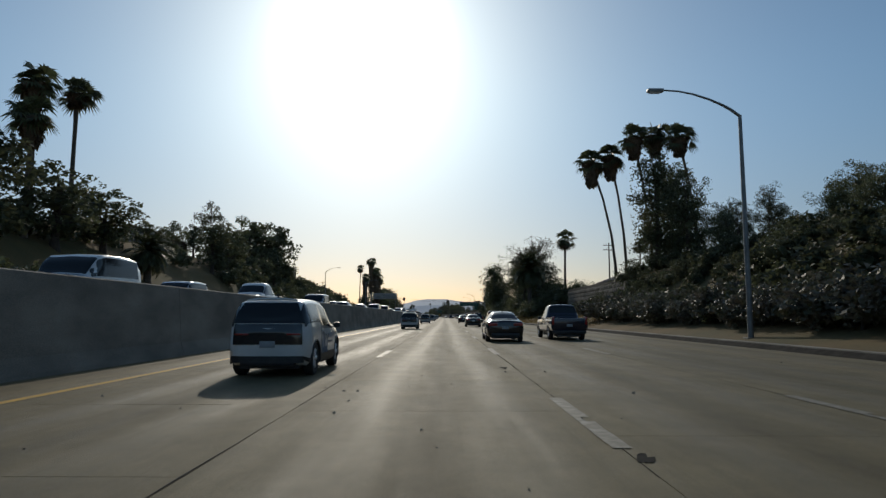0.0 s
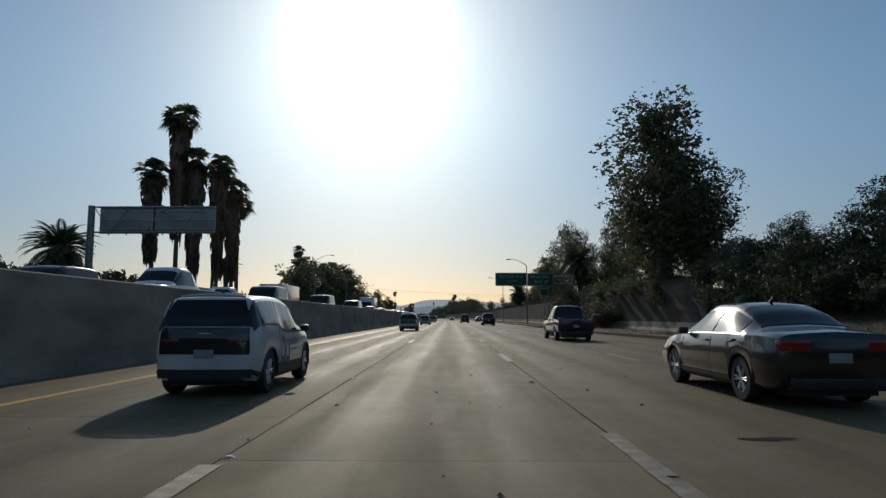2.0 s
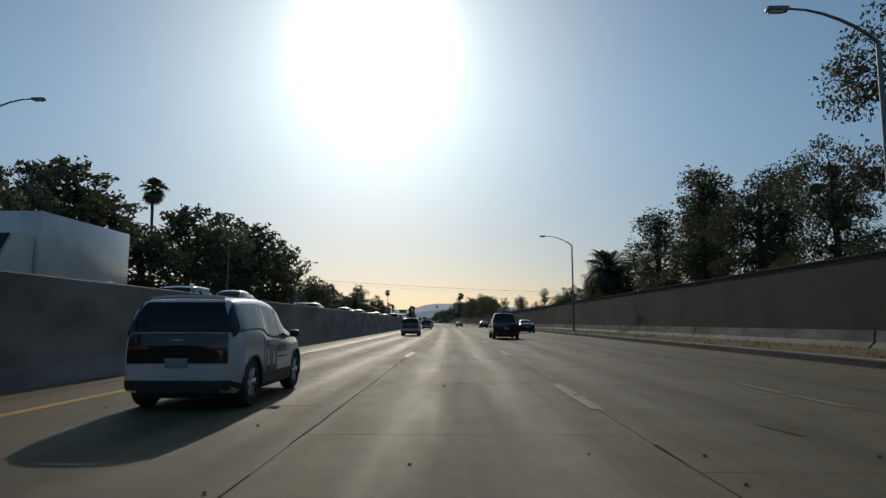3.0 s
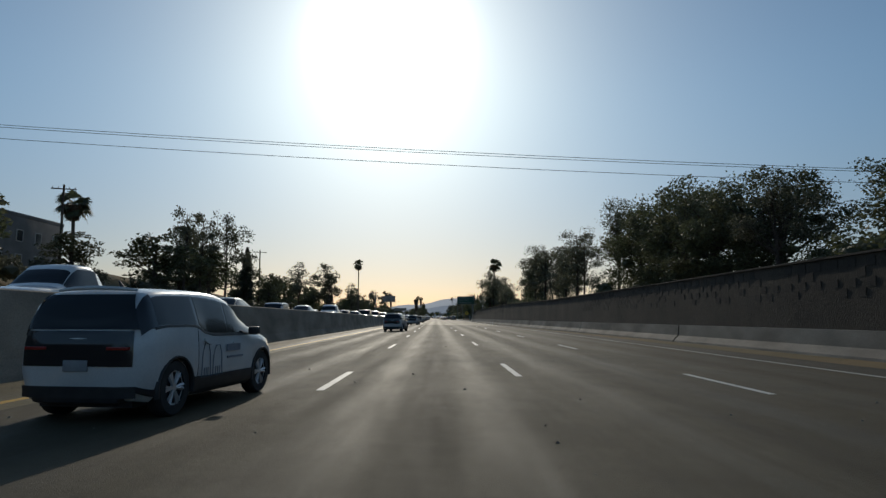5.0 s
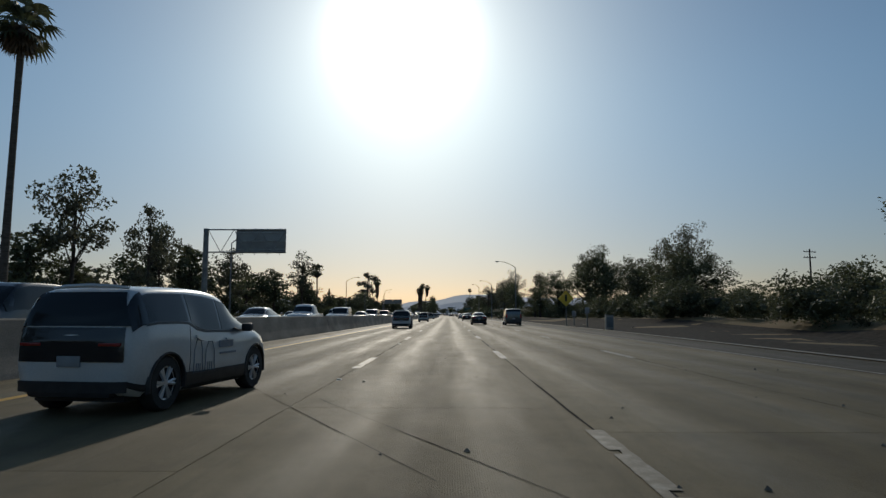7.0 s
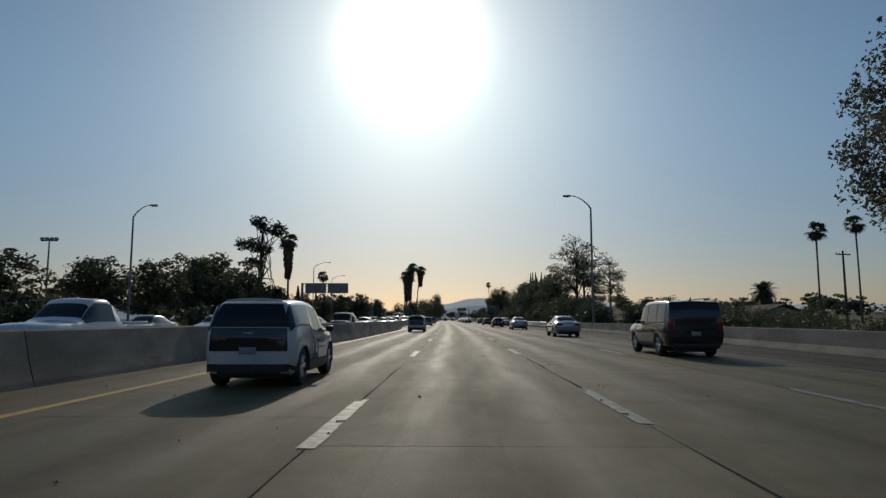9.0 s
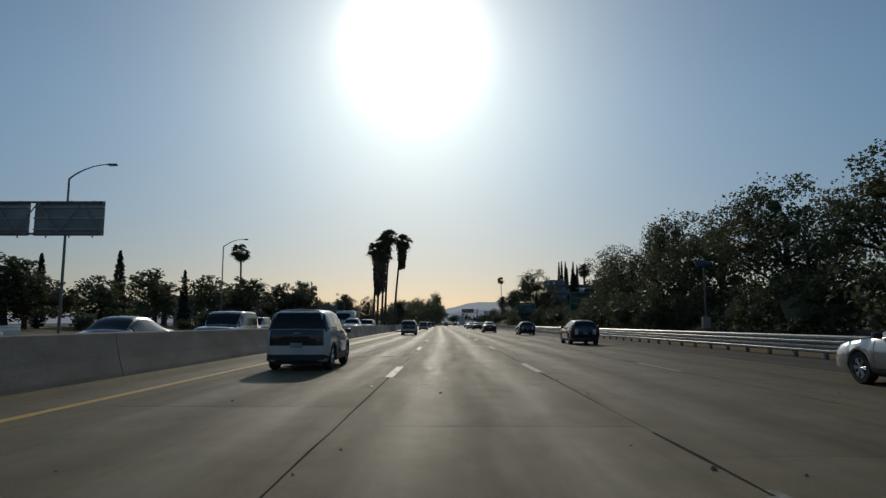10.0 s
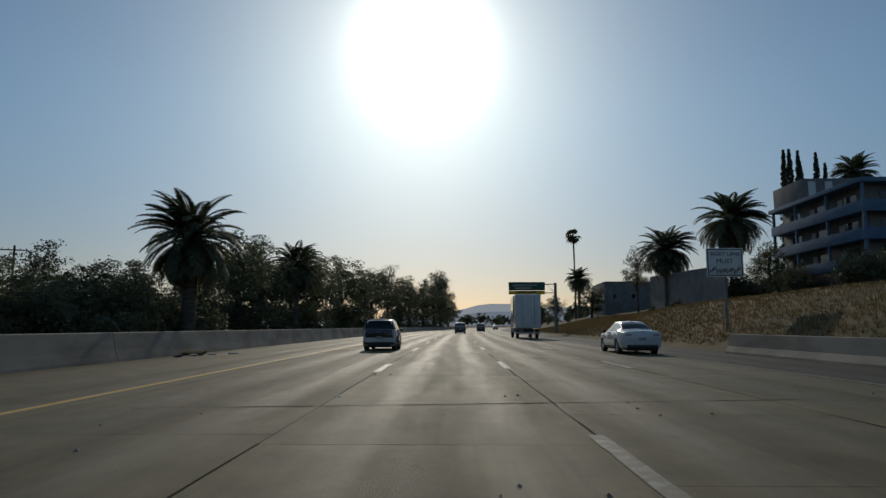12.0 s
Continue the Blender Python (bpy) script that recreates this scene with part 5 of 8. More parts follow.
def thicket(name, label, spots, kind):
    """Many shrubs grown together, too tangled to count."""
    src = KINDS[kind]["crown"]
    co = np.empty(len(src.vertices) * 3)
    src.vertices.foreach_get("co", co)
    hv, hf = HEARTS[kind]
    n = len(src.vertices)
    co = np.concatenate([co.reshape(-1, 3), np.array(hv)])
    co = np.c_[co, np.ones(len(co))]
    blocks, faces = [], []
    leaf = np.arange(n).reshape(-1, 3)
    tri = np.array(hf) + n
    for k, (s, u, h, wide) in enumerate(spots):
        m = np.array(lie(s, u, height(s, u) - 0.1, (s * 47 + u * 13) % 360) @ Matrix.Diagonal((h * wide / 10, h * wide / 10, h / 10, 1)))
        blocks.append((co @ m.T)[:, :3])
        faces += (leaf + k * len(co)).tolist() + (tri + k * len(co)).tolist()
    ob = new(name, raw_mesh(name, np.concatenate(blocks).tolist(), faces, src.materials[0]))
    return tagged(ob, label, "shrubs" if kind != "far" else "trees", kind="stuff")


thicket("far_woods", "far dark trees closing the view down the road", FAR_WOODS, "far")
rng = np.random.default_rng(78)
thicket("far_woods", "distant belt of dark trees beyond the opposite lanes", [(s + rng.uniform(-5, 5), -rng.uniform(62, 80), rng.uniform(6.5, 9.5), 1.4) for s in steps(620, 1500, 12)], "far")
thicket("far_woods", "distant belt of dark trees beyond the outer verge", [(s + rng.uniform(-5, 5), rng.uniform(70, 88), rng.uniform(5.5, 8.5), 1.4) for s in steps(640, 1230, 12)], "far")
rng = np.random.default_rng(5)


def scatter(a, b, u0, u1, n, lo, hi):
    return [(rng.uniform(a, b), rng.uniform(u0, u1), rng.uniform(lo, hi), rng.uniform(0.9, 1.35)) for _ in range(n)]


thicket("shrubs", "dark shrubs covering the hillside past the opposite lanes", scatter(-20, 300, -46, -30, 120, 1.8, 3.8) + scatter(160, 245, -43, -33, 44, 3.2, 5.0) + scatter(110, 165, -37, -29.5, 30, 2.0, 3.6), "bush_far")
thicket("shrubs", "grey-green shrubs on the far bank", scatter(280, 620, -42, -30, 80, 1.6, 3.6) + scatter(252, 440, -35, -30, 44, 2.4, 4.2), "bush2")
thicket("shrubs", "low shrubs beyond the opposite lanes", scatter(600, 1200, -40, -30, 80, 1.5, 3.5), "bush_far")
for a, b, u0, u1, n, lo, hi, what in (
        (0, 75, 19, 30, 30, 1.5, 4, "dark shrubs on the steep bank"), (76, 112, 21, 21.7, 9, 1.2, 3.4, "ivy and shrubs against the stone wall"),
        (115, 180, 20, 27, 34, 2, 4.5, "dense shrubs above the grassy verge"), (196, 238, 20, 27, 24, 2, 4.2, "dense shrubs past the garage"), (172, 181, 19, 27, 14, 2.4, 4.6, "dark shrubs beside the garage"), (128, 150, 18, 24, 26, 4.5, 7.5, "tall dark growth round the date palm"), (244, 470, 19.9, 24, 60, 1.5, 4, "shrubs behind the tall retaining wall"),
        (470, 545, 16.5, 20, 28, 1.5, 4, "shrubs behind the block wall"), (572, 592, 13.6, 16, 12, 1.4, 2.4, "low shrubs behind the block wall"),
        # leaning shrubs and ivy at 244-304 are added to darken the sunlit wall
        (276, 290, 16.6, 18.2, 10, 2.6, 5.0, "dark bush against the retaining wall"), (244, 304, 18.9, 20.0, 26, 1.6, 3.0, "shrubs added over the retaining wall to darken it"),
        (262, 276, 17.4, 18.3, 9, 2.2, 4.2, "ivy and shrubs added to darken the retaining wall"), (700, 860, 24, 27, 16, 0.7, 1.6, "low dry shrubs beside the paving"), (690, 870, 26, 32, 66, 2.6, 5.2, "long dark hedge beyond the gravel"), (722, 800, 34, 62, 40, 4.0, 6.2, "dark thicket beyond the ramp paving"),
        (905, 960, 22, 40, 40, 2.6, 4.4, "shrubs below the embankment"), (950, 1050, 16.5, 20, 56, 2.5, 5, "dense dark hedge behind the guard rail"),
        (1050, 1130, 17, 26, 44, 2, 4.5, "dark shrubs behind the signs"), (1200, 1400, 20, 34, 14, 0.6, 1.4, "small shrubs on the dry hill"),
        (123, 133, 16.2, 18, 10, 2.2, 4.2, "dark shrubs round the palm trunk"), (120, 142, 18.2, 22, 22, 2.5, 5.0, "dense dark shrubs under the date palm"), (1112, 1180, 15.5, 34, 56, 1.8, 4.0, "dark shrubs on the slope behind the barrier"),
        (1212, 1262, 34, 48, 26, 2.8, 4.6, "dark shrubs on the bank below the apartments"), (1182, 1200, -19.5, -16.6, 14, 3.2, 4.6, "dense shrubs round the date palm"), (1196, 1440, -20.5, -16.8, 58, 2.4, 4.2, "dense shrubs behind the median wall"), (222, 240, 19.0, 22.5, 22, 2.6, 4.6, "dense dark shrubs beyond the garage")):
    thicket("shrubs", what, scatter(a, b, u0, u1, n, lo, hi), "bush")
for i in range(34):
    s = 10 + i * 1.75
    u = 16.2 + rng.uniform(-0.6, 1.6)
    plant("oleander", s, u, height(s, u) + rng.uniform(2.0, 2.8), 1.15, group="oleander row")
# thick cover added on the first steep bank, standing in for shade on bare ground
rng = np.random.default_rng(91)
thicket("shrubs", "shrubs added over the bare steep bank for its shade", scatter(12, 84, 18.2, 31, 150, 1.1, 2.4), "bush_far")
thicket("shrubs", "leafy undergrowth behind the oleander row", scatter(14, 72, 16.6, 18.2, 54, 1.3, 2.3), "bush_far")

# ---- vehicles ----
def wheel_meshes(r, w):
    bm = bmesh.new()
    prof = [(0.62 * r, -w / 2), (0.93 * r, -w / 2), (r, -w / 2 + 0.03), (r, w / 2 - 0.03), (0.93 * r, w / 2), (0.62 * r, w / 2)]
    n = 22
    rings = [[bm.verts.new((x, q * math.cos(k * math.tau / n), q * math.sin(k * math.tau / n))) for k in range(n)] for q, x in prof]
    for a, b in zip(rings, rings[1:] + rings[:1]):
        for k in range(n):
            bm.faces.new((a[k], a[(k + 1) % n], b[(k + 1) % n], b[k]))
    tyre = mesh_of("tyre", bm, RUBBER, 50)
    bm = bmesh.new()
    for e in (-1, 1):
        x = e * (w / 2 - 0.025)
        hub = bmesh.ops.create_cone(bm, cap_ends=True, segments=14, radius1=0.17 * r, radius2=0.14 * r, depth=0.03,
                                    matrix=Matrix.Translation((x, 0, 0)) @ Matrix.Rotation(math.pi / 2, 4, "Y"))
        for k in range(6):
            a = k * math.tau / 6
            for b in (-0.13, 0.13):
                bm_tube(bm, [(x, 0.1 * r * math.cos(a), 0.1 * r * math.sin(a)), (x, 0.62 * r * math.cos(a + b), 0.62 * r * math.sin(a + b))], [0.06 * r, 0.07 * r], 5)
        n = 22
        ra = [bm.verts.new((x, 0.63 * r * math.cos(k * math.tau / n), 0.63 * r * math.sin(k * math.tau / n))) for k in range(n)]
        rb = [bm.verts.new((x - e * 0.005, 0.56 * r * math.cos(k * math.tau / n), 0.56 * r * math.sin(k * math.tau / n))) for k in range(n)]
        for k in range(n):
            bm.faces.new((ra[k], ra[(k + 1) % n], rb[(k + 1) % n], rb[k]))
    rim = mesh_of("rim", bm, RIM, 30)
    bm = bmesh.new()
    bmesh.ops.create_cone(bm, cap_ends=True, segments=20, radius1=0.6 * r, radius2=0.6 * r, depth=w * 0.5, matrix=Matrix.Rotation(math.pi / 2, 4, "Y"))
    brake = mesh_of("brake_drum", bm, TRIM, 30)
    return tyre, rim, brake


WHEELS = {}


def pchip(xs, ys, x):
    """Smooth, never overshooting values between keys."""
    xs, ys, x = np.asarray(xs, float), np.asarray(ys, float), np.asarray(x, float)
    h, d = np.diff(xs), np.diff(ys) / np.diff(xs)
    m = np.zeros(len(xs))
    m[0], m[-1] = d[0], d[-1]
    for i in range(1, len(xs) - 1):
        if d[i - 1] * d[i] > 0:
            w1, w2 = 2 * h[i] + h[i - 1], h[i] + 2 * h[i - 1]
            m[i] = (w1 + w2) / (w1 / d[i - 1] + w2 / d[i])
    k = np.clip(np.searchsorted(xs, x) - 1, 0, len(xs) - 2)
    q = (x - xs[k]) / h[k]
    return ((1 + 2 * q) * (1 - q) ** 2 * ys[k] + q * (1 - q) ** 2 * h[k] * m[k] + q * q * (3 - 2 * q) * ys[k + 1] + q * q * (q - 1) * h[k] * m[k + 1])


class Shell:
    """The outer skin of a car, lofted from sections (y, bottom, waist, belt, roof edge, top; half widths at sill, waist, belt, roof edge)."""

    def __init__(self, rows, base, arch):
        self.c = [np.array(q, float) for q in zip(*rows)]
        self.base, self.arch, self.known = base, arch, {}

    def section(self, y):
        y = round(y, 4)
        if y not in self.known:
            self.known[y] = self.cut(y)
        return self.known[y]

    def cut(self, y):
        b, zm, zb, zr, t, wl, wm, wb, wr = (float(pchip(self.c[0], c, y)) for c in self.c[1:])
        lift = b
        for q in self.base:
            if abs(y - q) < self.arch:
                lift = max(lift, 0.33 + math.sqrt(self.arch ** 2 - (y - q) ** 2) * 0.98)
        lo = max(b, min(lift, zb - 0.12))
        return [(0, b), (wl * 0.9, max(b, lo - 0.03) if lo > b else b), (wl if lo == b else wm * 0.985, max(b + 0.08, lo)), (wm, max(zm, lo + 0.03)), (wb, zb), (wr, zr), (wr * 0.78, t - 0.012), (0, t + 0.015)]

    def point(self, y, v, e):
        """The place at share v of the section (0 below, 7 on top), on the side e."""
        p = self.section(y)
        k = min(6, int(v))
        f = v - k
        a, b, c, d = (Vector(p[max(0, min(7, k + i))]) for i in (-1, 0, 1, 2))
        q = b.lerp(c, f)
        if 3 <= k <= 6:
            s = 0.5 * (2 * b + (c - a) * f + (2 * a - 5 * b + 4 * c - d) * f * f + (3 * b - a - 3 * c + d) * f ** 3)
            q = q.lerp(s, 0.6)
        return Vector((e * q[0], y, q[1]))

    def skin(self, ys):
        bm = bmesh.new()
        vs = [0, 1, 2, 3, 3.5, 4, 4.5, 5, 5.35, 5.7, 6, 6.5, 7]
        ring = [(v, -1) for v in vs] + [(v, 1) for v in vs[1:-1][::-1]]
        rows = [[bm.verts.new(self.point(y, v, e)) for v, e in ring] for y in ys]
        n = len(ring)
        for a, b in zip(rows, rows[1:]):
            for k in range(n):
                bm.faces.new((a[k], a[(k + 1) % n], b[(k + 1) % n], b[k]))
        bm.faces.new(rows[0][::-1])
        bm.faces.new(rows[-1])
        return bm

    def patch(self, y0, y1, v0, v1, sides, proud=0.008, ny=7, nv=4, both=False):
        """A pane or panel lying on the skin."""
        bm = bmesh.new()
        mid = Vector((0, (y0 + y1) / 2, 0.75))
        cols = []
        if both:
            cols = [(v0 + (v1 - v0) * i / nv, -1) for i in range(nv + 1)] + [(v1 - (v1 - v0) * (i + 1) / nv, 1) for i in range(nv)]
        else:
            cols = [(v0 + (v1 - v0) * i / nv, sides) for i in range(nv + 1)]
        def place(y, v, e, off):
            q = self.point(y, v, e)
            dy = self.point(y + 0.02, v, e) - self.point(y - 0.02, v, e)
            dv = self.point(y, min(7, v + 0.03), e) - self.point(y, v - 0.03, e)
            n = dy.cross(dv)
            n = n.normalized() if n.length > 1e-9 else Vector((0, 0, 1))
            if n.dot(q - Vector((0, q.y, 0.7))) < 0:
                n = -n
            return q + n * off
        top = [[bm.verts.new(place(y0 + (y1 - y0) * i / ny, v, e, proud)) for v, e in cols] for i in range(ny + 1)]
        low = [[bm.verts.new(place(y0 + (y1 - y0) * i / ny, v, e, -0.02)) for v, e in cols] for i in range(ny + 1)]
        m = len(cols)
        for i in range(ny):
            for k in range(m - 1):
                bm.faces.new((top[i][k], top[i][k + 1], top[i + 1][k + 1], top[i + 1][k]))
        for i in range(ny):
            bm.faces.new((top[i][0], top[i + 1][0], low[i + 1][0], low[i][0]))
            bm.faces.new((top[i][-1], top[i + 1][-1], low[i + 1][-1], low[i][-1]))
        for k in range(m - 1):
            bm.faces.new((top[0][k], top[0][k + 1], low[0][k + 1], low[0][k]))
            bm.faces.new((top[-1][k], top[-1][k + 1], low[-1][k + 1], low[-1][k]))
        return bm


SEDAN = [(-2.42, .42, .62, .84, .89, .92, .66, .70, .68, .58), (-2.37, .3, .62, .93, .99, 1.02, .80, .84, .79, .67), (-1.98, .23, .61, .97, 1.03, 1.06, .86, .90, .84, .68),
         (-1.72, .21, .6, .97, 1.05, 1.09, .86, .91, .86, .66), (-1.2, .2, .6, .96, 1.24, 1.33, .87, .92, .87, .6), (-.6, .2, .6, .95, 1.37, 1.46, .88, .92, .87, .56), (.1, .2, .6, .94, 1.37, 1.47, .88, .92, .87, .56),
         (.5, .2, .6, .93, 1.26, 1.37, .88, .92, .86, .58), (1.12, .2, .6, .91, .98, 1.02, .87, .91, .85, .66), (1.7, .2, .58, .85, .91, .94, .86, .9, .82, .66), (2.2, .22, .54, .74, .78, .8, .82, .84, .76, .62),
         (2.42, .3, .48, .58, .62, .64, .66, .68, .65, .56)]
HATCH = [(-2.0, 0.4, 0.6, 0.8, 0.9, 0.94, 0.535, 0.592, 0.573, 0.493), (-1.96, 0.32, 0.62, 0.92, 1.06, 1.1, 0.668, 0.726, 0.697, 0.599), (-1.88, 0.27, 0.64, 1.0, 1.27, 1.33, 0.754, 0.793, 0.764, 0.657), (-1.74, 0.23, 0.65, 1.06, 1.44, 1.52, 0.797, 0.831, 0.802, 0.671),
         (-1.5, 0.21, 0.65, 1.09, 1.5, 1.575, 0.812, 0.845, 0.817, 0.66), (-1.0, 0.2, 0.63, 1.09, 1.515, 1.6, 0.821, 0.85, 0.821, 0.66), (-0.74, 0.2, 0.62, 1.07, 1.52, 1.605, 0.821, 0.85, 0.821, 0.66), (-0.5, 0.2, 0.6, 0.965, 1.515, 1.605, 0.821, 0.85, 0.823, 0.66),
         (-0.1, 0.2, 0.6, 0.95, 1.49, 1.595, 0.821, 0.85, 0.823, 0.66), (0.35, 0.2, 0.6, 0.945, 1.42, 1.53, 0.821, 0.85, 0.821, 0.66), (0.85, 0.2, 0.6, 0.95, 1.19, 1.3, 0.821, 0.84, 0.821, 0.611), (1.25, 0.2, 0.6, 0.93, 1.02, 1.06, 0.812, 0.831, 0.802, 0.668),
         (1.6, 0.22, 0.58, 0.86, 0.92, 0.95, 0.793, 0.812, 0.764, 0.649), (1.85, 0.25, 0.55, 0.74, 0.78, 0.8, 0.726, 0.745, 0.688, 0.573), (2.0, 0.32, 0.5, 0.62, 0.64, 0.66, 0.535, 0.554, 0.525, 0.458)]
UTILITY = [(-2.35, 0.45, 0.7, 1.0, 1.138, 1.16, 0.74, 0.8, 0.78, 0.768), (-2.31, 0.36, 0.72, 1.06, 1.445, 1.5, 0.84, 0.9, 0.87, 0.814), (-2.2, 0.32, 0.72, 1.08, 1.725, 1.78, 0.88, 0.93, 0.9, 0.791), (-1.8, 0.3, 0.72, 1.08, 1.77, 1.83, 0.9, 0.94, 0.91, 0.791),
           (-0.8, 0.3, 0.7, 1.06, 1.79, 1.85, 0.9, 0.94, 0.91, 0.791), (0.2, 0.3, 0.7, 1.05, 1.754, 1.82, 0.9, 0.94, 0.91, 0.791), (0.55, 0.3, 0.7, 1.05, 1.565, 1.62, 0.9, 0.94, 0.9, 0.791), (1.0, 0.3, 0.7, 1.04, 1.12, 1.16, 0.9, 0.93, 0.88, 0.74),
           (1.8, 0.3, 0.68, 1.0, 1.06, 1.09, 0.9, 0.92, 0.86, 0.74), (2.2, 0.32, 0.64, 0.92, 0.98, 1.0, 0.86, 0.88, 0.82, 0.7), (2.35, 0.4, 0.58, 0.76, 0.8, 0.82, 0.74, 0.76, 0.72, 0.62)]
COMPACT = [(-1.92, .4, .6, .84, .92, .95, .7, .76, .74, .62), (-1.87, .3, .62, .92, 1.05, 1.1, .78, .83, .8, .62), (-1.75, .24, .62, .95, 1.22, 1.3, .81, .85, .82, .58), (-1.4, .2, .6, .96, 1.32, 1.4, .82, .86, .83, .56),
           (-.6, .19, .58, .94, 1.34, 1.43, .83, .86, .83, .56), (.1, .19, .58, .93, 1.3, 1.4, .83, .86, .83, .56), (.5, .19, .58, .93, 1.14, 1.22, .83, .86, .82, .6), (.85, .19, .58, .92, .99, 1.02, .82, .85, .8, .66),
           (1.4, .2, .57, .88, .94, .96, .81, .84, .77, .64), (1.75, .22, .54, .78, .82, .84, .78, .8, .72, .6), (1.92, .3, .5, .62, .66, .68, .66, .68, .64, .55)]
PICKUP = [(-2.85, .5, .7, .96, 1.02, 1.04, .84, .88, .87, .8), (-2.8, .44, .7, 1.0, 1.05, 1.07, .9, .94, .93, .82), (-1.0, .4, .7, 1.02, 1.07, 1.09, .92, .96, .94, .82), (-.92, .38, .7, 1.05, 1.2, 1.24, .92, .96, .93, .74),
          (-.72, .38, .7, 1.06, 1.68, 1.78, .92, .96, .92, .7), (-.4, .38, .7, 1.06, 1.76, 1.87, .92, .96, .92, .68), (.35, .38, .7, 1.06, 1.74, 1.86, .92, .96, .92, .68), (.7, .38, .7, 1.06, 1.52, 1.62, .92, .96, .91, .7),
          (1.25, .38, .7, 1.06, 1.14, 1.18, .92, .95, .9, .76), (2.3, .38, .68, 1.02, 1.08, 1.11, .92, .94, .87, .76), (2.7, .4, .64, .94, 1.0, 1.02, .88, .9, .83, .72), (2.85, .48, .6, .8, .84, .86, .78, .8, .76, .66)]


def car_kind(name, label, category, paint_, rows=SEDAN, base=(-1.42, 1.38), r=0.33, panes=((-1.35, -.42), (-.36, .75)), screen=(.42, 1.02), rear=(-1.62, -.95), lamps="side", bed=False, rack=False, fine=True,
             small=None):
    """A car pointing along y, its wheels on z = 0."""
    ob = thing(name, label, category, PARK)
    arch = r * 1.14
    sh = Shell(rows, base, arch)
    y0, y1 = rows[0][0], rows[-1][0]
    keys = set(steps(y0, y1, 0.16 if fine else 0.3))
    for q in base:
        keys |= set(q + arch * f for f in ((-1.01, -0.995, -0.93, -0.8, -0.6, -0.3, 0, 0.3, 0.6, 0.8, 0.93, 0.995, 1.01) if fine else (-1.01, -0.97, -0.7, 0, 0.7, 0.97, 1.01)))
    keys |= {rows[1][0], rows[-2][0]}
    part("body", sh.skin(sorted(keys)), paint_, ob, smooth=42)
    part("windscreen", sh.patch(screen[0], screen[1], 5.02, 7, 0, both=True), GLASS, ob)
    if rear:
        part("rear_window", sh.patch(rear[0], rear[1], 5.08, 7, 0, both=True), GLASS, ob)
    else:
        rear = (y0 + 0.02, y0 + 0.5)
    for e in (-1, 1):
        for a, b in panes if fine else ((panes[0][0], panes[-1][1]),):
            part("side_window", sh.patch(a, b, 4.12, 4.93, e), GLASS, ob)
        w = float(pchip(sh.c[0], sh.c[8], y0 + 0.06))
        z = float(pchip(sh.c[0], sh.c[3], y0 + 0.06))
        if fine:
            bm = bmesh.new()
            if lamps == "tall":
                bm_box(bm, e * (w - 0.1) - 0.08, e * (w - 0.1) + 0.08, y0 - 0.012, y0 + 0.12, z - 0.2, z + 0.2, 0.03)
            elif lamps == "slim":
                bm_box(bm, e * (w - 0.2) - 0.14, e * (w - 0.2) + 0.14, y0 - 0.022, y0 + 0.1, z - 0.1, z - 0.06, 0.01)
            else:
                bm_box(bm, e * (w - 0.2) - 0.22, e * (w - 0.2) + 0.22, y0 - 0.008, y0 + 0.12, z - 0.16, z - 0.01, 0.03)
            part("tail_lamp", bm, TAIL, ob)
        wf = float(pchip(sh.c[0], sh.c[7], y1 - 0.12))
        zf = float(pchip(sh.c[0], sh.c[3], y1 - 0.12))
        bm = bmesh.new()
        bm_box(bm, e * (wf - 0.24) - 0.2, e * (wf - 0.24) + 0.2, y1 - 0.26, y1 - 0.06, zf - 0.14, zf + 0.0, 0.04)
        part("headlight", bm, HEAD, ob)
        if fine:
            zb = float(pchip(sh.c[0], sh.c[3], screen[1] - 0.2))
            wb = float(pchip(sh.c[0], sh.c[8], screen[1] - 0.2))
            bm = bmesh.new()
            bm_box(bm, e * (wb + 0.09) - 0.085, e * (wb + 0.09) + 0.085, screen[1] - 0.42, screen[1] - 0.29, zb + 0.01, zb + 0.14, 0.045)
            part("wing_mirror", bm, TRIM, ob)
            for y in sorted({panes[0][0] + 0.04, panes[0][1] + 0.03, panes[-1][1] + 0.12}):
                if min(abs(y - q) for q in base) > arch:
                    part("door_seam", sh.patch(y - 0.006, y + 0.006, 2.3, 4.05, e, 0.002, 1, 8), TRIM, ob)
            for a, b in panes[-2:]:
                part("door_handle", sh.patch(a + 0.08, a + 0.27, 3.72, 3.8, e, 0.03, 2, 1), paint_, ob)
            part("sill", sh.patch(base[0] + arch * 1.05, base[1] - arch * 1.05, 1.2, 2.25, e, 0.012, 6, 4), TRIM, ob)
            part("belt_trim", sh.patch(panes[0][0] - 0.05, panes[-1][1] + 0.05, 4.03, 4.1, e, 0.01, 12, 1), RIM if rows is SEDAN else TRIM, ob)
    if fine:
        w = rows[0][6]
        bm = bmesh.new()
        bm_box(bm, -w - 0.02, w + 0.02, y0 - 0.008, y0 + 0.2, rows[0][1] - 0.17, rows[0][1] + 0.03, 0.06)
        part("rear_bumper", bm, TRIM, ob)
        bm = bmesh.new()
        bm_box(bm, -0.155, 0.155, y0 - 0.02, y0 + 0.05, rows[0][2] + 0.0, rows[0][2] + 0.13, 0.005)
        part("number_plate", bm, PLATE, ob, "blank pale plate")
        bm = bmesh.new()
        top = float(pchip(sh.c[0], sh.c[5], rear[1] + 0.25))
        bm_tube(bm, [(0, rear[1] + 0.3, top), (0, rear[1] + 0.2, top + 0.1)], [0.035, 0.012], 6)
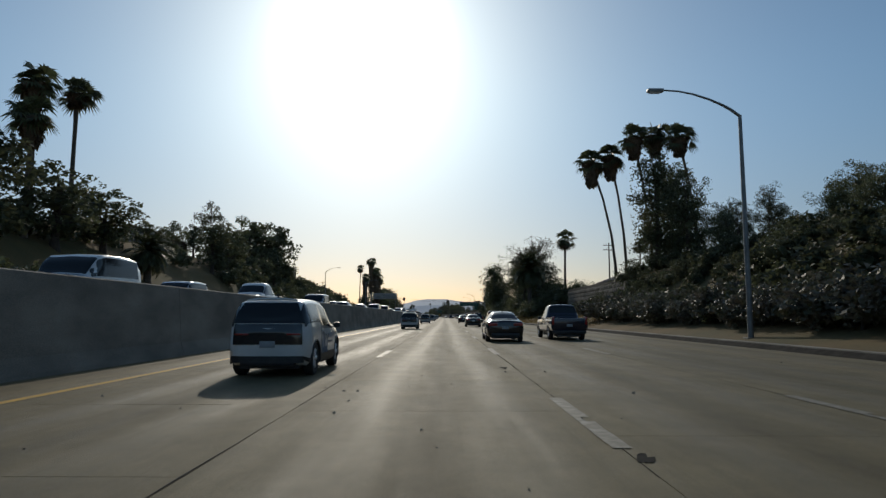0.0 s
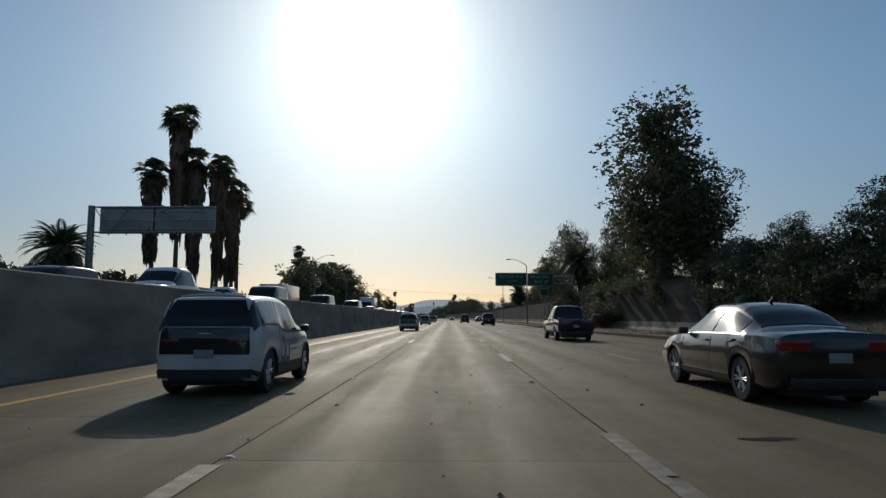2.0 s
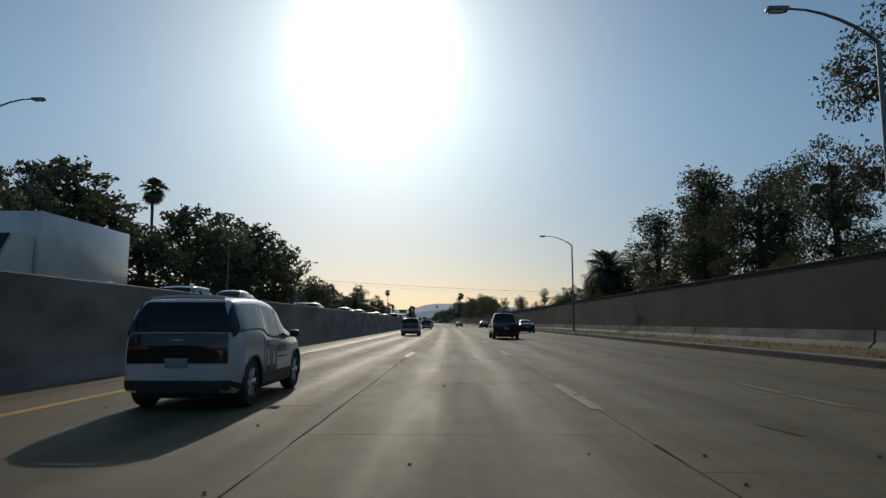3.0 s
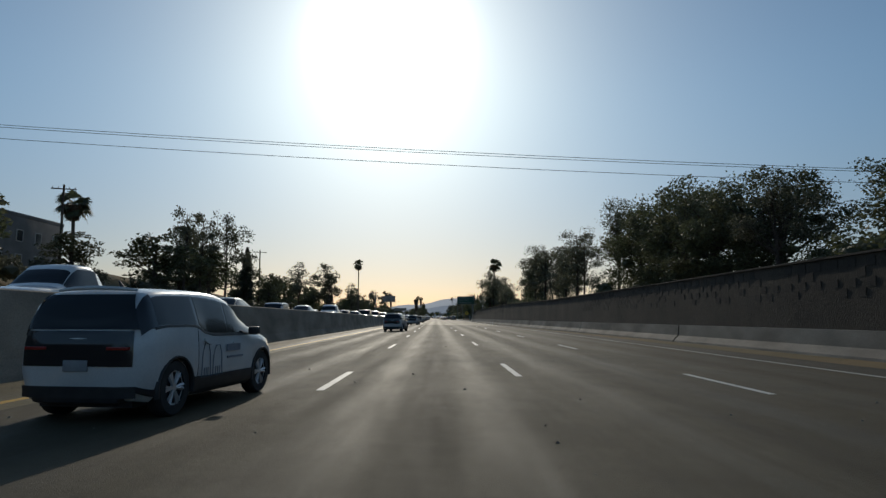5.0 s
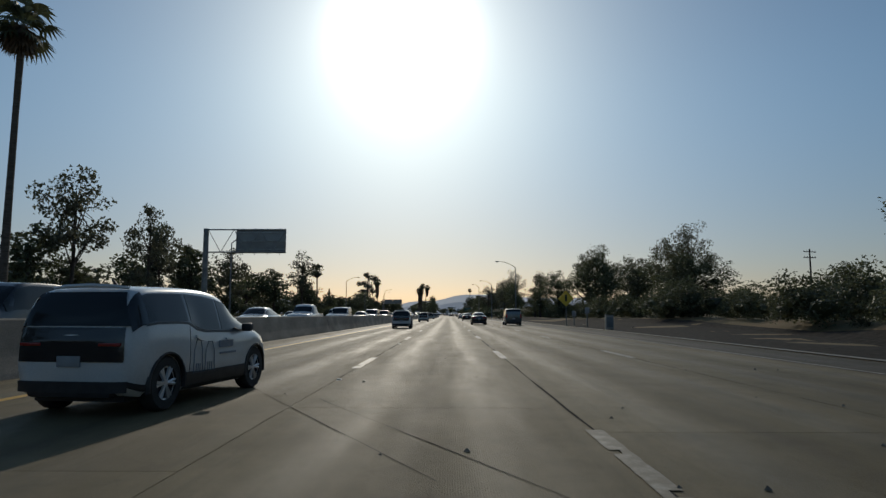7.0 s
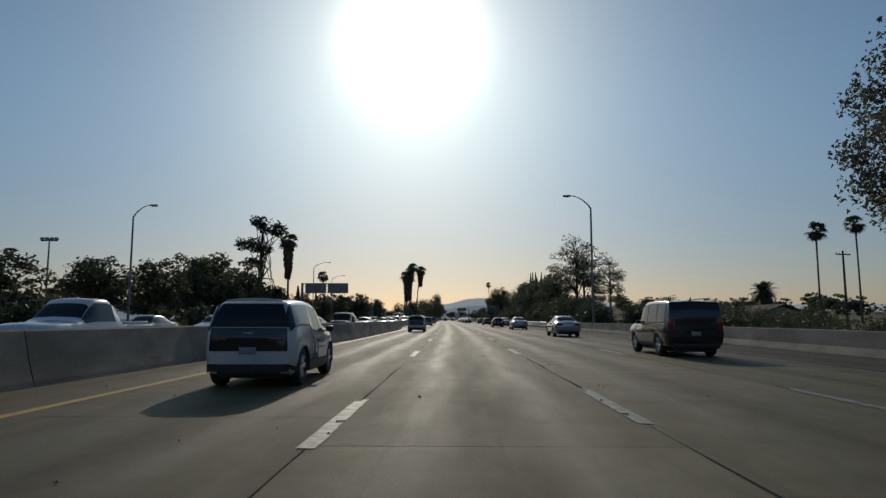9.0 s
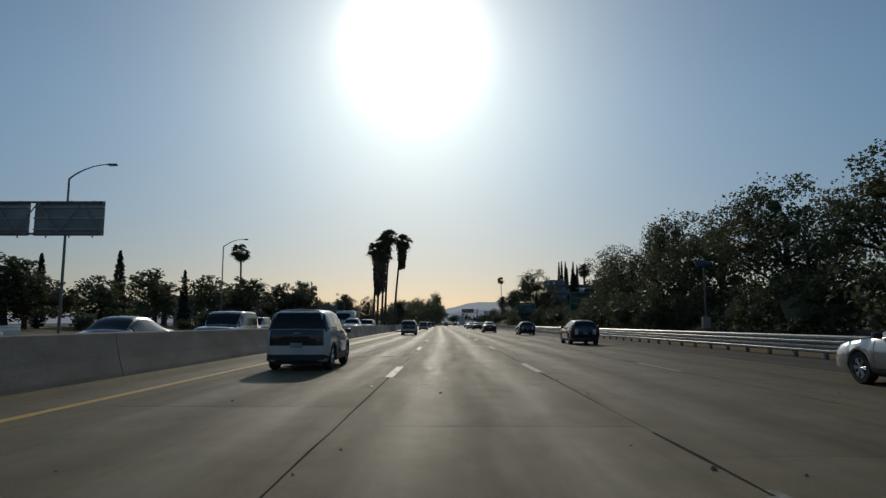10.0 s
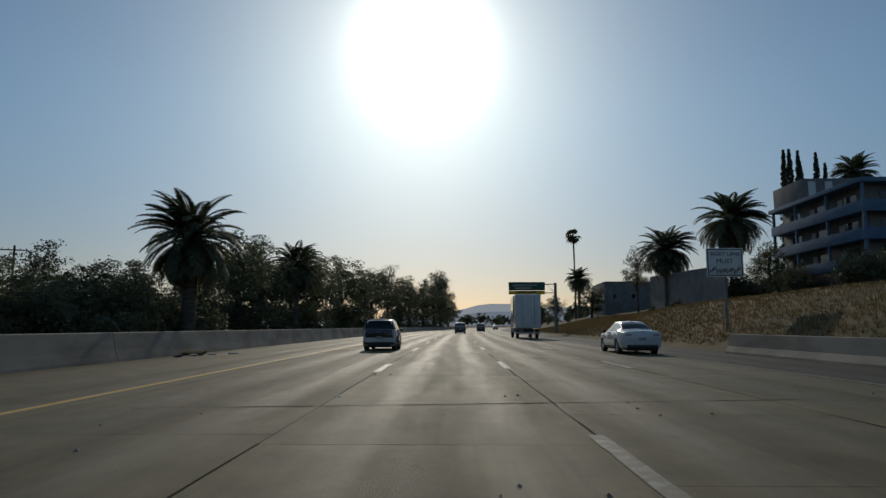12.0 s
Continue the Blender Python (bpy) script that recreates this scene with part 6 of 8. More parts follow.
        part("aerial", bm, TRIM, ob)
        bm = bmesh.new()
        bm_box(bm, -0.6, 0.6, y0 + 0.2, y1 - 0.25, 0.17, 0.5)
        part("underbody", bm, TRIM, ob)
    if bed:
        bm = bmesh.new()
        bm_box(bm, -0.78, 0.78, y0 + 0.1, -1.05, 1.05, 1.1)
        part("bed_floor", bm, TRIM, ob, "dark open load bed")
        bm = bmesh.new()
        bm_box(bm, -0.8, 0.8, y0 - 0.015, y0 + 0.05, 0.62, 1.13, 0.02)
        part("tailgate", bm, paint_, ob)
        for e in (-1, 1):
            bm = bmesh.new()
            bm_box(bm, e * 0.85 - 0.06, e * 0.85 + 0.06, y0 + 0.03, -0.98, 1.02, 1.14, 0.02)
            part("bed_side", bm, paint_, ob)
    if rack:
        for e in (-1, 1):
            bm = bmesh.new()
            bm_tube(bm, [(e * 0.58, -1.7, 1.82), (e * 0.58, -1.6, 1.9), (e * 0.58, -0.1, 1.9), (e * 0.58, 0.0, 1.82)], [0.022] * 4, 6)
            part("roof_rail", bm, TRIM, ob)
    if r not in WHEELS:
        WHEELS[r] = wheel_meshes(r, 0.21)
    tyre, rim, brake = WHEELS[r]
    for y in base:
        w = float(pchip(sh.c[0], sh.c[7], y)) - 0.13
        for e in (-1, 1):
            q = put("wheel", brake if fine else tyre, ob, m=Matrix.Translation((e * w, y, r)))
            if fine:
                put("tyre", tyre, q)
                put("rim", rim, q)
    return ob


def tail_panel(sh, z0, z1, share, proud, nx=16, nz=9, taper=0.0):
    """A curved panel wrapped round a car's tail between two heights, over a share of its width."""
    ys = steps(sh.c[0][0], sh.c[0][0] + 0.62, 0.02)
    halves = {}
    for y in ys:
        side = [sh.point(y, 2 + 0.1 * i, 1) for i in range(51)]
        halves[y] = side

    def half(y, z):
        side = halves[y]
        if z > side[-1].z:
            return -1.0
        for a, b in zip(side, side[1:]):
            if a.z <= z <= b.z and b.z > a.z:
                return a.x + (b.x - a.x) * (z - a.z) / (b.z - a.z)
        return side[0].x

    def tail(x, z):
        last = None
        for y in ys:
            h = half(y, z)
            if h >= abs(x) and h >= 0:
                if last is None or last[1] < 0:
                    return y
                return last[0] + (y - last[0]) * (abs(x) - last[1]) / max(1e-6, h - last[1])
            last = (y, h)
        return ys[-1]

    bm = bmesh.new()
    outer, inner = [], []
    for j in range(nz + 1):
        z = z0 + (z1 - z0) * j / nz
        w = max(half(y, z) for y in ys) * (share - taper * j / nz)
        ro, ri = [], []
        for i in range(nx + 1):
            x = w * math.sin((i / nx - 0.5) * math.pi * 0.98)
            y = tail(x, z)
            out = Vector((0.9 * x, -0.75, 0.25 * (z - 0.7))).normalized()
            ro.append(bm.verts.new(Vector((x, y, z)) + out * proud))
            ri.append(bm.verts.new(Vector((x, y, z)) - out * 0.03))
        outer.append(ro)
        inner.append(ri)
    for a, b in zip(outer, outer[1:]):
        for k in range(nx):
            bm.faces.new((a[k], a[k + 1], b[k + 1], b[k]))
    for rim, deep in ((outer[0], inner[0]), (outer[-1], inner[-1]), ([r[0] for r in outer], [r[0] for r in inner]), ([r[-1] for r in outer], [r[-1] for r in inner])):
        for k in range(len(rim) - 1):
            bm.faces.new((rim[k], rim[k + 1], deep[k + 1], deep[k]))
    return bm


def arch_trim(e, y, z, r0, r1, x):
    """A flat dark lip round a wheel opening."""
    bm = bmesh.new()
    rows = []
    for k in range(15):
        a = radians(-12 + 204 * k / 14)
        c, s = math.cos(a), math.sin(a)
        rows.append([bm.verts.new((e * (x(y + r * c) + q), y + r * c, max(0.2, z + r * s))) for q, r in ((-0.05, r0), (0.008, r0 + 0.01), (0.012, (r0 + r1) / 2), (-0.03, r1))])
    for a, b in zip(rows, rows[1:]):
        for k in range(3):
            bm.faces.new((a[k], a[k + 1], b[k + 1], b[k]))
    return bm


def hatch_back():
    """A tall white electric-looking hatchback: black glass tail, black pillars, stepped window line, line drawing on its doors."""
    base, r = (-1.27, 1.3), 0.35
    ob = car_kind("hatchback_car", "white compact hatchback with black glass tail and door drawing", "car", PAINTS["white"], HATCH, base, r, ((-1.66, -.8), (-.72, .08), (.14, .95)), (.42, 1.15), None, "slim")
    sh = Shell(HATCH, base, r * 1.14)
    part("tailgate", tail_panel(sh, 0.66, 1.07, 0.82, 0.012), GLOSS_BLACK, ob, "glossy black tailgate")
    part("rear_window", tail_panel(sh, 1.085, 1.5, 0.88, 0.014, taper=0.06), GLASS, ob, "large dark rear window")
    part("lower_trim", tail_panel(sh, 0.3, 0.43, 0.86, 0.014, nz=4), TRIM, ob, "matt black lower bumper")
    bm = bmesh.new()
    bm_tube(bm, [(-0.52, -1.68, 1.555), (-0.3, -1.72, 1.575), (0, -1.73, 1.585), (0.3, -1.72, 1.575), (0.52, -1.68, 1.555)], [0.02, 0.03, 0.032, 0.03, 0.02], 6)
    part("roof_spoiler", bm, PAINTS["white"], ob)
    for e in (-1, 1):
        part("window_surround", sh.patch(-1.74, 0.98, 4.08, 4.97, e, 0.004, 40, 4), GLOSS_BLACK, ob, "glossy black window surround")
        part("rear_pillar", sh.patch(-1.9, -1.66, 4.1, 5.25, e, 0.007, 6, 4), GLOSS_BLACK, ob, "glossy black rear pillar")
        part("side_skirt", sh.patch(base[0] + r * 1.2, base[1] - r * 1.2, 1.4, 2.5, e, 0.016, 8, 5), TRIM, ob, "matt black side skirt")
        part("rear_corner_trim", sh.patch(-1.94, base[0] - r * 1.16, 1.9, 2.2, e, 0.012, 6, 4), TRIM, ob, "matt black lower corner")
        for y in base:
            part("wheel_arch", arch_trim(e, y, 0.34, r * 1.06, r * 1.24, lambda q: float(pchip(sh.c[0], sh.c[7], q))), TRIM, ob, "matt black wheel arch lip")
        x = e * 0.858
        art = bmesh.new()
        for y0, z0, w, h in ((-0.7, 0.42, 0.24, 0.46), (-0.4, 0.42, 0.27, 0.42)):
            pts = [(y0, z0), (y0 + 0.02, z0 + h * 0.7), (y0 + w * 0.3, z0 + h), (y0 + w * 0.7, z0 + h), (y0 + w - 0.02, z0 + h * 0.7), (y0 + w, z0)]
            bm_tube(art, [(x, y, z) for y, z in pts], [0.007] * len(pts), 4)
            for q in (0.3, 0.5, 0.7):
                bm_tube(art, [(x, y0 + w * q, z0), (x, y0 + w * q, z0 + 0.13)], [0.006] * 2, 4)
        part("door_drawing", art, INK_GREY, ob, "thin grey outlined shapes")
        for y, z, w, h in ((0.0, 0.74, 0.42, 0.1), (0.02, 0.64, 0.5, 0.03)):
            bm = bmesh.new()
            bm_box(bm, min(x, x + e * 0.006) - 0.004, max(x, x + e * 0.006), y, y + w, z, z + h)
            part("lettering_bar", bm, INK_GREY, ob)
    return ob


def drive_to(ob, s, u, z=0.0, group="", yaw=0.0, first=False):
    m = lie(s, u, z, yaw)
    if first:
        ob.matrix_basis = m
        c = ob
    else:
        c = copy_thing(ob, m)
    if group:
        c["group"] = group
    return c


# our lanes
hatch = hatch_back()
# one car repeated along its lane; near copies turned to fit the camera's view
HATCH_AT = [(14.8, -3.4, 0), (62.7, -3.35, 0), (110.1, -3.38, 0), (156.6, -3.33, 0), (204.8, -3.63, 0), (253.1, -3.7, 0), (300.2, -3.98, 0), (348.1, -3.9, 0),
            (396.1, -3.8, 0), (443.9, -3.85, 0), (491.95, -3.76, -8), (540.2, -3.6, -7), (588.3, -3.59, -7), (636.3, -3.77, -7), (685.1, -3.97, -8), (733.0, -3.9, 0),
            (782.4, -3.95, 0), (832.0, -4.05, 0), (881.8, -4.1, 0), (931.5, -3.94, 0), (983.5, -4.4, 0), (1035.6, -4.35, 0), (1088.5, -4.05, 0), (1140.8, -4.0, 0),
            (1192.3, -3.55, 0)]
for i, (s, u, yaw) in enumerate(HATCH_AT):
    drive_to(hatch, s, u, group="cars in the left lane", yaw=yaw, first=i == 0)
sedan_kw = dict(rows=SEDAN)
suv_kw = dict(rows=UTILITY, base=(-1.35, 1.42), r=0.385, panes=((-2.05, -1.25), (-1.18, -.3), (-.22, .8)), screen=(.42, .95), rear=(-2.3, -2.19), lamps="tall")
pick_kw = dict(rows=PICKUP, base=(-1.75, 1.85), r=0.39, panes=((-.62, .1), (.18, 1.05)), screen=(.62, 1.2), rear=(-.92, -.72), lamps="tall", bed=True)
black_sedan = car_kind("sedan_car", "black four-door sedan with alloy wheels", "car", PAINTS["black"], **sedan_kw)
drive_to(black_sedan, 204.0, 5.35, first=True)
pickup = car_kind("pickup_truck", "dark pickup truck with an open load bed", "truck", PAINTS["navy"], **pick_kw)
drive_to(pickup, 228.8, 6.65, first=True)
drive_to(pickup, 337, 3.6)
suv = car_kind("suv_car", "black boxy four-wheel-drive with roof rails", "car", PAINTS["black"], rack=True, **suv_kw)
drive_to(suv, 891.4, 7.3, first=True)
silver = car_kind("sedan_car", "silver sedan with clear red tail lamps", "car", PAINTS["silver"], **sedan_kw)
drive_to(silver, 944.2, 7.4, first=True)
mini = car_kind("compact_car", "small dark two-door car with white stripes", "car", PAINTS["navy"], COMPACT, (-1.2, 1.27), 0.31, ((-1.5, -.75), (-.68, .6)), (.3, .78), (-1.86, -1.45), "tall")
for x in (-0.62, 0.42):
    bm = bmesh.new()
    bm_box(bm, x, x + 0.2, -1.945, -1.85, 0.6, 0.9, 0.01)
    part("white_stripe", bm, PAINTS["white"], mini)
drive_to(mini, 1034.4, 8.3, first=True)
dark_sedan = car_kind("sedan_car", "charcoal sedan with dark red tail lamps", "car", PAINTS["charcoal"], **sedan_kw)
drive_to(dark_sedan, 1133.7, 7.8, first=True)
white_sedan = car_kind("sedan_car", "white sedan with a sloping rear window", "car", PAINTS["white"], lamps="slim", **sedan_kw)
drive_to(white_sedan, 1188.5, 8.5, first=True)
grey_suv = car_kind("suv_car", "grey family van with a tall tailgate", "car", PAINTS["grey"], **suv_kw)
drive_to(grey_suv, 748, 7.4, first=True)
for ob, s, u in ((dark_sedan, 627 + 125, 3.8), (dark_sedan, 362, 8.2), (silver, 914.8, 7.45), (silver, 1151, 7.2), (mini, 964, 6.5), (silver, 976.8, 8.8), (mini, 1004, 7.6), (black_sedan, 32.7, 3.0), (pickup, 35.5, 6.5), (black_sedan, 115.7, 3.3), (pickup, 126, 6.4), (black_sedan, 159.5, 4.12), (pickup, 175, 6.5), (black_sedan, 75.3, 3.3), (pickup, 79.5, 6.1), (pickup, 290, 5.9), (dark_sedan, 1052, 5.7), (black_sedan, 1099, 6.9), (white_sedan, 1108, 6.1),
                 (grey_suv, 1300, 3.8), (silver, 1340, 3.7), (dark_sedan, 1385, 7.4), (white_sedan, 1420, 0.1), (grey_suv, 1268, 0.1),
                 (dark_sedan, 420, 7.3), (silver, 455, 3.7), (black_sedan, 800, 3.8), (silver, 845, 3.7), (grey_suv, 828, 7.4)):
    drive_to(ob, s, u, group="traffic ahead")

# the jam on the opposite lanes, facing us
JAM = [car_kind("sedan_car", lab, "car", PAINTS[c], fine=False, **sedan_kw) for c, lab in (("silver", "silver sedan waiting in the traffic jam"), ("white", "white sedan waiting in the traffic jam"),
                                                                                         ("grey", "dark grey sedan waiting in the traffic jam"), ("beige", "beige sedan waiting in the traffic jam"))]
JAM += [car_kind("suv_car", lab, "car", PAINTS[c], fine=False, **suv_kw) for c, lab in (("white", "white sport utility car in the traffic jam"), ("silver", "silver sport utility car in the traffic jam"),
                                                                                        ("black", "black sport utility car in the traffic jam"))]
JAM += [car_kind("pickup_truck", "white pickup truck in the traffic jam", "truck", PAINTS["white"], fine=False, **pick_kw)]
rng = np.random.default_rng(31)
used = set()
for lane, (u, gap, start, stop) in enumerate(((-11.3, 14.5, 20, 1060), (-15.0, 19, 14, 1080), (-18.7, 42, 30, 1090))):
    s = start
    while s < stop:
        k = int(rng.integers(len(JAM)))
        if lane < 3 or rng.random() < 0.6:
            if not (250 < s < 272 and lane == 2) and not (1048 < s < 1070 and lane == 1) and not (302 < s < 322 and lane == 1) and not (876 < s < 901 and lane == 0):
                v = min(0.0, wall_u(s) + 8.0) * 0.5
                drive_to(JAM[k], s, u + v + rng.uniform(-0.2, 0.2), far_side_z(s), "cars in the jam", 180, first=k not in used)
                used.add(k)
        s += gap * rng.uniform(0.75, 1.5)


drive_to(JAM[7], 888.5, -12.4, far_side_z(888.5), "cars in the jam", 180)


def box_truck(s, u, z, yaw, label, long=8.0, high=3.9):
    ob = thing("box_truck", label, "truck", lie(s, u, z, yaw))
    bm = bmesh.new()
    bm_box(bm, -1.25, 1.25, -long / 2, long / 2 - 2.2, 1.05, high, 0.05)
    part("cargo_box", bm, PAINTS["white"], ob, "white ribbed cargo box")
    for x in (-0.62, 0.62):
        bm = bmesh.new()
        bm_box(bm, x - 0.58, x + 0.58, -long / 2 - 0.03, -long / 2 + 0.02, 1.15, high - 0.12, 0.01)
        part("rear_door", bm, SIGN_WHITE, ob)
    for x in (-0.62, 0.62):
        bm = bmesh.new()
        bm_tube(bm, [(x, -long / 2 - 0.05, 1.2), (x, -long / 2 - 0.05, high - 0.2)], [0.025, 0.025], 6)
        part("lock_bar", bm, STEEL, ob)
    bm = bmesh.new()
    bm_poly(bm, [(long / 2 - 2.1, 0.6), (long / 2 - 2.1, 2.7), (long / 2 - 1.2, 2.75), (long / 2 - 0.55, 1.75), (long / 2, 1.6), (long / 2 + 0.05, 0.6)], -1.1, 1.1)
    part("cab", bm, PAINTS["white"], ob)
    bm = bmesh.new()
    bm_poly(bm, [(long / 2 - 1.1, 2.68), (long / 2 - 0.5, 1.82), (long / 2 - 0.47, 1.84), (long / 2 - 1.07, 2.7)], -0.98, 0.98)
    part("windscreen", bm, GLASS, ob)
    bm = bmesh.new()
    bm_box(bm, -0.5, 0.5, -long / 2 + 0.3, long / 2 - 0.3, 0.6, 1.02)
    part("chassis", bm, TRIM, ob)
    bm = bmesh.new()
    bm_box(bm, -1.2, 1.2, -long / 2 - 0.08, -long / 2 + 0.05, 0.5, 0.66, 0.02)
    part("bumper_bar", bm, STEEL, ob)
    for e in (-1, 1):
        bm = bmesh.new()
        bm_box(bm, e * 1.0 - 0.12, e * 1.0 + 0.12, -long / 2 - 0.05, -long / 2, 0.8, 0.95, 0.01)
        part("tail_lamp", bm, TAIL, ob)
    if 0.48 not in WHEELS:
        WHEELS[0.48] = wheel_meshes(0.48, 0.28)
    tyre, rim, brake = WHEELS[0.48]
    for y in (-long / 2 + 1.6, long / 2 - 1.0):
        for e in (-1, 1):
            w = put("wheel", brake, ob, m=Matrix.Translation((e * 0.98, y, 0.48)))
            put("tyre", tyre, w)
            put("rim", rim, w)
    return ob


box_truck(1226, 7.4, 0, 0, "white box truck with double rear doors", 9.0, 4.4)
box_truck(1060, -15.0, far_side_z(1060), 180, "white delivery truck in the traffic jam", 7.0, 3.1)
box_truck(312, -15.2, far_side_z(312), 180, "white box truck in the traffic jam", 8.0, 3.6)
box_truck(262, -18.7, far_side_z(262), 180, "white long delivery truck in the jam", 9.5, 3.4)

# ---- lamps, signs, poles ----
def street_lamp(s, u, top=11.0, side=-1, arm=4.6, base=None):
    """A tapered steel pole with a curved arm over the road and a flat lamp head. side: -1 reaches left."""
    z0 = (height(s, u) if base is None else base) - 0.05
    ob = thing("street_lamp", "grey steel street lamp with a long curved arm", "street lamp", lie(s, u, z0), "street lamps")
    h = top - z0
    bm = bmesh.new()
    bm_tube(bm, [(0, 0, 0), (0, 0, h * 0.5), (0, 0, h - 1.2)], [0.13, 0.105, 0.08], 10)
    part("pole", bm, POLE_GREY, ob, smooth=60)
    bm = bmesh.new()
    bm_tube(bm, [(side * arm * f, 0, h - 1.25 + 1.25 * math.sin(f * math.pi / 2) ** 0.8) for f in (0, 0.12, 0.25, 0.4, 0.6, 0.8, 1.0)], [0.075, 0.07, 0.062, 0.055, 0.048, 0.042, 0.04], 8)
    part("arm", bm, POLE_GREY, ob, smooth=60)
    bm = bmesh.new()
    bm_box(bm, min(side * arm, side * (arm + 0.75)), max(side * arm, side * (arm + 0.75)), -0.15, 0.15, h - 0.1, h + 0.06, 0.05)
    head = part("lamp_head", bm, POLE_GREY, ob)
    bm = bmesh.new()
    bm_box(bm, min(side * (arm + 0.15), side * (arm + 0.65)), max(side * (arm + 0.15), side * (arm + 0.65)), -0.11, 0.11, h - 0.14, h - 0.095, 0.015)
    part("lens", bm, LAMP_LENS, head)
    bm = bmesh.new()
    bm_box(bm, -0.25, 0.25, -0.25, 0.25, -0.3, 0.06, 0.03)
    part("footing", bm, BARRIER, ob)
    return ob


for s, u, top, arm in ((28.6, 13.8, 11.7, 3.5), (310.5, 14.4, 12.0, 3.0), (371, 15.6, 12.3, 3.4), (868, 13.4, 11.4, 3.0), (929, 12.9, 13.1, 1.9), (800, 13.4, 11.6, 3.2)):
    street_lamp(s, u, top, arm=arm)
for s, u, top in ((169, -32.0, 14.2), (222, -27.8, 13.9), (325, -28, 14.2), (368, -27.9, 12.4), (405, -27.9, 12), (760, -29, 12), (860, -29.5, 12), (932, -33, 12.8), (1017, -32, 14.5), (1067, -36, 14.8)):
    street_lamp(s, u, top, 1, 1.7 if 900 < s < 940 else 3.2)


def words(text, size, x, z, y, material, parent, name="lettering", align="LEFT"):
    cu = bpy.data.curves.new(name, "FONT")
    cu.body, cu.size, cu.align_x, cu.extrude = text, size, align, 0.006
    cu.resolution_u = 3
    cu.materials.append(material)
    return put(name, cu, parent, m=Matrix.Translation((x, y, z)) @ Matrix.Rotation(math.pi / 2, 4, "X"))


def panel(parent, x0, x1, z0, z1, material, y=0.0, border=LETTER, name="sign_panel"):
    """A flat sign panel facing back along the road, with its white border and stiffening ribs behind."""
    bm = bmesh.new()
    bm_box(bm, x0, x1, y, y + 0.05, z0, z1, 0.01)
    p = part(name, bm, material, parent)
    if border:
        t = 0.05
        for a, b, c, d in ((x0 + 0.06, x1 - 0.06, z0 + 0.06, z0 + 0.06 + t), (x0 + 0.06, x1 - 0.06, z1 - 0.06 - t, z1 - 0.06), (x0 + 0.06, x0 + 0.06 + t, z0 + 0.11, z1 - 0.11), (x1 - 0.06 - t, x1 - 0.06, z0 + 0.11, z1 - 0.11)):
            bm = bmesh.new()
            bm_box(bm, a, b, y - 0.006, y + 0.01, c, d)
            part("border", bm, border, p)
    n = max(2, int((x1 - x0) / 1.2))
    for i in range(n):
        x = x0 + (i + 0.5) * (x1 - x0) / n
        bm = bmesh.new()
        bm_box(bm, x - 0.03, x + 0.03, y + 0.051, y + 0.13, z0 - 0.12, z1 + 0.05)
        part("rib", bm, STEEL, p)
    return p


def mast(parent, x, z0, z1, r=0.2, y=0.5):
    bm = bmesh.new()
    bm_tube(bm, [(x, y, z0), (x, y, z1)], [r, r * 0.85], 12)
    return part("post", bm, POLE_GREY, parent, smooth=60)


def truss(parent, x0, x1, z0, z1, y=0.45):
    """Two chords with slanting struts between."""
    for z in (z0, z1):
        bm = bmesh.new()
        bm_tube(bm, [(x0, y, z), (x1, y, z)], [0.07, 0.07], 8)
        part("chord", bm, STEEL, parent)
    n = max(2, int(abs(x1 - x0) / 1.3))
    for i in range(n):
        a, b = x0 + (x1 - x0) * i / n, x0 + (x1 - x0) * (i + 1) / n
        bm = bmesh.new()
        bm_tube(bm, [(a, y, z0 if i % 2 else z1), (b, y, z1 if i % 2 else z0)], [0.035, 0.035], 6)
        part("strut", bm, STEEL, parent)


# exit signs over the outer lane
sign = thing("overhead_sign", "green overhead exit sign with two panels on a truss", "road sign", lie(284.5, 0, 0))
panel(sign, 6.7, 11.25, 5.75, 7.65, SIGN_GREEN)
panel(sign, 11.33, 15.1, 5.7, 7.6, SIGN_GREEN)
words("Vermont Ave", 0.62, 7.2, 6.95, -0.012, LETTER, sign)
words("1/2 MILE", 0.45, 8.3, 6.3, -0.012, LETTER, sign)
words("Silver Lake", 0.62, 11.7, 6.9, -0.012, LETTER, sign)
words("Blvd", 0.62, 12.3, 6.15, -0.012, LETTER, sign)
bm = bmesh.new()
bm_poly(bm, [(-0.0, 0.0), (0.28, 0.28), (0.18, 0.38), (0.5, 0.44), (0.44, 0.12), (0.36, 0.2), (0.08, -0.08)], -0.012, 0.004)
arrow = part("arrow", bm, LETTER, sign)
arrow.matrix_basis = Matrix(((0, 1, 0, 13.75), (1, 0, 0, 0), (0, 0, 1, 6.15), (0, 0, 0, 1)))
truss(sign, 6.9, 18.0, 6.1, 7.2)
mast(sign, 18.0, 0.2, 7.4, 0.24, 0.45)

sign = thing("overhead_sign", "green overhead distance sign on one thick post", "road sign", lie(674, 0, 0))
panel(sign, 6.5, 11.7, 5.15, 7.55, SIGN_GREEN)
for i, (a, b) in enumerate((("Vermont Ave", "1/2"), ("Melrose Ave", "1"), ("Normandie Ave", "1"))):
    words(a, 0.55, 6.95, 6.92 - 0.72 * i, -0.012, LETTER, sign)
    words(b, 0.45, 10.9, 6.92 - 0.72 * i, -0.012, LETTER, sign)
truss(sign, 6.7, 11.4, 5.7, 7.0)
mast(sign, 11.2, -0.1, 7.2, 0.3, 0.45)

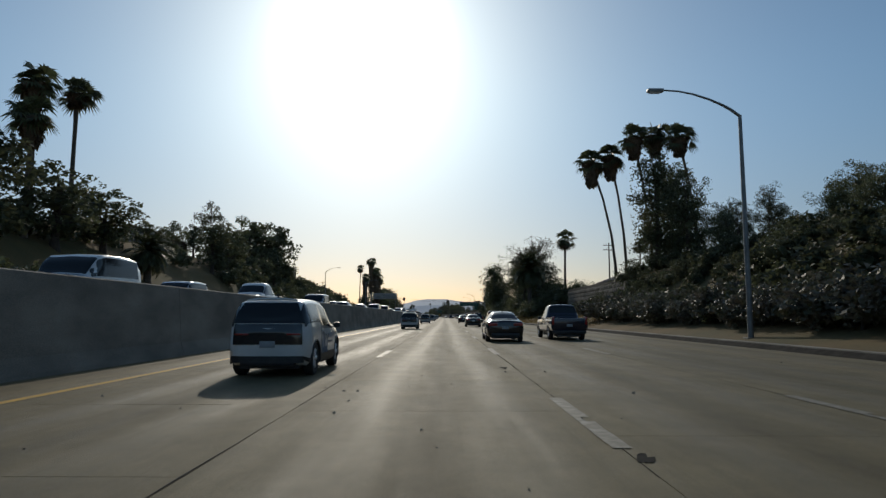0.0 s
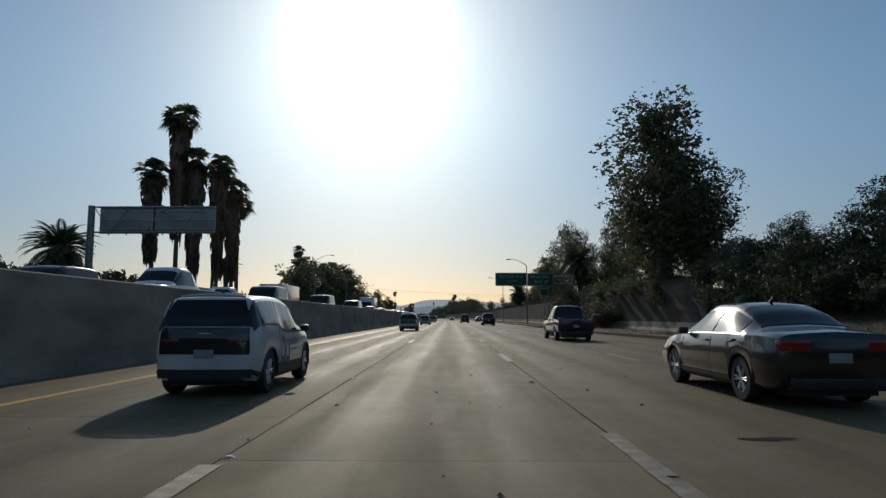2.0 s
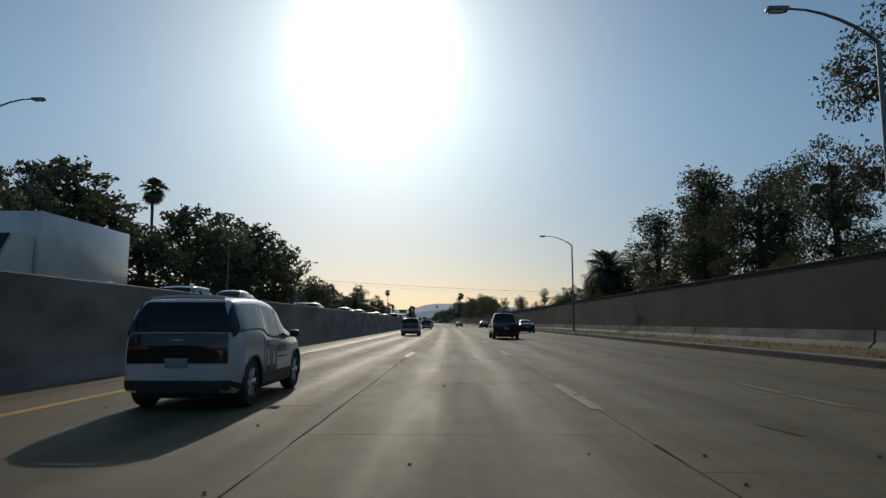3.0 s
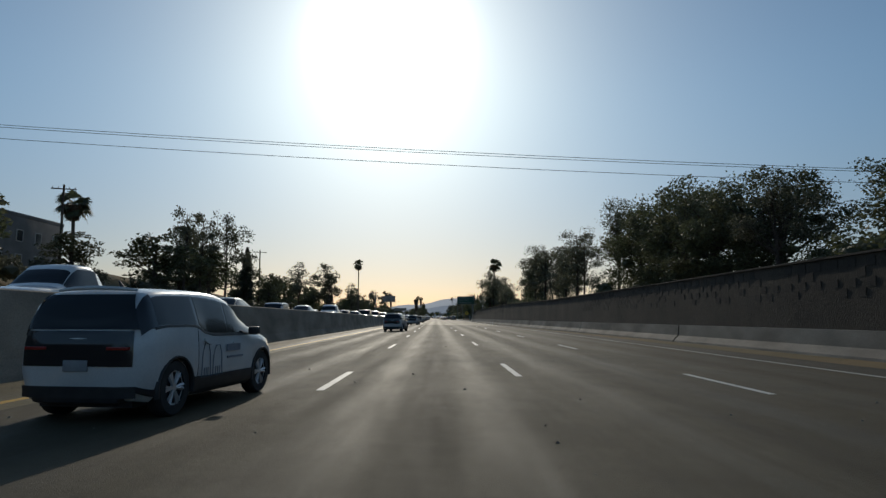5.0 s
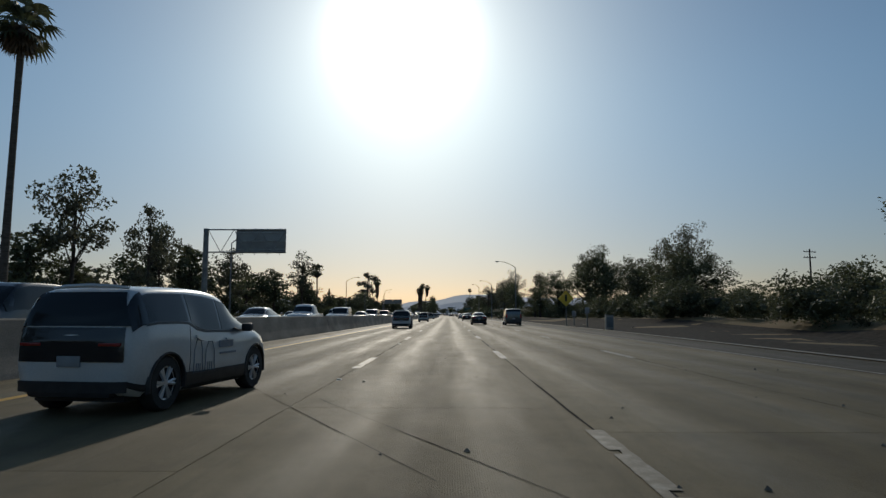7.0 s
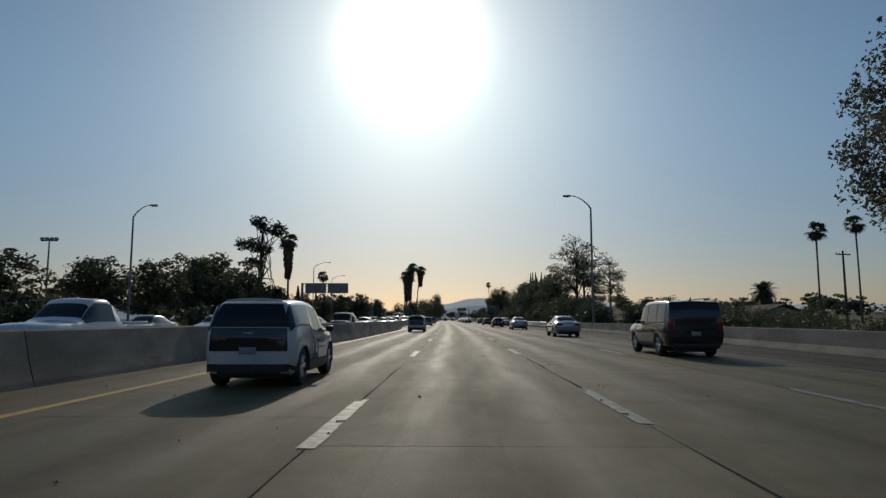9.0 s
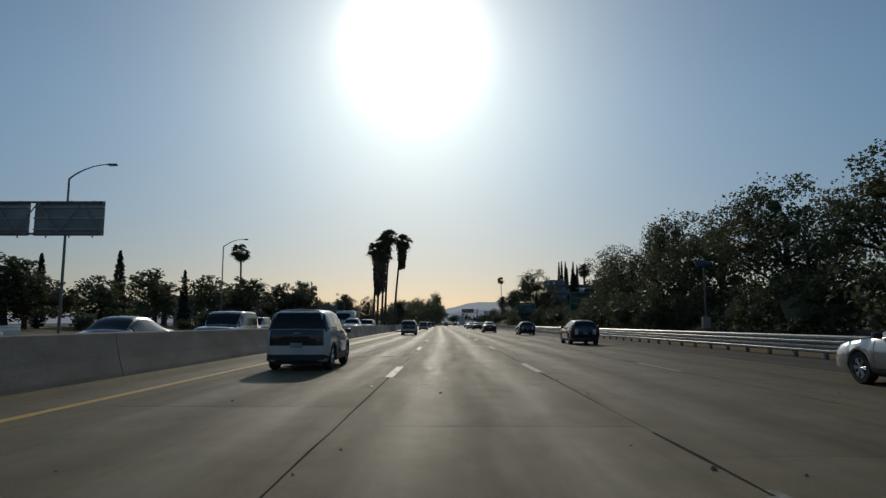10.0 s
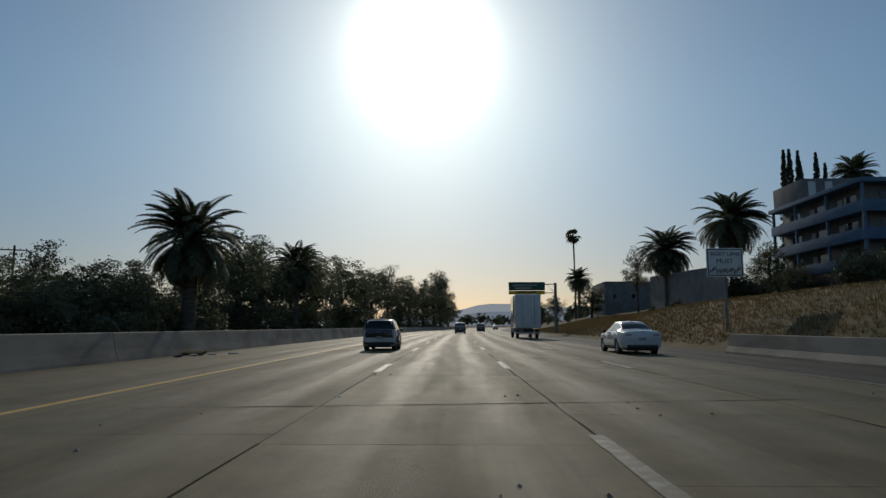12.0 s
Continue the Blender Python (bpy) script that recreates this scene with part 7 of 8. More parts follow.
sign = thing("guide_sign", "green guide sign with an exit tab on two posts", "road sign", lie(1045, 0, 0))
panel(sign, 15.4, 18.7, 2.85, 5.2, SIGN_GREEN)
panel(sign, 17.3, 18.65, 5.22, 5.65, SIGN_GREEN, border=None, name="exit_tab")
words("Vermont Ave", 0.5, 15.6, 4.3, -0.012, LETTER, sign)
words("Braille Institute", 0.4, 15.6, 3.72, -0.012, LETTER, sign)
bm = bmesh.new()
bm_box(bm, 15.5, 18.6, -0.006, 0.01, 4.12, 4.16)
part("border", bm, LETTER, sign)
mast(sign, 16.1, 0.2, 5.1, 0.1, 0.2)
mast(sign, 18.0, 0.2, 5.1, 0.1, 0.2)

sign = thing("guide_sign", "green guide sign naming two colleges on posts", "road sign", lie(1101, 0, 0))
panel(sign, 15.7, 19.7, 4.2, 5.65, SIGN_GREEN)
panel(sign, 15.7, 19.7, 3.0, 4.17, SIGN_GREEN)
words("Southwestern", 0.5, 16.15, 5.05, -0.012, LETTER, sign)
words("Law School", 0.5, 16.5, 4.42, -0.012, LETTER, sign)
words("L A City College", 0.48, 16.0, 3.5, -0.012, LETTER, sign)
mast(sign, 16.6, 0.2, 5.5, 0.11, 0.2)
mast(sign, 18.8, 0.2, 5.5, 0.11, 0.2)

sign = thing("lane_sign", "white lane sign with black words and scrawled paint", "road sign", lie(1158 + 36.5, 0, 0))
panel(sign, 14.75, 16.85, 4.05, 5.7, SIGN_WHITE, border=BLACK_INK)
words("RIGHT LANE", 0.3, 14.98, 5.25, -0.012, BLACK_INK, sign)
words("MUST", 0.38, 15.3, 4.82, -0.012, BLACK_INK, sign)
rng = np.random.default_rng(12)
for i in range(9):
    bm = bmesh.new()
    x, z = 14.9 + i * 0.2, 4.2 + rng.uniform(0, 0.2)
    bm_tube(bm, [(x, -0.01, z), (x + 0.06, -0.01, z + 0.22), (x + 0.13, -0.01, z + 0.05), (x + 0.18, -0.01, z + 0.25)], [0.03] * 4, 4)
    part("scrawl", bm, BLACK_INK, sign)
mast(sign, 15.8, 0.3, 5.6, 0.075, 0.14)

sign = thing("overhead_sign", "green and yellow overhead exit sign on a truss", "road sign", lie(1253, 0, 0))
panel(sign, 7.6, 13.0, 6.55, 7.8, SIGN_GREEN, border=None)
panel(sign, 7.6, 13.0, 5.95, 6.5, SIGN_YELLOW, border=None)
for x, z, w in ((8.2, 7.2, 3.6), (8.6, 6.8, 2.4), (8.8, 6.2, 3.0)):
    bm = bmesh.new()
    bm_box(bm, x, x + w, -0.012, 0.0, z, z + 0.22)
    part("lettering_bar", bm, LETTER if z > 6.5 else BLACK_INK, sign)
truss(sign, 7.7, 14.6, 6.2, 7.5)
mast(sign, 14.6, 0, 7.7, 0.25, 0.45)


def sign_back(s, cuts, z0, z1, frame_to, post):
    """An overhead sign for the opposite lanes, seen from behind: grey panels on a truss."""
    ob = thing("overhead_sign", "grey back of an overhead sign on a truss", "road sign", lie(s, 0, 0), "overhead signs for the opposite lanes")
    for a, b in cuts:
        p = panel(ob, a, b, z0, z1, SIGN_BACK, 0.3, None)
        for z in (z0 + 0.4, (z0 + z1) / 2, z1 - 0.4):
            bm = bmesh.new()
            bm_box(bm, a, b, 0.2, 0.3, z - 0.04, z + 0.04)
            part("stringer", bm, STEEL, p)
    truss(ob, frame_to, cuts[-1][1], z0 + 0.1, z1 - 0.1, 0.12)
    mast(ob, post, height(s, post) - 0.2, z1, 0.3, 0.12)


sign_back(242, ((-27.6, -23.4), (-23.2, -18.4)), 7.8, 10.0, -28.0, -28.2)
sign_back(739, ((-21.4, -16.3),), 7.4, 9.9, -24.2, -24.4)
sign_back(1004, ((-31.2, -26.7), (-26.4, -22.0)), 6.7, 8.9, -31.6, -31.8)

small = thing("shield_sign", "small green shield sign on a pale post", "road sign", lie(285.5, 0, 0))
panel(small, 13.3, 14.5, 4.3, 5.5, SIGN_GREEN)
mast(small, 13.9, 0.2, 5.4, 0.05, 0.12)

warn = thing("warning_sign", "yellow diamond warning sign on a slim post", "road sign", lie(743, 12.7, 0))
bm = bmesh.new()
bm_poly(bm, [(-0.85, 2.9), (0, 2.05), (0.85, 2.9), (0, 3.75)], -0.02, 0.02)
p = part("sign_panel", bm, SIGN_YELLOW, warn)
p.matrix_basis = Matrix.Rotation(math.pi / 2, 4, "Z")
bm = bmesh.new()
bm_box(bm, -0.1, 0.1, -0.04, -0.02, 2.6, 3.3, 0.01)
part("symbol_bar", bm, BLACK_INK, warn)
mast(warn, 0, -0.1, 3.6, 0.05, 0.06)
for s, u, h in ((737, 13.6, 1.9), (745, 13.9, 1.6)):
    ob = thing("marker_post", "dark slim marker post in the gravel", "post", lie(s, u, 0))
    bm = bmesh.new()
    bm_box(bm, -0.05, 0.05, -0.05, 0.05, -0.1, h, 0.01)
    part("post", bm, POLE_GREY, ob)
    bm = bmesh.new()
    bm_box(bm, -0.22, 0.22, -0.07, -0.05, h - 0.6, h, 0.02)
    part("plate", bm, SIGN_BACK, ob)
for s, u in ((727, 13.2),):
    ob = thing("control_box", "pale roadside control box on the gravel", "box", lie(s, u, 0))
    bm = bmesh.new()
    bm_box(bm, -0.3, 0.3, -0.25, 0.25, -0.05, 1.15, 0.03)
    part("body", bm, STUCCO, ob)
    bm = bmesh.new()
    bm_box(bm, -0.34, 0.34, -0.29, 0.29, 1.15, 1.2, 0.01)
    part("lid", bm, POLE_GREY, ob)
    bm = bmesh.new()
    bm_box(bm, -0.24, 0.24, -0.27, -0.25, 0.2, 1.0, 0.01)
    part("door", bm, STUCCO_GREY, ob)
solar = thing("solar_station", "thin post with a tilted solar panel and box", "post", lie(1001, 14.2, 0))
mast(solar, 0, -0.1, 4.5, 0.06, 0)
bm = bmesh.new()
bm_box(bm, -0.45, 0.45, -0.3, 0.3, -0.02, 0.02, 0.005)
part("solar_panel", bm, PANE, solar).matrix_basis = Matrix.Translation((0, 0, 4.6)) @ Matrix.Rotation(radians(40), 4, "X")
bm = bmesh.new()
bm_box(bm, -0.2, 0.2, -0.16, 0.16, 1.0, 1.6, 0.02)
part("box", bm, STUCCO, solar)
for s in (597.4, 601.4, 640, 644):
    ob = thing("drain_marker", "small pale drain marker at the barrier foot", "marker", lie(s, tab(s, RET_S, RET_U) - 0.62, 0))
    bm = bmesh.new()
    bm_box(bm, -0.03, 0.05, -0.24, 0.24, -0.02, 0.32, 0.015)
    part("frame", bm, SIGN_WHITE, ob)
    bm = bmesh.new()
    bm_box(bm, -0.036, -0.02, -0.17, 0.17, 0.06, 0.26)
    part("grate", bm, TRIM, ob)


def utility_pole(s, u, top, arms=1):
    z0 = height(s, u) - 0.2
    ob = thing("utility_pole", "wooden utility pole with crossarms", "pole", lie(s, u, z0, 20))
    h = top - z0
    bm = bmesh.new()
    bm_tube(bm, [(0, 0, 0), (0, 0, h)], [0.17, 0.11], 8)
    part("pole", bm, BARK, ob, smooth=60)
    for i in range(arms):
        z = h - 0.5 - 0.9 * i
        bm = bmesh.new()
        bm_box(bm, -1.3, 1.3, -0.06, 0.06, z - 0.06, z + 0.06, 0.01)
        part("crossarm", bm, BARK, ob)
        for x in (-1.15, -0.55, 0.55, 1.15):
            bm = bmesh.new()
            bm_tube(bm, [(x, 0, z + 0.06), (x, 0, z + 0.24)], [0.05, 0.035], 6)
            part("insulator", bm, STUCCO_GREY, ob)


for s, u, top, n in ((123, 32, 15.5, 2), (160, -52, 27, 2), (233, -45, 14, 2), (555, -43, 16.5, 1), (775, 57, 11.5, 2), (950, 50, 10, 1), (612, -36, 15, 1), (531, 48, 14.5, 2), (531, -52, 17, 2), (1225, -48, 10, 1)):
    utility_pole(s, u, top, n)
for dz, ds in ((0.0, 0), (0.12, 1.2), (-1.0, 0.4)):
    bm = bmesh.new()
    bm_tube(bm, [at(531 + ds, u, 17.4 + (12.4 - 17.4) * (u + 52) / 100 - 0.6 * math.sin(math.pi * (u + 52) / 100) + dz) for u in range(-52, 49, 10)], [0.022] * 11, 5, False)
    tagged(new("power_cable", mesh_of("power_cable", bm, CABLE)), "thin black power cable across the freeway", "cable")
ob = thing("floodlight_mast", "tall floodlight mast with a crossbar", "mast", lie(1000, -84, height(1000, -84)))
bm = bmesh.new()
bm_tube(bm, [(0, 0, -0.3), (0, 0, 17)], [0.25, 0.14], 8)
part("pole", bm, POLE_GREY, ob)
bm = bmesh.new()
bm_box(bm, -1.8, 1.8, -0.08, 0.08, 16.6, 16.8)
part("crossbar", bm, POLE_GREY, ob)
for x in (-1.5, -0.5, 0.5, 1.5):
    bm = bmesh.new()
    bm_box(bm, x - 0.35, x + 0.35, -0.3, 0.2, 16.8, 17.4, 0.06)
    part("floodlight", bm, SIGN_BACK, ob)


# ---- buildings ----
def building(name, label, s, u, z0, wide, long, high, wall=STUCCO, roof="flat", win=(2, 3, 1), yaw=0.0, pitch=0.35):
    """A house or block: wide across the road, long along it. win: windows on the near end, on the roadside, storeys."""
    ob = thing(name, label, "building", lie(s, u, z0, yaw))
    bm = bmesh.new()
    bm_box(bm, -wide / 2, wide / 2, -long / 2, long / 2, -3, high, 0.03)
    part("wall", bm, wall, ob)
    if roof == "gable":
        bm = bmesh.new()
        r = wide / 2 + 0.5
        bm_poly(bm, [(-r, high - 0.1), (0, high + r * pitch), (r, high - 0.1), (r, high + 0.08), (0, high + r * pitch + 0.2), (-r, high + 0.08)], -long / 2 - 0.4, long / 2 + 0.4)
        part("roof", bm, ROOF, ob).matrix_basis = Matrix.Rotation(math.pi / 2, 4, "Z")
        bm = bmesh.new()
        bm_poly(bm, [(-wide / 2, high), (0, high + wide / 2 * pitch), (wide / 2, high)], -long / 2 + 0.02, long / 2 - 0.02)
        part("gable", bm, wall, ob).matrix_basis = Matrix.Rotation(math.pi / 2, 4, "Z")
    else:
        for x0, x1, y0, y1 in ((-wide / 2 - 0.05, wide / 2 + 0.05, -long / 2 - 0.05, -long / 2 + 0.2), (-wide / 2 - 0.05, wide / 2 + 0.05, long / 2 - 0.2, long / 2 + 0.05),
                               (-wide / 2 - 0.05, -wide / 2 + 0.2, -long / 2 + 0.2, long / 2 - 0.2), (wide / 2 - 0.2, wide / 2 + 0.05, -long / 2 + 0.2, long / 2 - 0.2)):
            bm = bmesh.new()
            bm_box(bm, x0, x1, y0, y1, high, high + 0.45, 0.02)
            part("parapet", bm, wall, ob)
    side = -1 if u > 0 else 1

    def window(x, y, z, along):
        w = thing("window", "", "", Matrix())
        w.parent = ob
        bm = bmesh.new()
        for a, b, c, d in ((-0.65, 0.65, -0.75, -0.65), (-0.65, 0.65, 0.65, 0.75), (-0.65, -0.55, -0.65, 0.65), (0.55, 0.65, -0.65, 0.65)):
            if along:
                bm_box(bm, x - 0.08, x + 0.08, y + a, y + b, z + c, z + d)
            else:
                bm_box(bm, x + a, x + b, y - 0.08, y + 0.08, z + c, z + d)
        part("frame", bm, FRAME_PAINT, w)
        bm = bmesh.new()
        if along:
            bm_box(bm, x - 0.04, x + 0.04, y - 0.55, y + 0.55, z - 0.65, z + 0.65)
        else:
            bm_box(bm, x - 0.55, x + 0.55, y - 0.04, y + 0.04, z - 0.65, z + 0.65)
        part("pane", bm, PANE, w)
    for f in range(win[2]):
        z = 1.7 + f * 3.0
        for i in range(win[0]):
            window(-wide / 2 + (i + 0.5) * wide / win[0], -long / 2, z, False)
        for i in range(win[1]):
            window(side * wide / 2, -long / 2 + (i + 0.5) * long / win[1], z, True)
    return ob


building("house", "low stucco house with a brown gable roof", 105, 31, 4.3, 8, 12, 2.6, STUCCO_GREY, "gable", (2, 3, 1))
building("house", "small pale house behind the stone wall", 92, 37, 4.2, 8, 10, 2.6, STUCCO_GREY, "gable", (2, 2, 1))
building("garage", "flat pale garage block above the verge", 187.5, 24, 1.0, 8, 11, 3.4, STUCCO, "flat", (2, 4, 1))
dish = thing("satellite_dish", "small dark satellite dish on the garage roof", "dish", lie(186, 21.2, 4.38))
bm = bmesh.new()
bm_tube(bm, [(0, 0, 0), (0, 0, 0.7)], [0.04, 0.03], 6)
part("stand", bm, POLE_GREY, dish)
bm = bmesh.new()
bm_tube(bm, [(0, -0.02, 0.75), (0, 0.06, 0.78), (0, 0.16, 0.85)], [0.1, 0.3, 0.42], 14)
part("bowl", bm, SIGN_BACK, dish)
building("house", "stucco house on the hilltop with a wide roof", 173, -47, 11.3, 10, 10, 3.0, WALL_DARK, "gable", (2, 2, 1))
building("house", "hillside house with a brown gable roof", 101, -48, 10.5, 9, 10, 2.8, STUCCO_GREY, "gable", (2, 2, 1))
building("apartment_block", "grey stepped apartment block on the hill", 560, -58, 6.5, 14, 18, 7.0, STUCCO_GREY, "flat", (4, 5, 2))
building("warehouse", "low grey commercial block beyond the jam", 714, -46.5, 3, 3, 4, 6.2, STUCCO_GREY, "flat", (2, 3, 1))
building("warehouse", "long low flat-roofed block beyond the jam", 1098, -45, 0.5, 12, 26, 5.5, STUCCO_GREY, "flat", (3, 4, 1))
building("warehouse", "plain grey block with a blank end wall", 1164, -37.2, 0.7, 10, 8, 5.6, STUCCO_GREY, "flat", (0, 3, 1))
building("tower", "narrow dark brick tower beside the blank block", 1161.6, -31.2, 0.7, 1.6, 2.5, 6.4, WALL_DARK, "flat", (0, 0, 1))
building("warehouse", "small pale block among the trees", 1182, -31, 0.8, 5, 6, 5, STUCCO, "flat", (1, 1, 1))
building("house", "pale gable house behind the shrubs", 1114, 31.5, 0.8, 4.5, 6, 2.4, STUCCO, "gable", (1, 2, 1))
building("house", "small house beyond the embankment", 955, 42, -2.6, 8, 10, 4, STUCCO, "gable", (2, 2, 1))
building("warehouse", "low block far down the freeway", 1330, 42, 7, 14, 20, 5, STUCCO_GREY, "flat", (3, 4, 1))

# apartment house on the hill: a long front of balconies along the road, a stair tower at its far end
flat = thing("apartment_house", "blue and grey apartment house with long balconies on a hill", "building", lie(1236, 43.6, 5.2))
bm = bmesh.new()
bm_box(bm, 1.5, 19, -8.5, 10, -4, 11.4, 0.05)
part("wall", bm, STUCCO_GREY, flat)
bm = bmesh.new()
bm_box(bm, -0.3, 19.3, -10.3, 10.3, 11.4, 11.9, 0.04)
part("roof", bm, STUCCO_BLUE, flat)
bm = bmesh.new()
bm_box(bm, 0.0, 19, -10, 10, -4, 2.2, 0.03)
part("plinth", bm, WALL_DARK, flat, "dark basement wall")
for z in (2.5, 5.5, 8.5):
    for side in (0, 1):
        bm = bmesh.new()
        if side:
            bm_box(bm, 0.0, 19, -10, -8.52, z - 0.22, z, 0.02)
        else:
            bm_box(bm, 0.0, 1.48, -8.49, 10, z - 0.22, z, 0.02)
        b = part("balcony", bm, STUCCO_BLUE, flat)
        bm = bmesh.new()
        if side:
            bm_box(bm, -0.16, 19, -10.16, -10.02, z - 0.25, z + 1.0, 0.02)
        else:
            bm_box(bm, -0.16, -0.02, -10.0, 10, z - 0.25, z + 1.0, 0.02)
        part("parapet", bm, STUCCO_BLUE, b, "blue balcony front")
for x, y in ((0.15, -9.85), (0.15, -3), (0.15, 4), (0.15, 9.8), (6.5, -9.85), (13, -9.85), (18.8, -9.85)):
    bm = bmesh.new()
    bm_box(bm, x - 0.13, x + 0.17, y - 0.15, y + 0.15, 2.21, 11.39, 0.02)
    part("column", bm, STUCCO_BLUE, flat)
for z in (2.5, 5.5, 8.5):
    for y in (-5.5, 0.5, 6.5):
        w = put("window", None, flat)
        bm = bmesh.new()
        bm_box(bm, 1.44, 1.6, y - 1.2, y + 1.2, z + 0.7, z + 2.2)
        part("pane", bm, PANE, w)
        bm = bmesh.new()
        bm_box(bm, 1.4, 1.55, y + 1.5, y + 2.4, z + 0.05, z + 2.15)
        part("door_panel", bm, FRAME_PAINT, w)
    for x in (4, 9.5, 15):
        w = put("window", None, flat)
        bm = bmesh.new()
        bm_box(bm, x - 1.2, x + 1.2, -8.56, -8.4, z + 0.7, z + 2.2)
        part("pane", bm, PANE, w)
        bm = bmesh.new()
        bm_box(bm, x + 1.5, x + 2.4, -8.6, -8.45, z + 0.05, z + 2.15)
        part("door_panel", bm, FRAME_PAINT, w)
bm = bmesh.new()
bm_box(bm, 0.2, 8.5, 2, 9.6, 11.9, 14.6, 0.04)
part("stair_tower", bm, STUCCO_GREY, flat)
for x in (0.9, 3.0):
    bm = bmesh.new()
    bm_box(bm, x, x + 0.9, 1.93, 2.05, 12.4, 14.2)
    part("pane", bm, LAMP_LENS, flat, "pale tower window")
# a lower blue block nearer the ramp
low = thing("apartment_house", "blue stepped apartment block with a sloping roof edge", "building", lie(1208, 52, 2.4))
bm = bmesh.new()
bm_box(bm, 0, 14, -8, 8, -4, 9.4, 0.05)
part("wall", bm, STUCCO_BLUE, low)
for x0, x1, y0, y1, h0, h1 in ((0.3, 4.5, -7.5, 0.5, 12.4, 11.2), (7.0, 11.5, -7.0, 2.0, 11.6, 10.8)):
    bm = bmesh.new()
    bm_poly(bm, [(y0, 9.38), (y1, 9.38), (y1, h0), (y0, h1)], x0, x1)
    part("roof_room", bm, STUCCO_BLUE, low)
for z in (1.5, 4.4, 7.3):
    for y in (-5, 0, 5):
        w = put("window", None, low)
        bm = bmesh.new()
        bm_box(bm, -0.05, 0.1, y - 0.8, y + 0.8, z - 0.7, z + 0.8)
        part("pane", bm, PANE, w)
        bm = bmesh.new()
        bm_box(bm, -0.08, 0.12, y - 0.9, y + 0.9, z - 0.82, z - 0.71)
        part("sill", bm, FRAME_PAINT, w)
    for x in (3, 7, 11):
        w = put("window", None, low)
        bm = bmesh.new()
        bm_box(bm, x - 0.8, x + 0.8, -8.05, -7.9, z - 0.7, z + 0.8)
        part("pane", bm, PANE, w)
        bm = bmesh.new()
        bm_box(bm, x - 0.9, x + 0.9, -8.08, -7.88, z - 0.82, z - 0.71)
        part("sill", bm, FRAME_PAINT, w)
for s, u, top in ((1261, 53.0, 30.0), (1262, 54.4, 30.4), (1263, 56.3, 30.4), (1264, 57.2, 27.6), (1265, 60.2, 30.6), (1266, 62.2, 29.0), (1263.5, 59.4, 27.0)):
    plant("cypress", s, u, top, 0.8, z=height(s, u) - 0.2)

# retaining wall on the hill
hill_wall = thing("retaining_wall_hill", "pale retaining wall on the dry hill", "wall", Matrix(), kind="structure")
for a in (1232, 1242, 1252):
    solid_along("wall_length", [a, a + 9.96], lambda s: [(31.0, 1), (31.05, 8.0 + (s - 1222) * 0.03), (31.4, 8.0 + (s - 1222) * 0.03), (31.4, 1)], STUCCO_GREY, hill_wall)

# rubble stone wall above the verge
stone_wall = thing("stone_wall", "rough stone retaining wall above the grass verge", "wall", Matrix(), kind="structure")
solid_along("wall_core", steps(75, 113, 6), lambda s: [(21.95, 1.0), (22.0, 5.9), (22.5, 5.9), (22.5, 1.0)], WALL_DARK, stone_wall)
rng = np.random.default_rng(3)
stones = []
for i in range(4):
    bm = bmesh.new()
    bm_box(bm, -0.1, 0.02, -0.44 + 0.03 * i, 0.44 - 0.02 * i, -0.27, 0.27, 0.05)
    stones.append(mesh_of("stone", bm, STONE))
for row in range(6):
    for k in range(41):
        s = 75.6 + k * 0.91 + (row % 2) * 0.45
        if s < 112.6:
            put("stone", stones[int(rng.integers(4))], stone_wall, m=lie(s, 21.93, 2.2 + row * 0.6, 0))

# dry grass tufts on the verges
def grass_sheet(name, label, spots, seed, material=GRASS, tall=1.0):
    rg = np.random.default_rng(seed)
    v, f = [], []
    for s, u in spots:
        p = at(s, u, height(s, u) - 0.03)
        for j in range(5):
            a = rg.uniform(0, math.tau)
            h = rg.uniform(0.08, 0.26) * tall
            d = Vector((math.cos(a), math.sin(a), 0))
            q = p + d * rg.uniform(0, 0.15)
            w = Vector((-d.y, d.x, 0)) * rg.uniform(0.01, 0.026)
            k = len(v)
            v += [q - w, q + w, q + d * h * 0.5 + Vector((0, 0, h))]
            f.append((k, k + 1, k + 2))
    return tagged(new(name, raw_mesh(name, v, f, material)), label, "grass", kind="stuff")


rng = np.random.default_rng(8)
grass_sheet("grass", "dry grass on the verge below the walls", [(60 + 92 * rng.random() ** 0.9, rng.uniform(12.8, 20)) for _ in range(5200)], 1)
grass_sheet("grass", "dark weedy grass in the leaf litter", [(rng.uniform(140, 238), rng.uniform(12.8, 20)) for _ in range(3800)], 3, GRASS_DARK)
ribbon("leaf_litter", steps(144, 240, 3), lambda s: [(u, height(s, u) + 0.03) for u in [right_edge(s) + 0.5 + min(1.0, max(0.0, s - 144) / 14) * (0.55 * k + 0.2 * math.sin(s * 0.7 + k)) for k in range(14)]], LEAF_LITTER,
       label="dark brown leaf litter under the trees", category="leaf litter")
grass_sheet("grass", "thin dry grass beside the kerb", [(rng.uniform(240, 430), rng.uniform(12, 17.5)) for _ in range(1500)], 2)
grass_sheet("grass", "golden dry grass on the hill", [(rng.uniform(1180, 1300), rng.uniform(14, 32)) for _ in range(30000)], 4, GRASS_GOLD, 1.3)

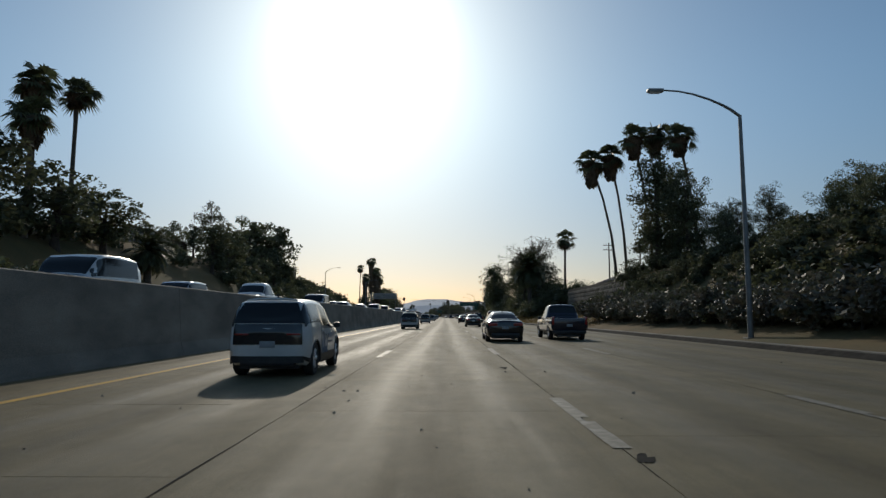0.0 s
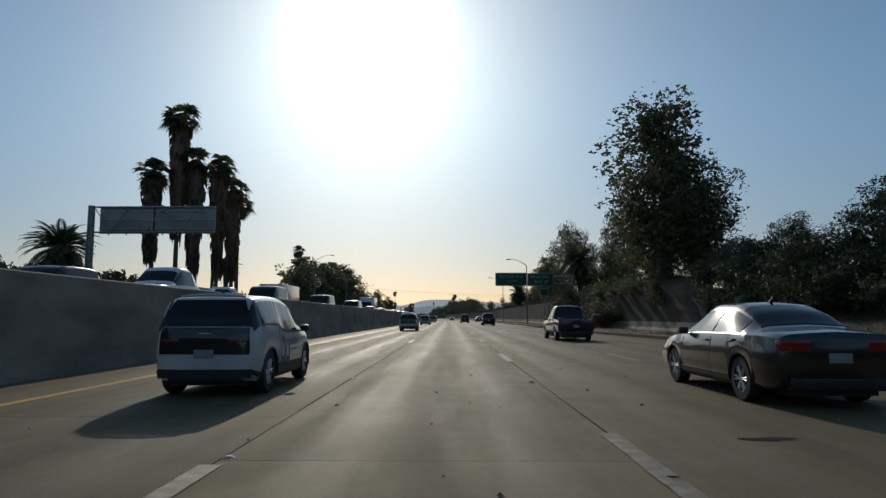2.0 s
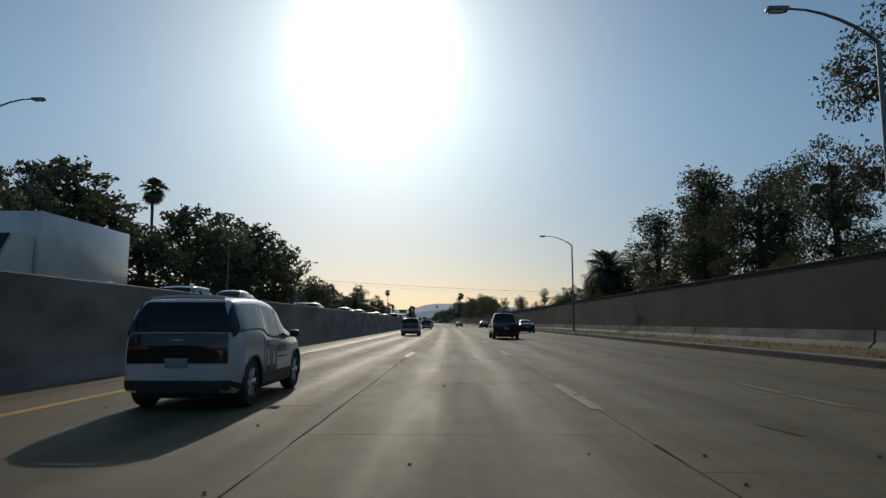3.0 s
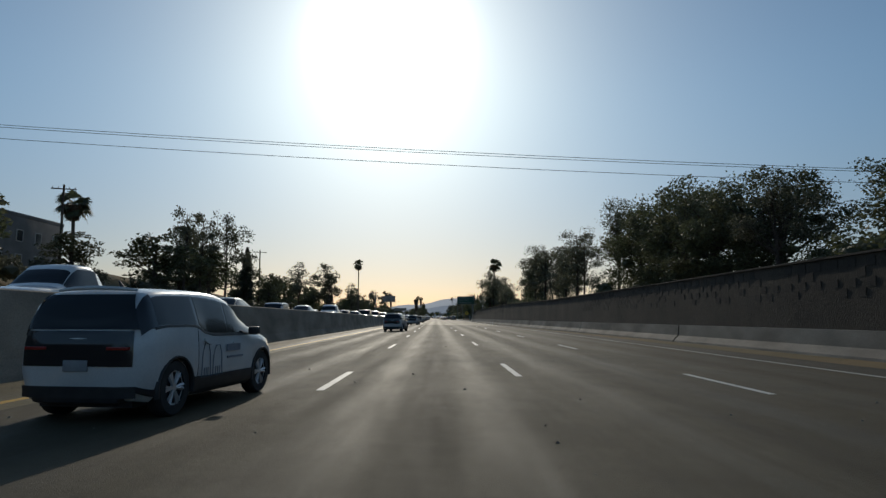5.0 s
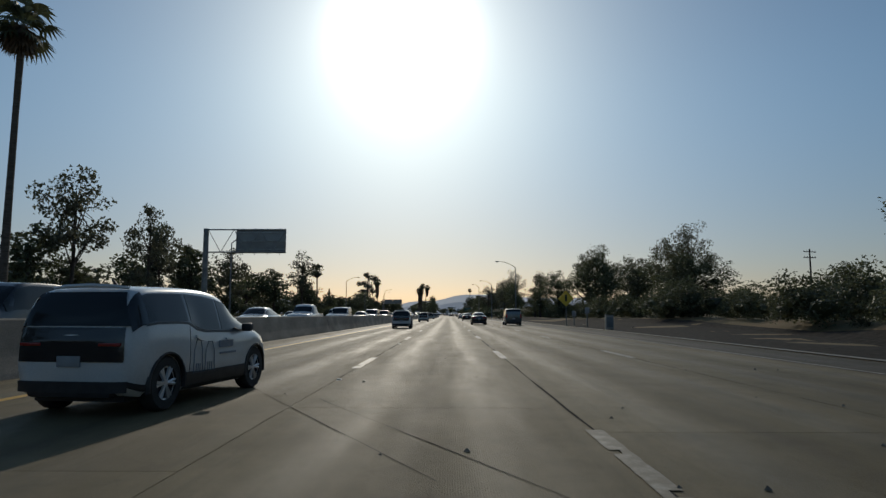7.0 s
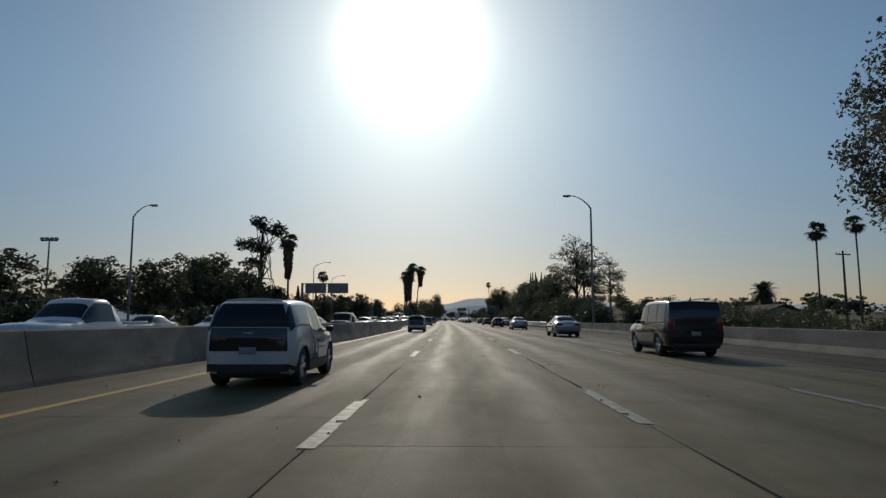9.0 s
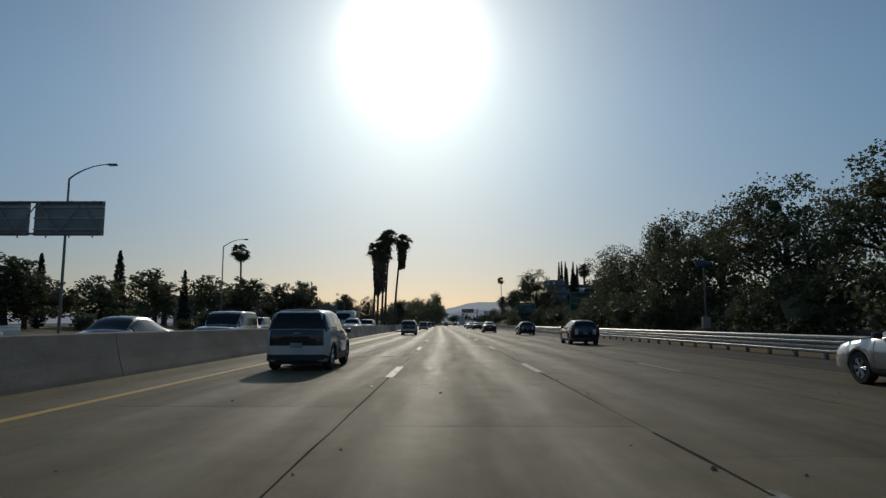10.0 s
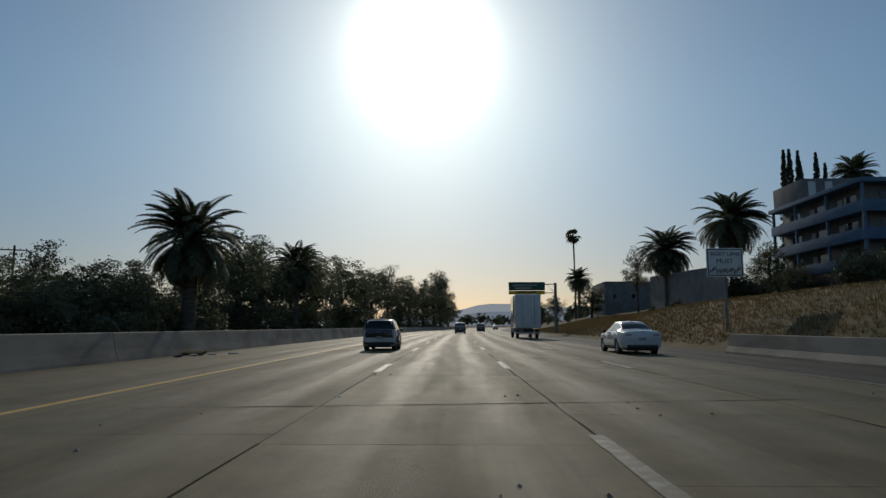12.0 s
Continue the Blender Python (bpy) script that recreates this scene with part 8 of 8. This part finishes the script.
# ---- pavement slabs ----
def slab_data(s0, s1, u0, u1):
    g = 0.0045
    v, uv = [], []
    for s, u in ((s0 + g, u0 + g), (s0 + g, u1 - g), (s1 - g, u1 - g), (s1 - g, u0 + g)):
        for z in (0.0, -0.025):
            v.append(at(s, u, z))
            uv.append((u, s))
    f = [(0, 2, 4, 6), (1, 3, 2, 0), (3, 5, 4, 2), (5, 7, 6, 4), (7, 1, 0, 6)]
    return v, f, uv


LANES = ((-1.83, 1.83), (1.83, 5.49), (-5.62, -1.83), (5.49, 9.15))
rest_v, rest_f, rest_uv = [], [], []
made = 0
for lane, (u0, u1) in enumerate(LANES):
    k = 0
    s = -100.0 - 1.7 * lane
    while s < 1400:
        ln = (4.6, 5.8, 4.0, 5.2)[k % 4]
        k += 1
        v, f, uv = slab_data(s, s + ln, u0, u1)
        if 434 < s < 568:
            pass
        elif lane < 2 and made < 270 and (0 < s < 340 or 870 < s < 1170):
            put("slab", raw_mesh("slab", v, f, CONCRETE, uv), road)
            made += 1
        else:
            n = len(rest_v)
            rest_v += v
            rest_uv += uv
            rest_f += [tuple(i + n for i in q) for q in f]
        s += ln
put("slabs_beyond", raw_mesh("slabs_beyond", rest_v, rest_f, CONCRETE, rest_uv), road, kind="stuff")

# raised ceramic dots between the dashes, and litter on the pavement
dots = thing("lane_dots", "raised ceramic lane dots on the pavement", "road marking", Matrix(), kind="structure")
bm = bmesh.new()
bmesh.ops.create_cone(bm, cap_ends=True, segments=10, radius1=0.055, radius2=0.03, depth=0.018, matrix=Matrix.Translation((0, 0, 0.009)))
dot_mesh = mesh_of("dot", bm, DOT)
rng = np.random.default_rng(41)
for s0, s1 in ((60, 420), (600, 1180)):
    s = s0
    while s < s1:
        if rng.random() < 0.3:
            put("dot", dot_mesh, dots, m=lie(s, -1.83 + 0.05, 0.0))
        s += 7.3
litter = []
for i in range(3):
    bm = bmesh.new()
    bm_box(bm, -0.12 - 0.04 * i, 0.12, -0.06, 0.05 + 0.03 * i, 0.0, 0.025 + 0.01 * i, 0.01)
    bmesh.ops.rotate(bm, verts=bm.verts, matrix=Matrix.Rotation(0.25, 3, "X"))
    litter.append((mesh_of("litter", bm, (TRIM, PAPER, SOIL)[i]), ("scrap of black tyre rubber on the lane", "scrap of pale paper on the lane", "clod of brown dirt on the lane")[i]))
for i in range(14):
    k = int(rng.integers(3))
    s, u = rng.uniform(0, 1190), rng.uniform(-7.4, 11)
    ob = new("litter", litter[k][0])
    ob.matrix_basis = lie(s, u, 0.004, rng.uniform(0, 360), rng.uniform(0.12, 0.36))
    tagged(ob, litter[k][1], "litter", "litter on the road")

for s, u, k, size in ((1094, -8.5, 1, 2.6), (1184.5, -10.6, 1, 1.6), (1185.6, -10.2, 1, 1.2), (1186.5, -9.6, 1, 1.4), (1183.8, -10.9, 0, 3.2), (1185.2, -10.8, 2, 3.0), (746, 15.2, 1, 1.0), (741, 16.5, 1, 1.2), (735, 17.4, 0, 1.8), (731, 16.2, 1, 0.9)):
    ob = new("litter", litter[k][0])
    ob.matrix_basis = lie(s, u, height(s, u) + 0.03 if u > 12 else 0.004, s * 41 % 360, size)
    tagged(ob, ("heap of black tyre rubber at the road edge", "white scrap of board at the road edge", "heap of brown dirt at the road edge")[k], "litter", "litter on the road")

# tarred joints across the lanes at the bridges
for s0, skew, u0, u1, seed in ((590.3, -1.55, -2.2, 6.4, 1), (680.7, -1.85, -4.2, 0.2, 8), (681.9, -1.85, -1.6, 1.4, 9), (1168.2, 0.12, -4.6, 6.0, 2), (1067.0, 0.05, -1.6, 3.0, 3), (1076.2, 0.3, 4.6, 12.0, 4), (1062.5, -0.6, 2.4, 6.0, 5), (905.0, 0.1, -5.6, 9.0, 6), (948.0, -0.1, -5.6, 9.0, 7)):
    rg = np.random.default_rng(seed)
    us = steps(u0, u1, 0.4)
    mid = [s0 + skew * u + rg.uniform(-0.03, 0.03) for u in us]
    wid = [rg.uniform(0.004, 0.016) * (2.0 if seed == 2 else 1.0) for u in us]
    v = [at(m + e * w, u, 0.006) for u, m, w in zip(us, mid, wid) for e in (-1, 1)]
    f = [(2 * i, 2 * i + 1, 2 * i + 3, 2 * i + 2) for i in range(len(us) - 1)]
    put("tarred_joint", raw_mesh("tarred_joint", v, f, SEAM), road, "black tarred joint")

# tarred joints along the lane edges, uneven and broken here and there
rg = np.random.default_rng(52)
for u, wide in ((1.83, 1.0), (-1.83, 0.7), (5.49, 0.75), (9.16, 0.8)):
    v, f = [], []
    for a, b in ((-60, 426), (688 if u < 0 else 676, 1400)):
        ss = steps(a, b, 1.3)
        first = len(v)
        for s in ss:
            w = max(0.003, rg.normal(0.014, 0.009)) * wide * (0.55 if s < 426 else 1.0)
            m = u + rg.uniform(-0.012, 0.012)
            v += [at(s, m - w, 0.005), at(s, m + w, 0.005)]
        f += [(first + 2 * i, first + 2 * i + 1, first + 2 * i + 3, first + 2 * i + 2) for i in range(len(ss) - 1) if rg.random() > 0.1]
    put("tarred_joint", raw_mesh("tarred_joint", v, f, SEAM), road, "black tarred joint along the lane")
# old patches and spalls in the pavement
def road_patch(s, u, long, wide, turn, material=SEAM):
    n = 13
    v = []
    for k in range(n):
        a = k * math.tau / n
        q = rg.uniform(0.3, 1.25)
        x, y = math.cos(a) * wide * q, math.sin(a) * long * q
        v.append(at(s + y * math.cos(turn) - x * math.sin(turn), u + x * math.cos(turn) + y * math.sin(turn), 0.0065))
    put("pavement_patch", raw_mesh("pavement_patch", v, [tuple(range(n))], material), road, "dark patch worn into the pavement")


for s, u, long, wide, turn in ((1067.2, 1.72, 0.16, 0.07, 0.4), (1071.3, 4.5, 0.75, 0.06, 0.35), (199.6, 3.4, 0.12, 0.3, 0.1), (5.6, 1.9, 0.3, 0.1, 0.3), (105.5, -3.6, 0.06, 0.2, 0.1), (637.4, -0.5, 0.1, 0.42, 0.05), (636.2, 0.5, 0.14, 0.3, 0.1)):
    road_patch(s, u, long, wide, turn)
for i in range(44):
    road_patch(rg.uniform(0, 1180), rg.choice([-1.75, 1.75, 5.4, 3.6, 7.3, -3.4]) + rg.uniform(-0.3, 0.3), rg.uniform(0.1, 0.6), rg.uniform(0.03, 0.1), rg.uniform(-0.25, 0.25), SEAM if i % 3 else ASPHALT)
# grit and scraps strewn over the lanes
for name, label, material, count, size in (("grit", "pale grit strewn over the lanes", BARRIER_OLD, 3600, 0.026), ("grit", "dark grit and rubber crumbs on the lanes", TRIM, 2200, 0.017)):
    v, f = [], []
    for i in range(count):
        s, u = rg.uniform(0, 1185), rg.uniform(-8, 12)
        if 0.6 < abs((u + 1.83) % 3.66 - 1.83) < 1.1 and rg.random() < 0.6:
            continue
        q = size * rg.uniform(0.3, 1.4)
        k = len(v)
        p = at(s, u, 0.006)
        v += [p + Vector((-q, -q * 0.6, 0)), p + Vector((q, -q * 0.5, 0)), p + Vector((q * 0.3, q, 0)), p + Vector((0, 0, q * 0.9))]
        f += [(k, k + 1, k + 3), (k + 1, k + 2, k + 3), (k + 2, k, k + 3)]
    tagged(new(name, raw_mesh(name, v, f, material)), label, "grit", kind="stuff")

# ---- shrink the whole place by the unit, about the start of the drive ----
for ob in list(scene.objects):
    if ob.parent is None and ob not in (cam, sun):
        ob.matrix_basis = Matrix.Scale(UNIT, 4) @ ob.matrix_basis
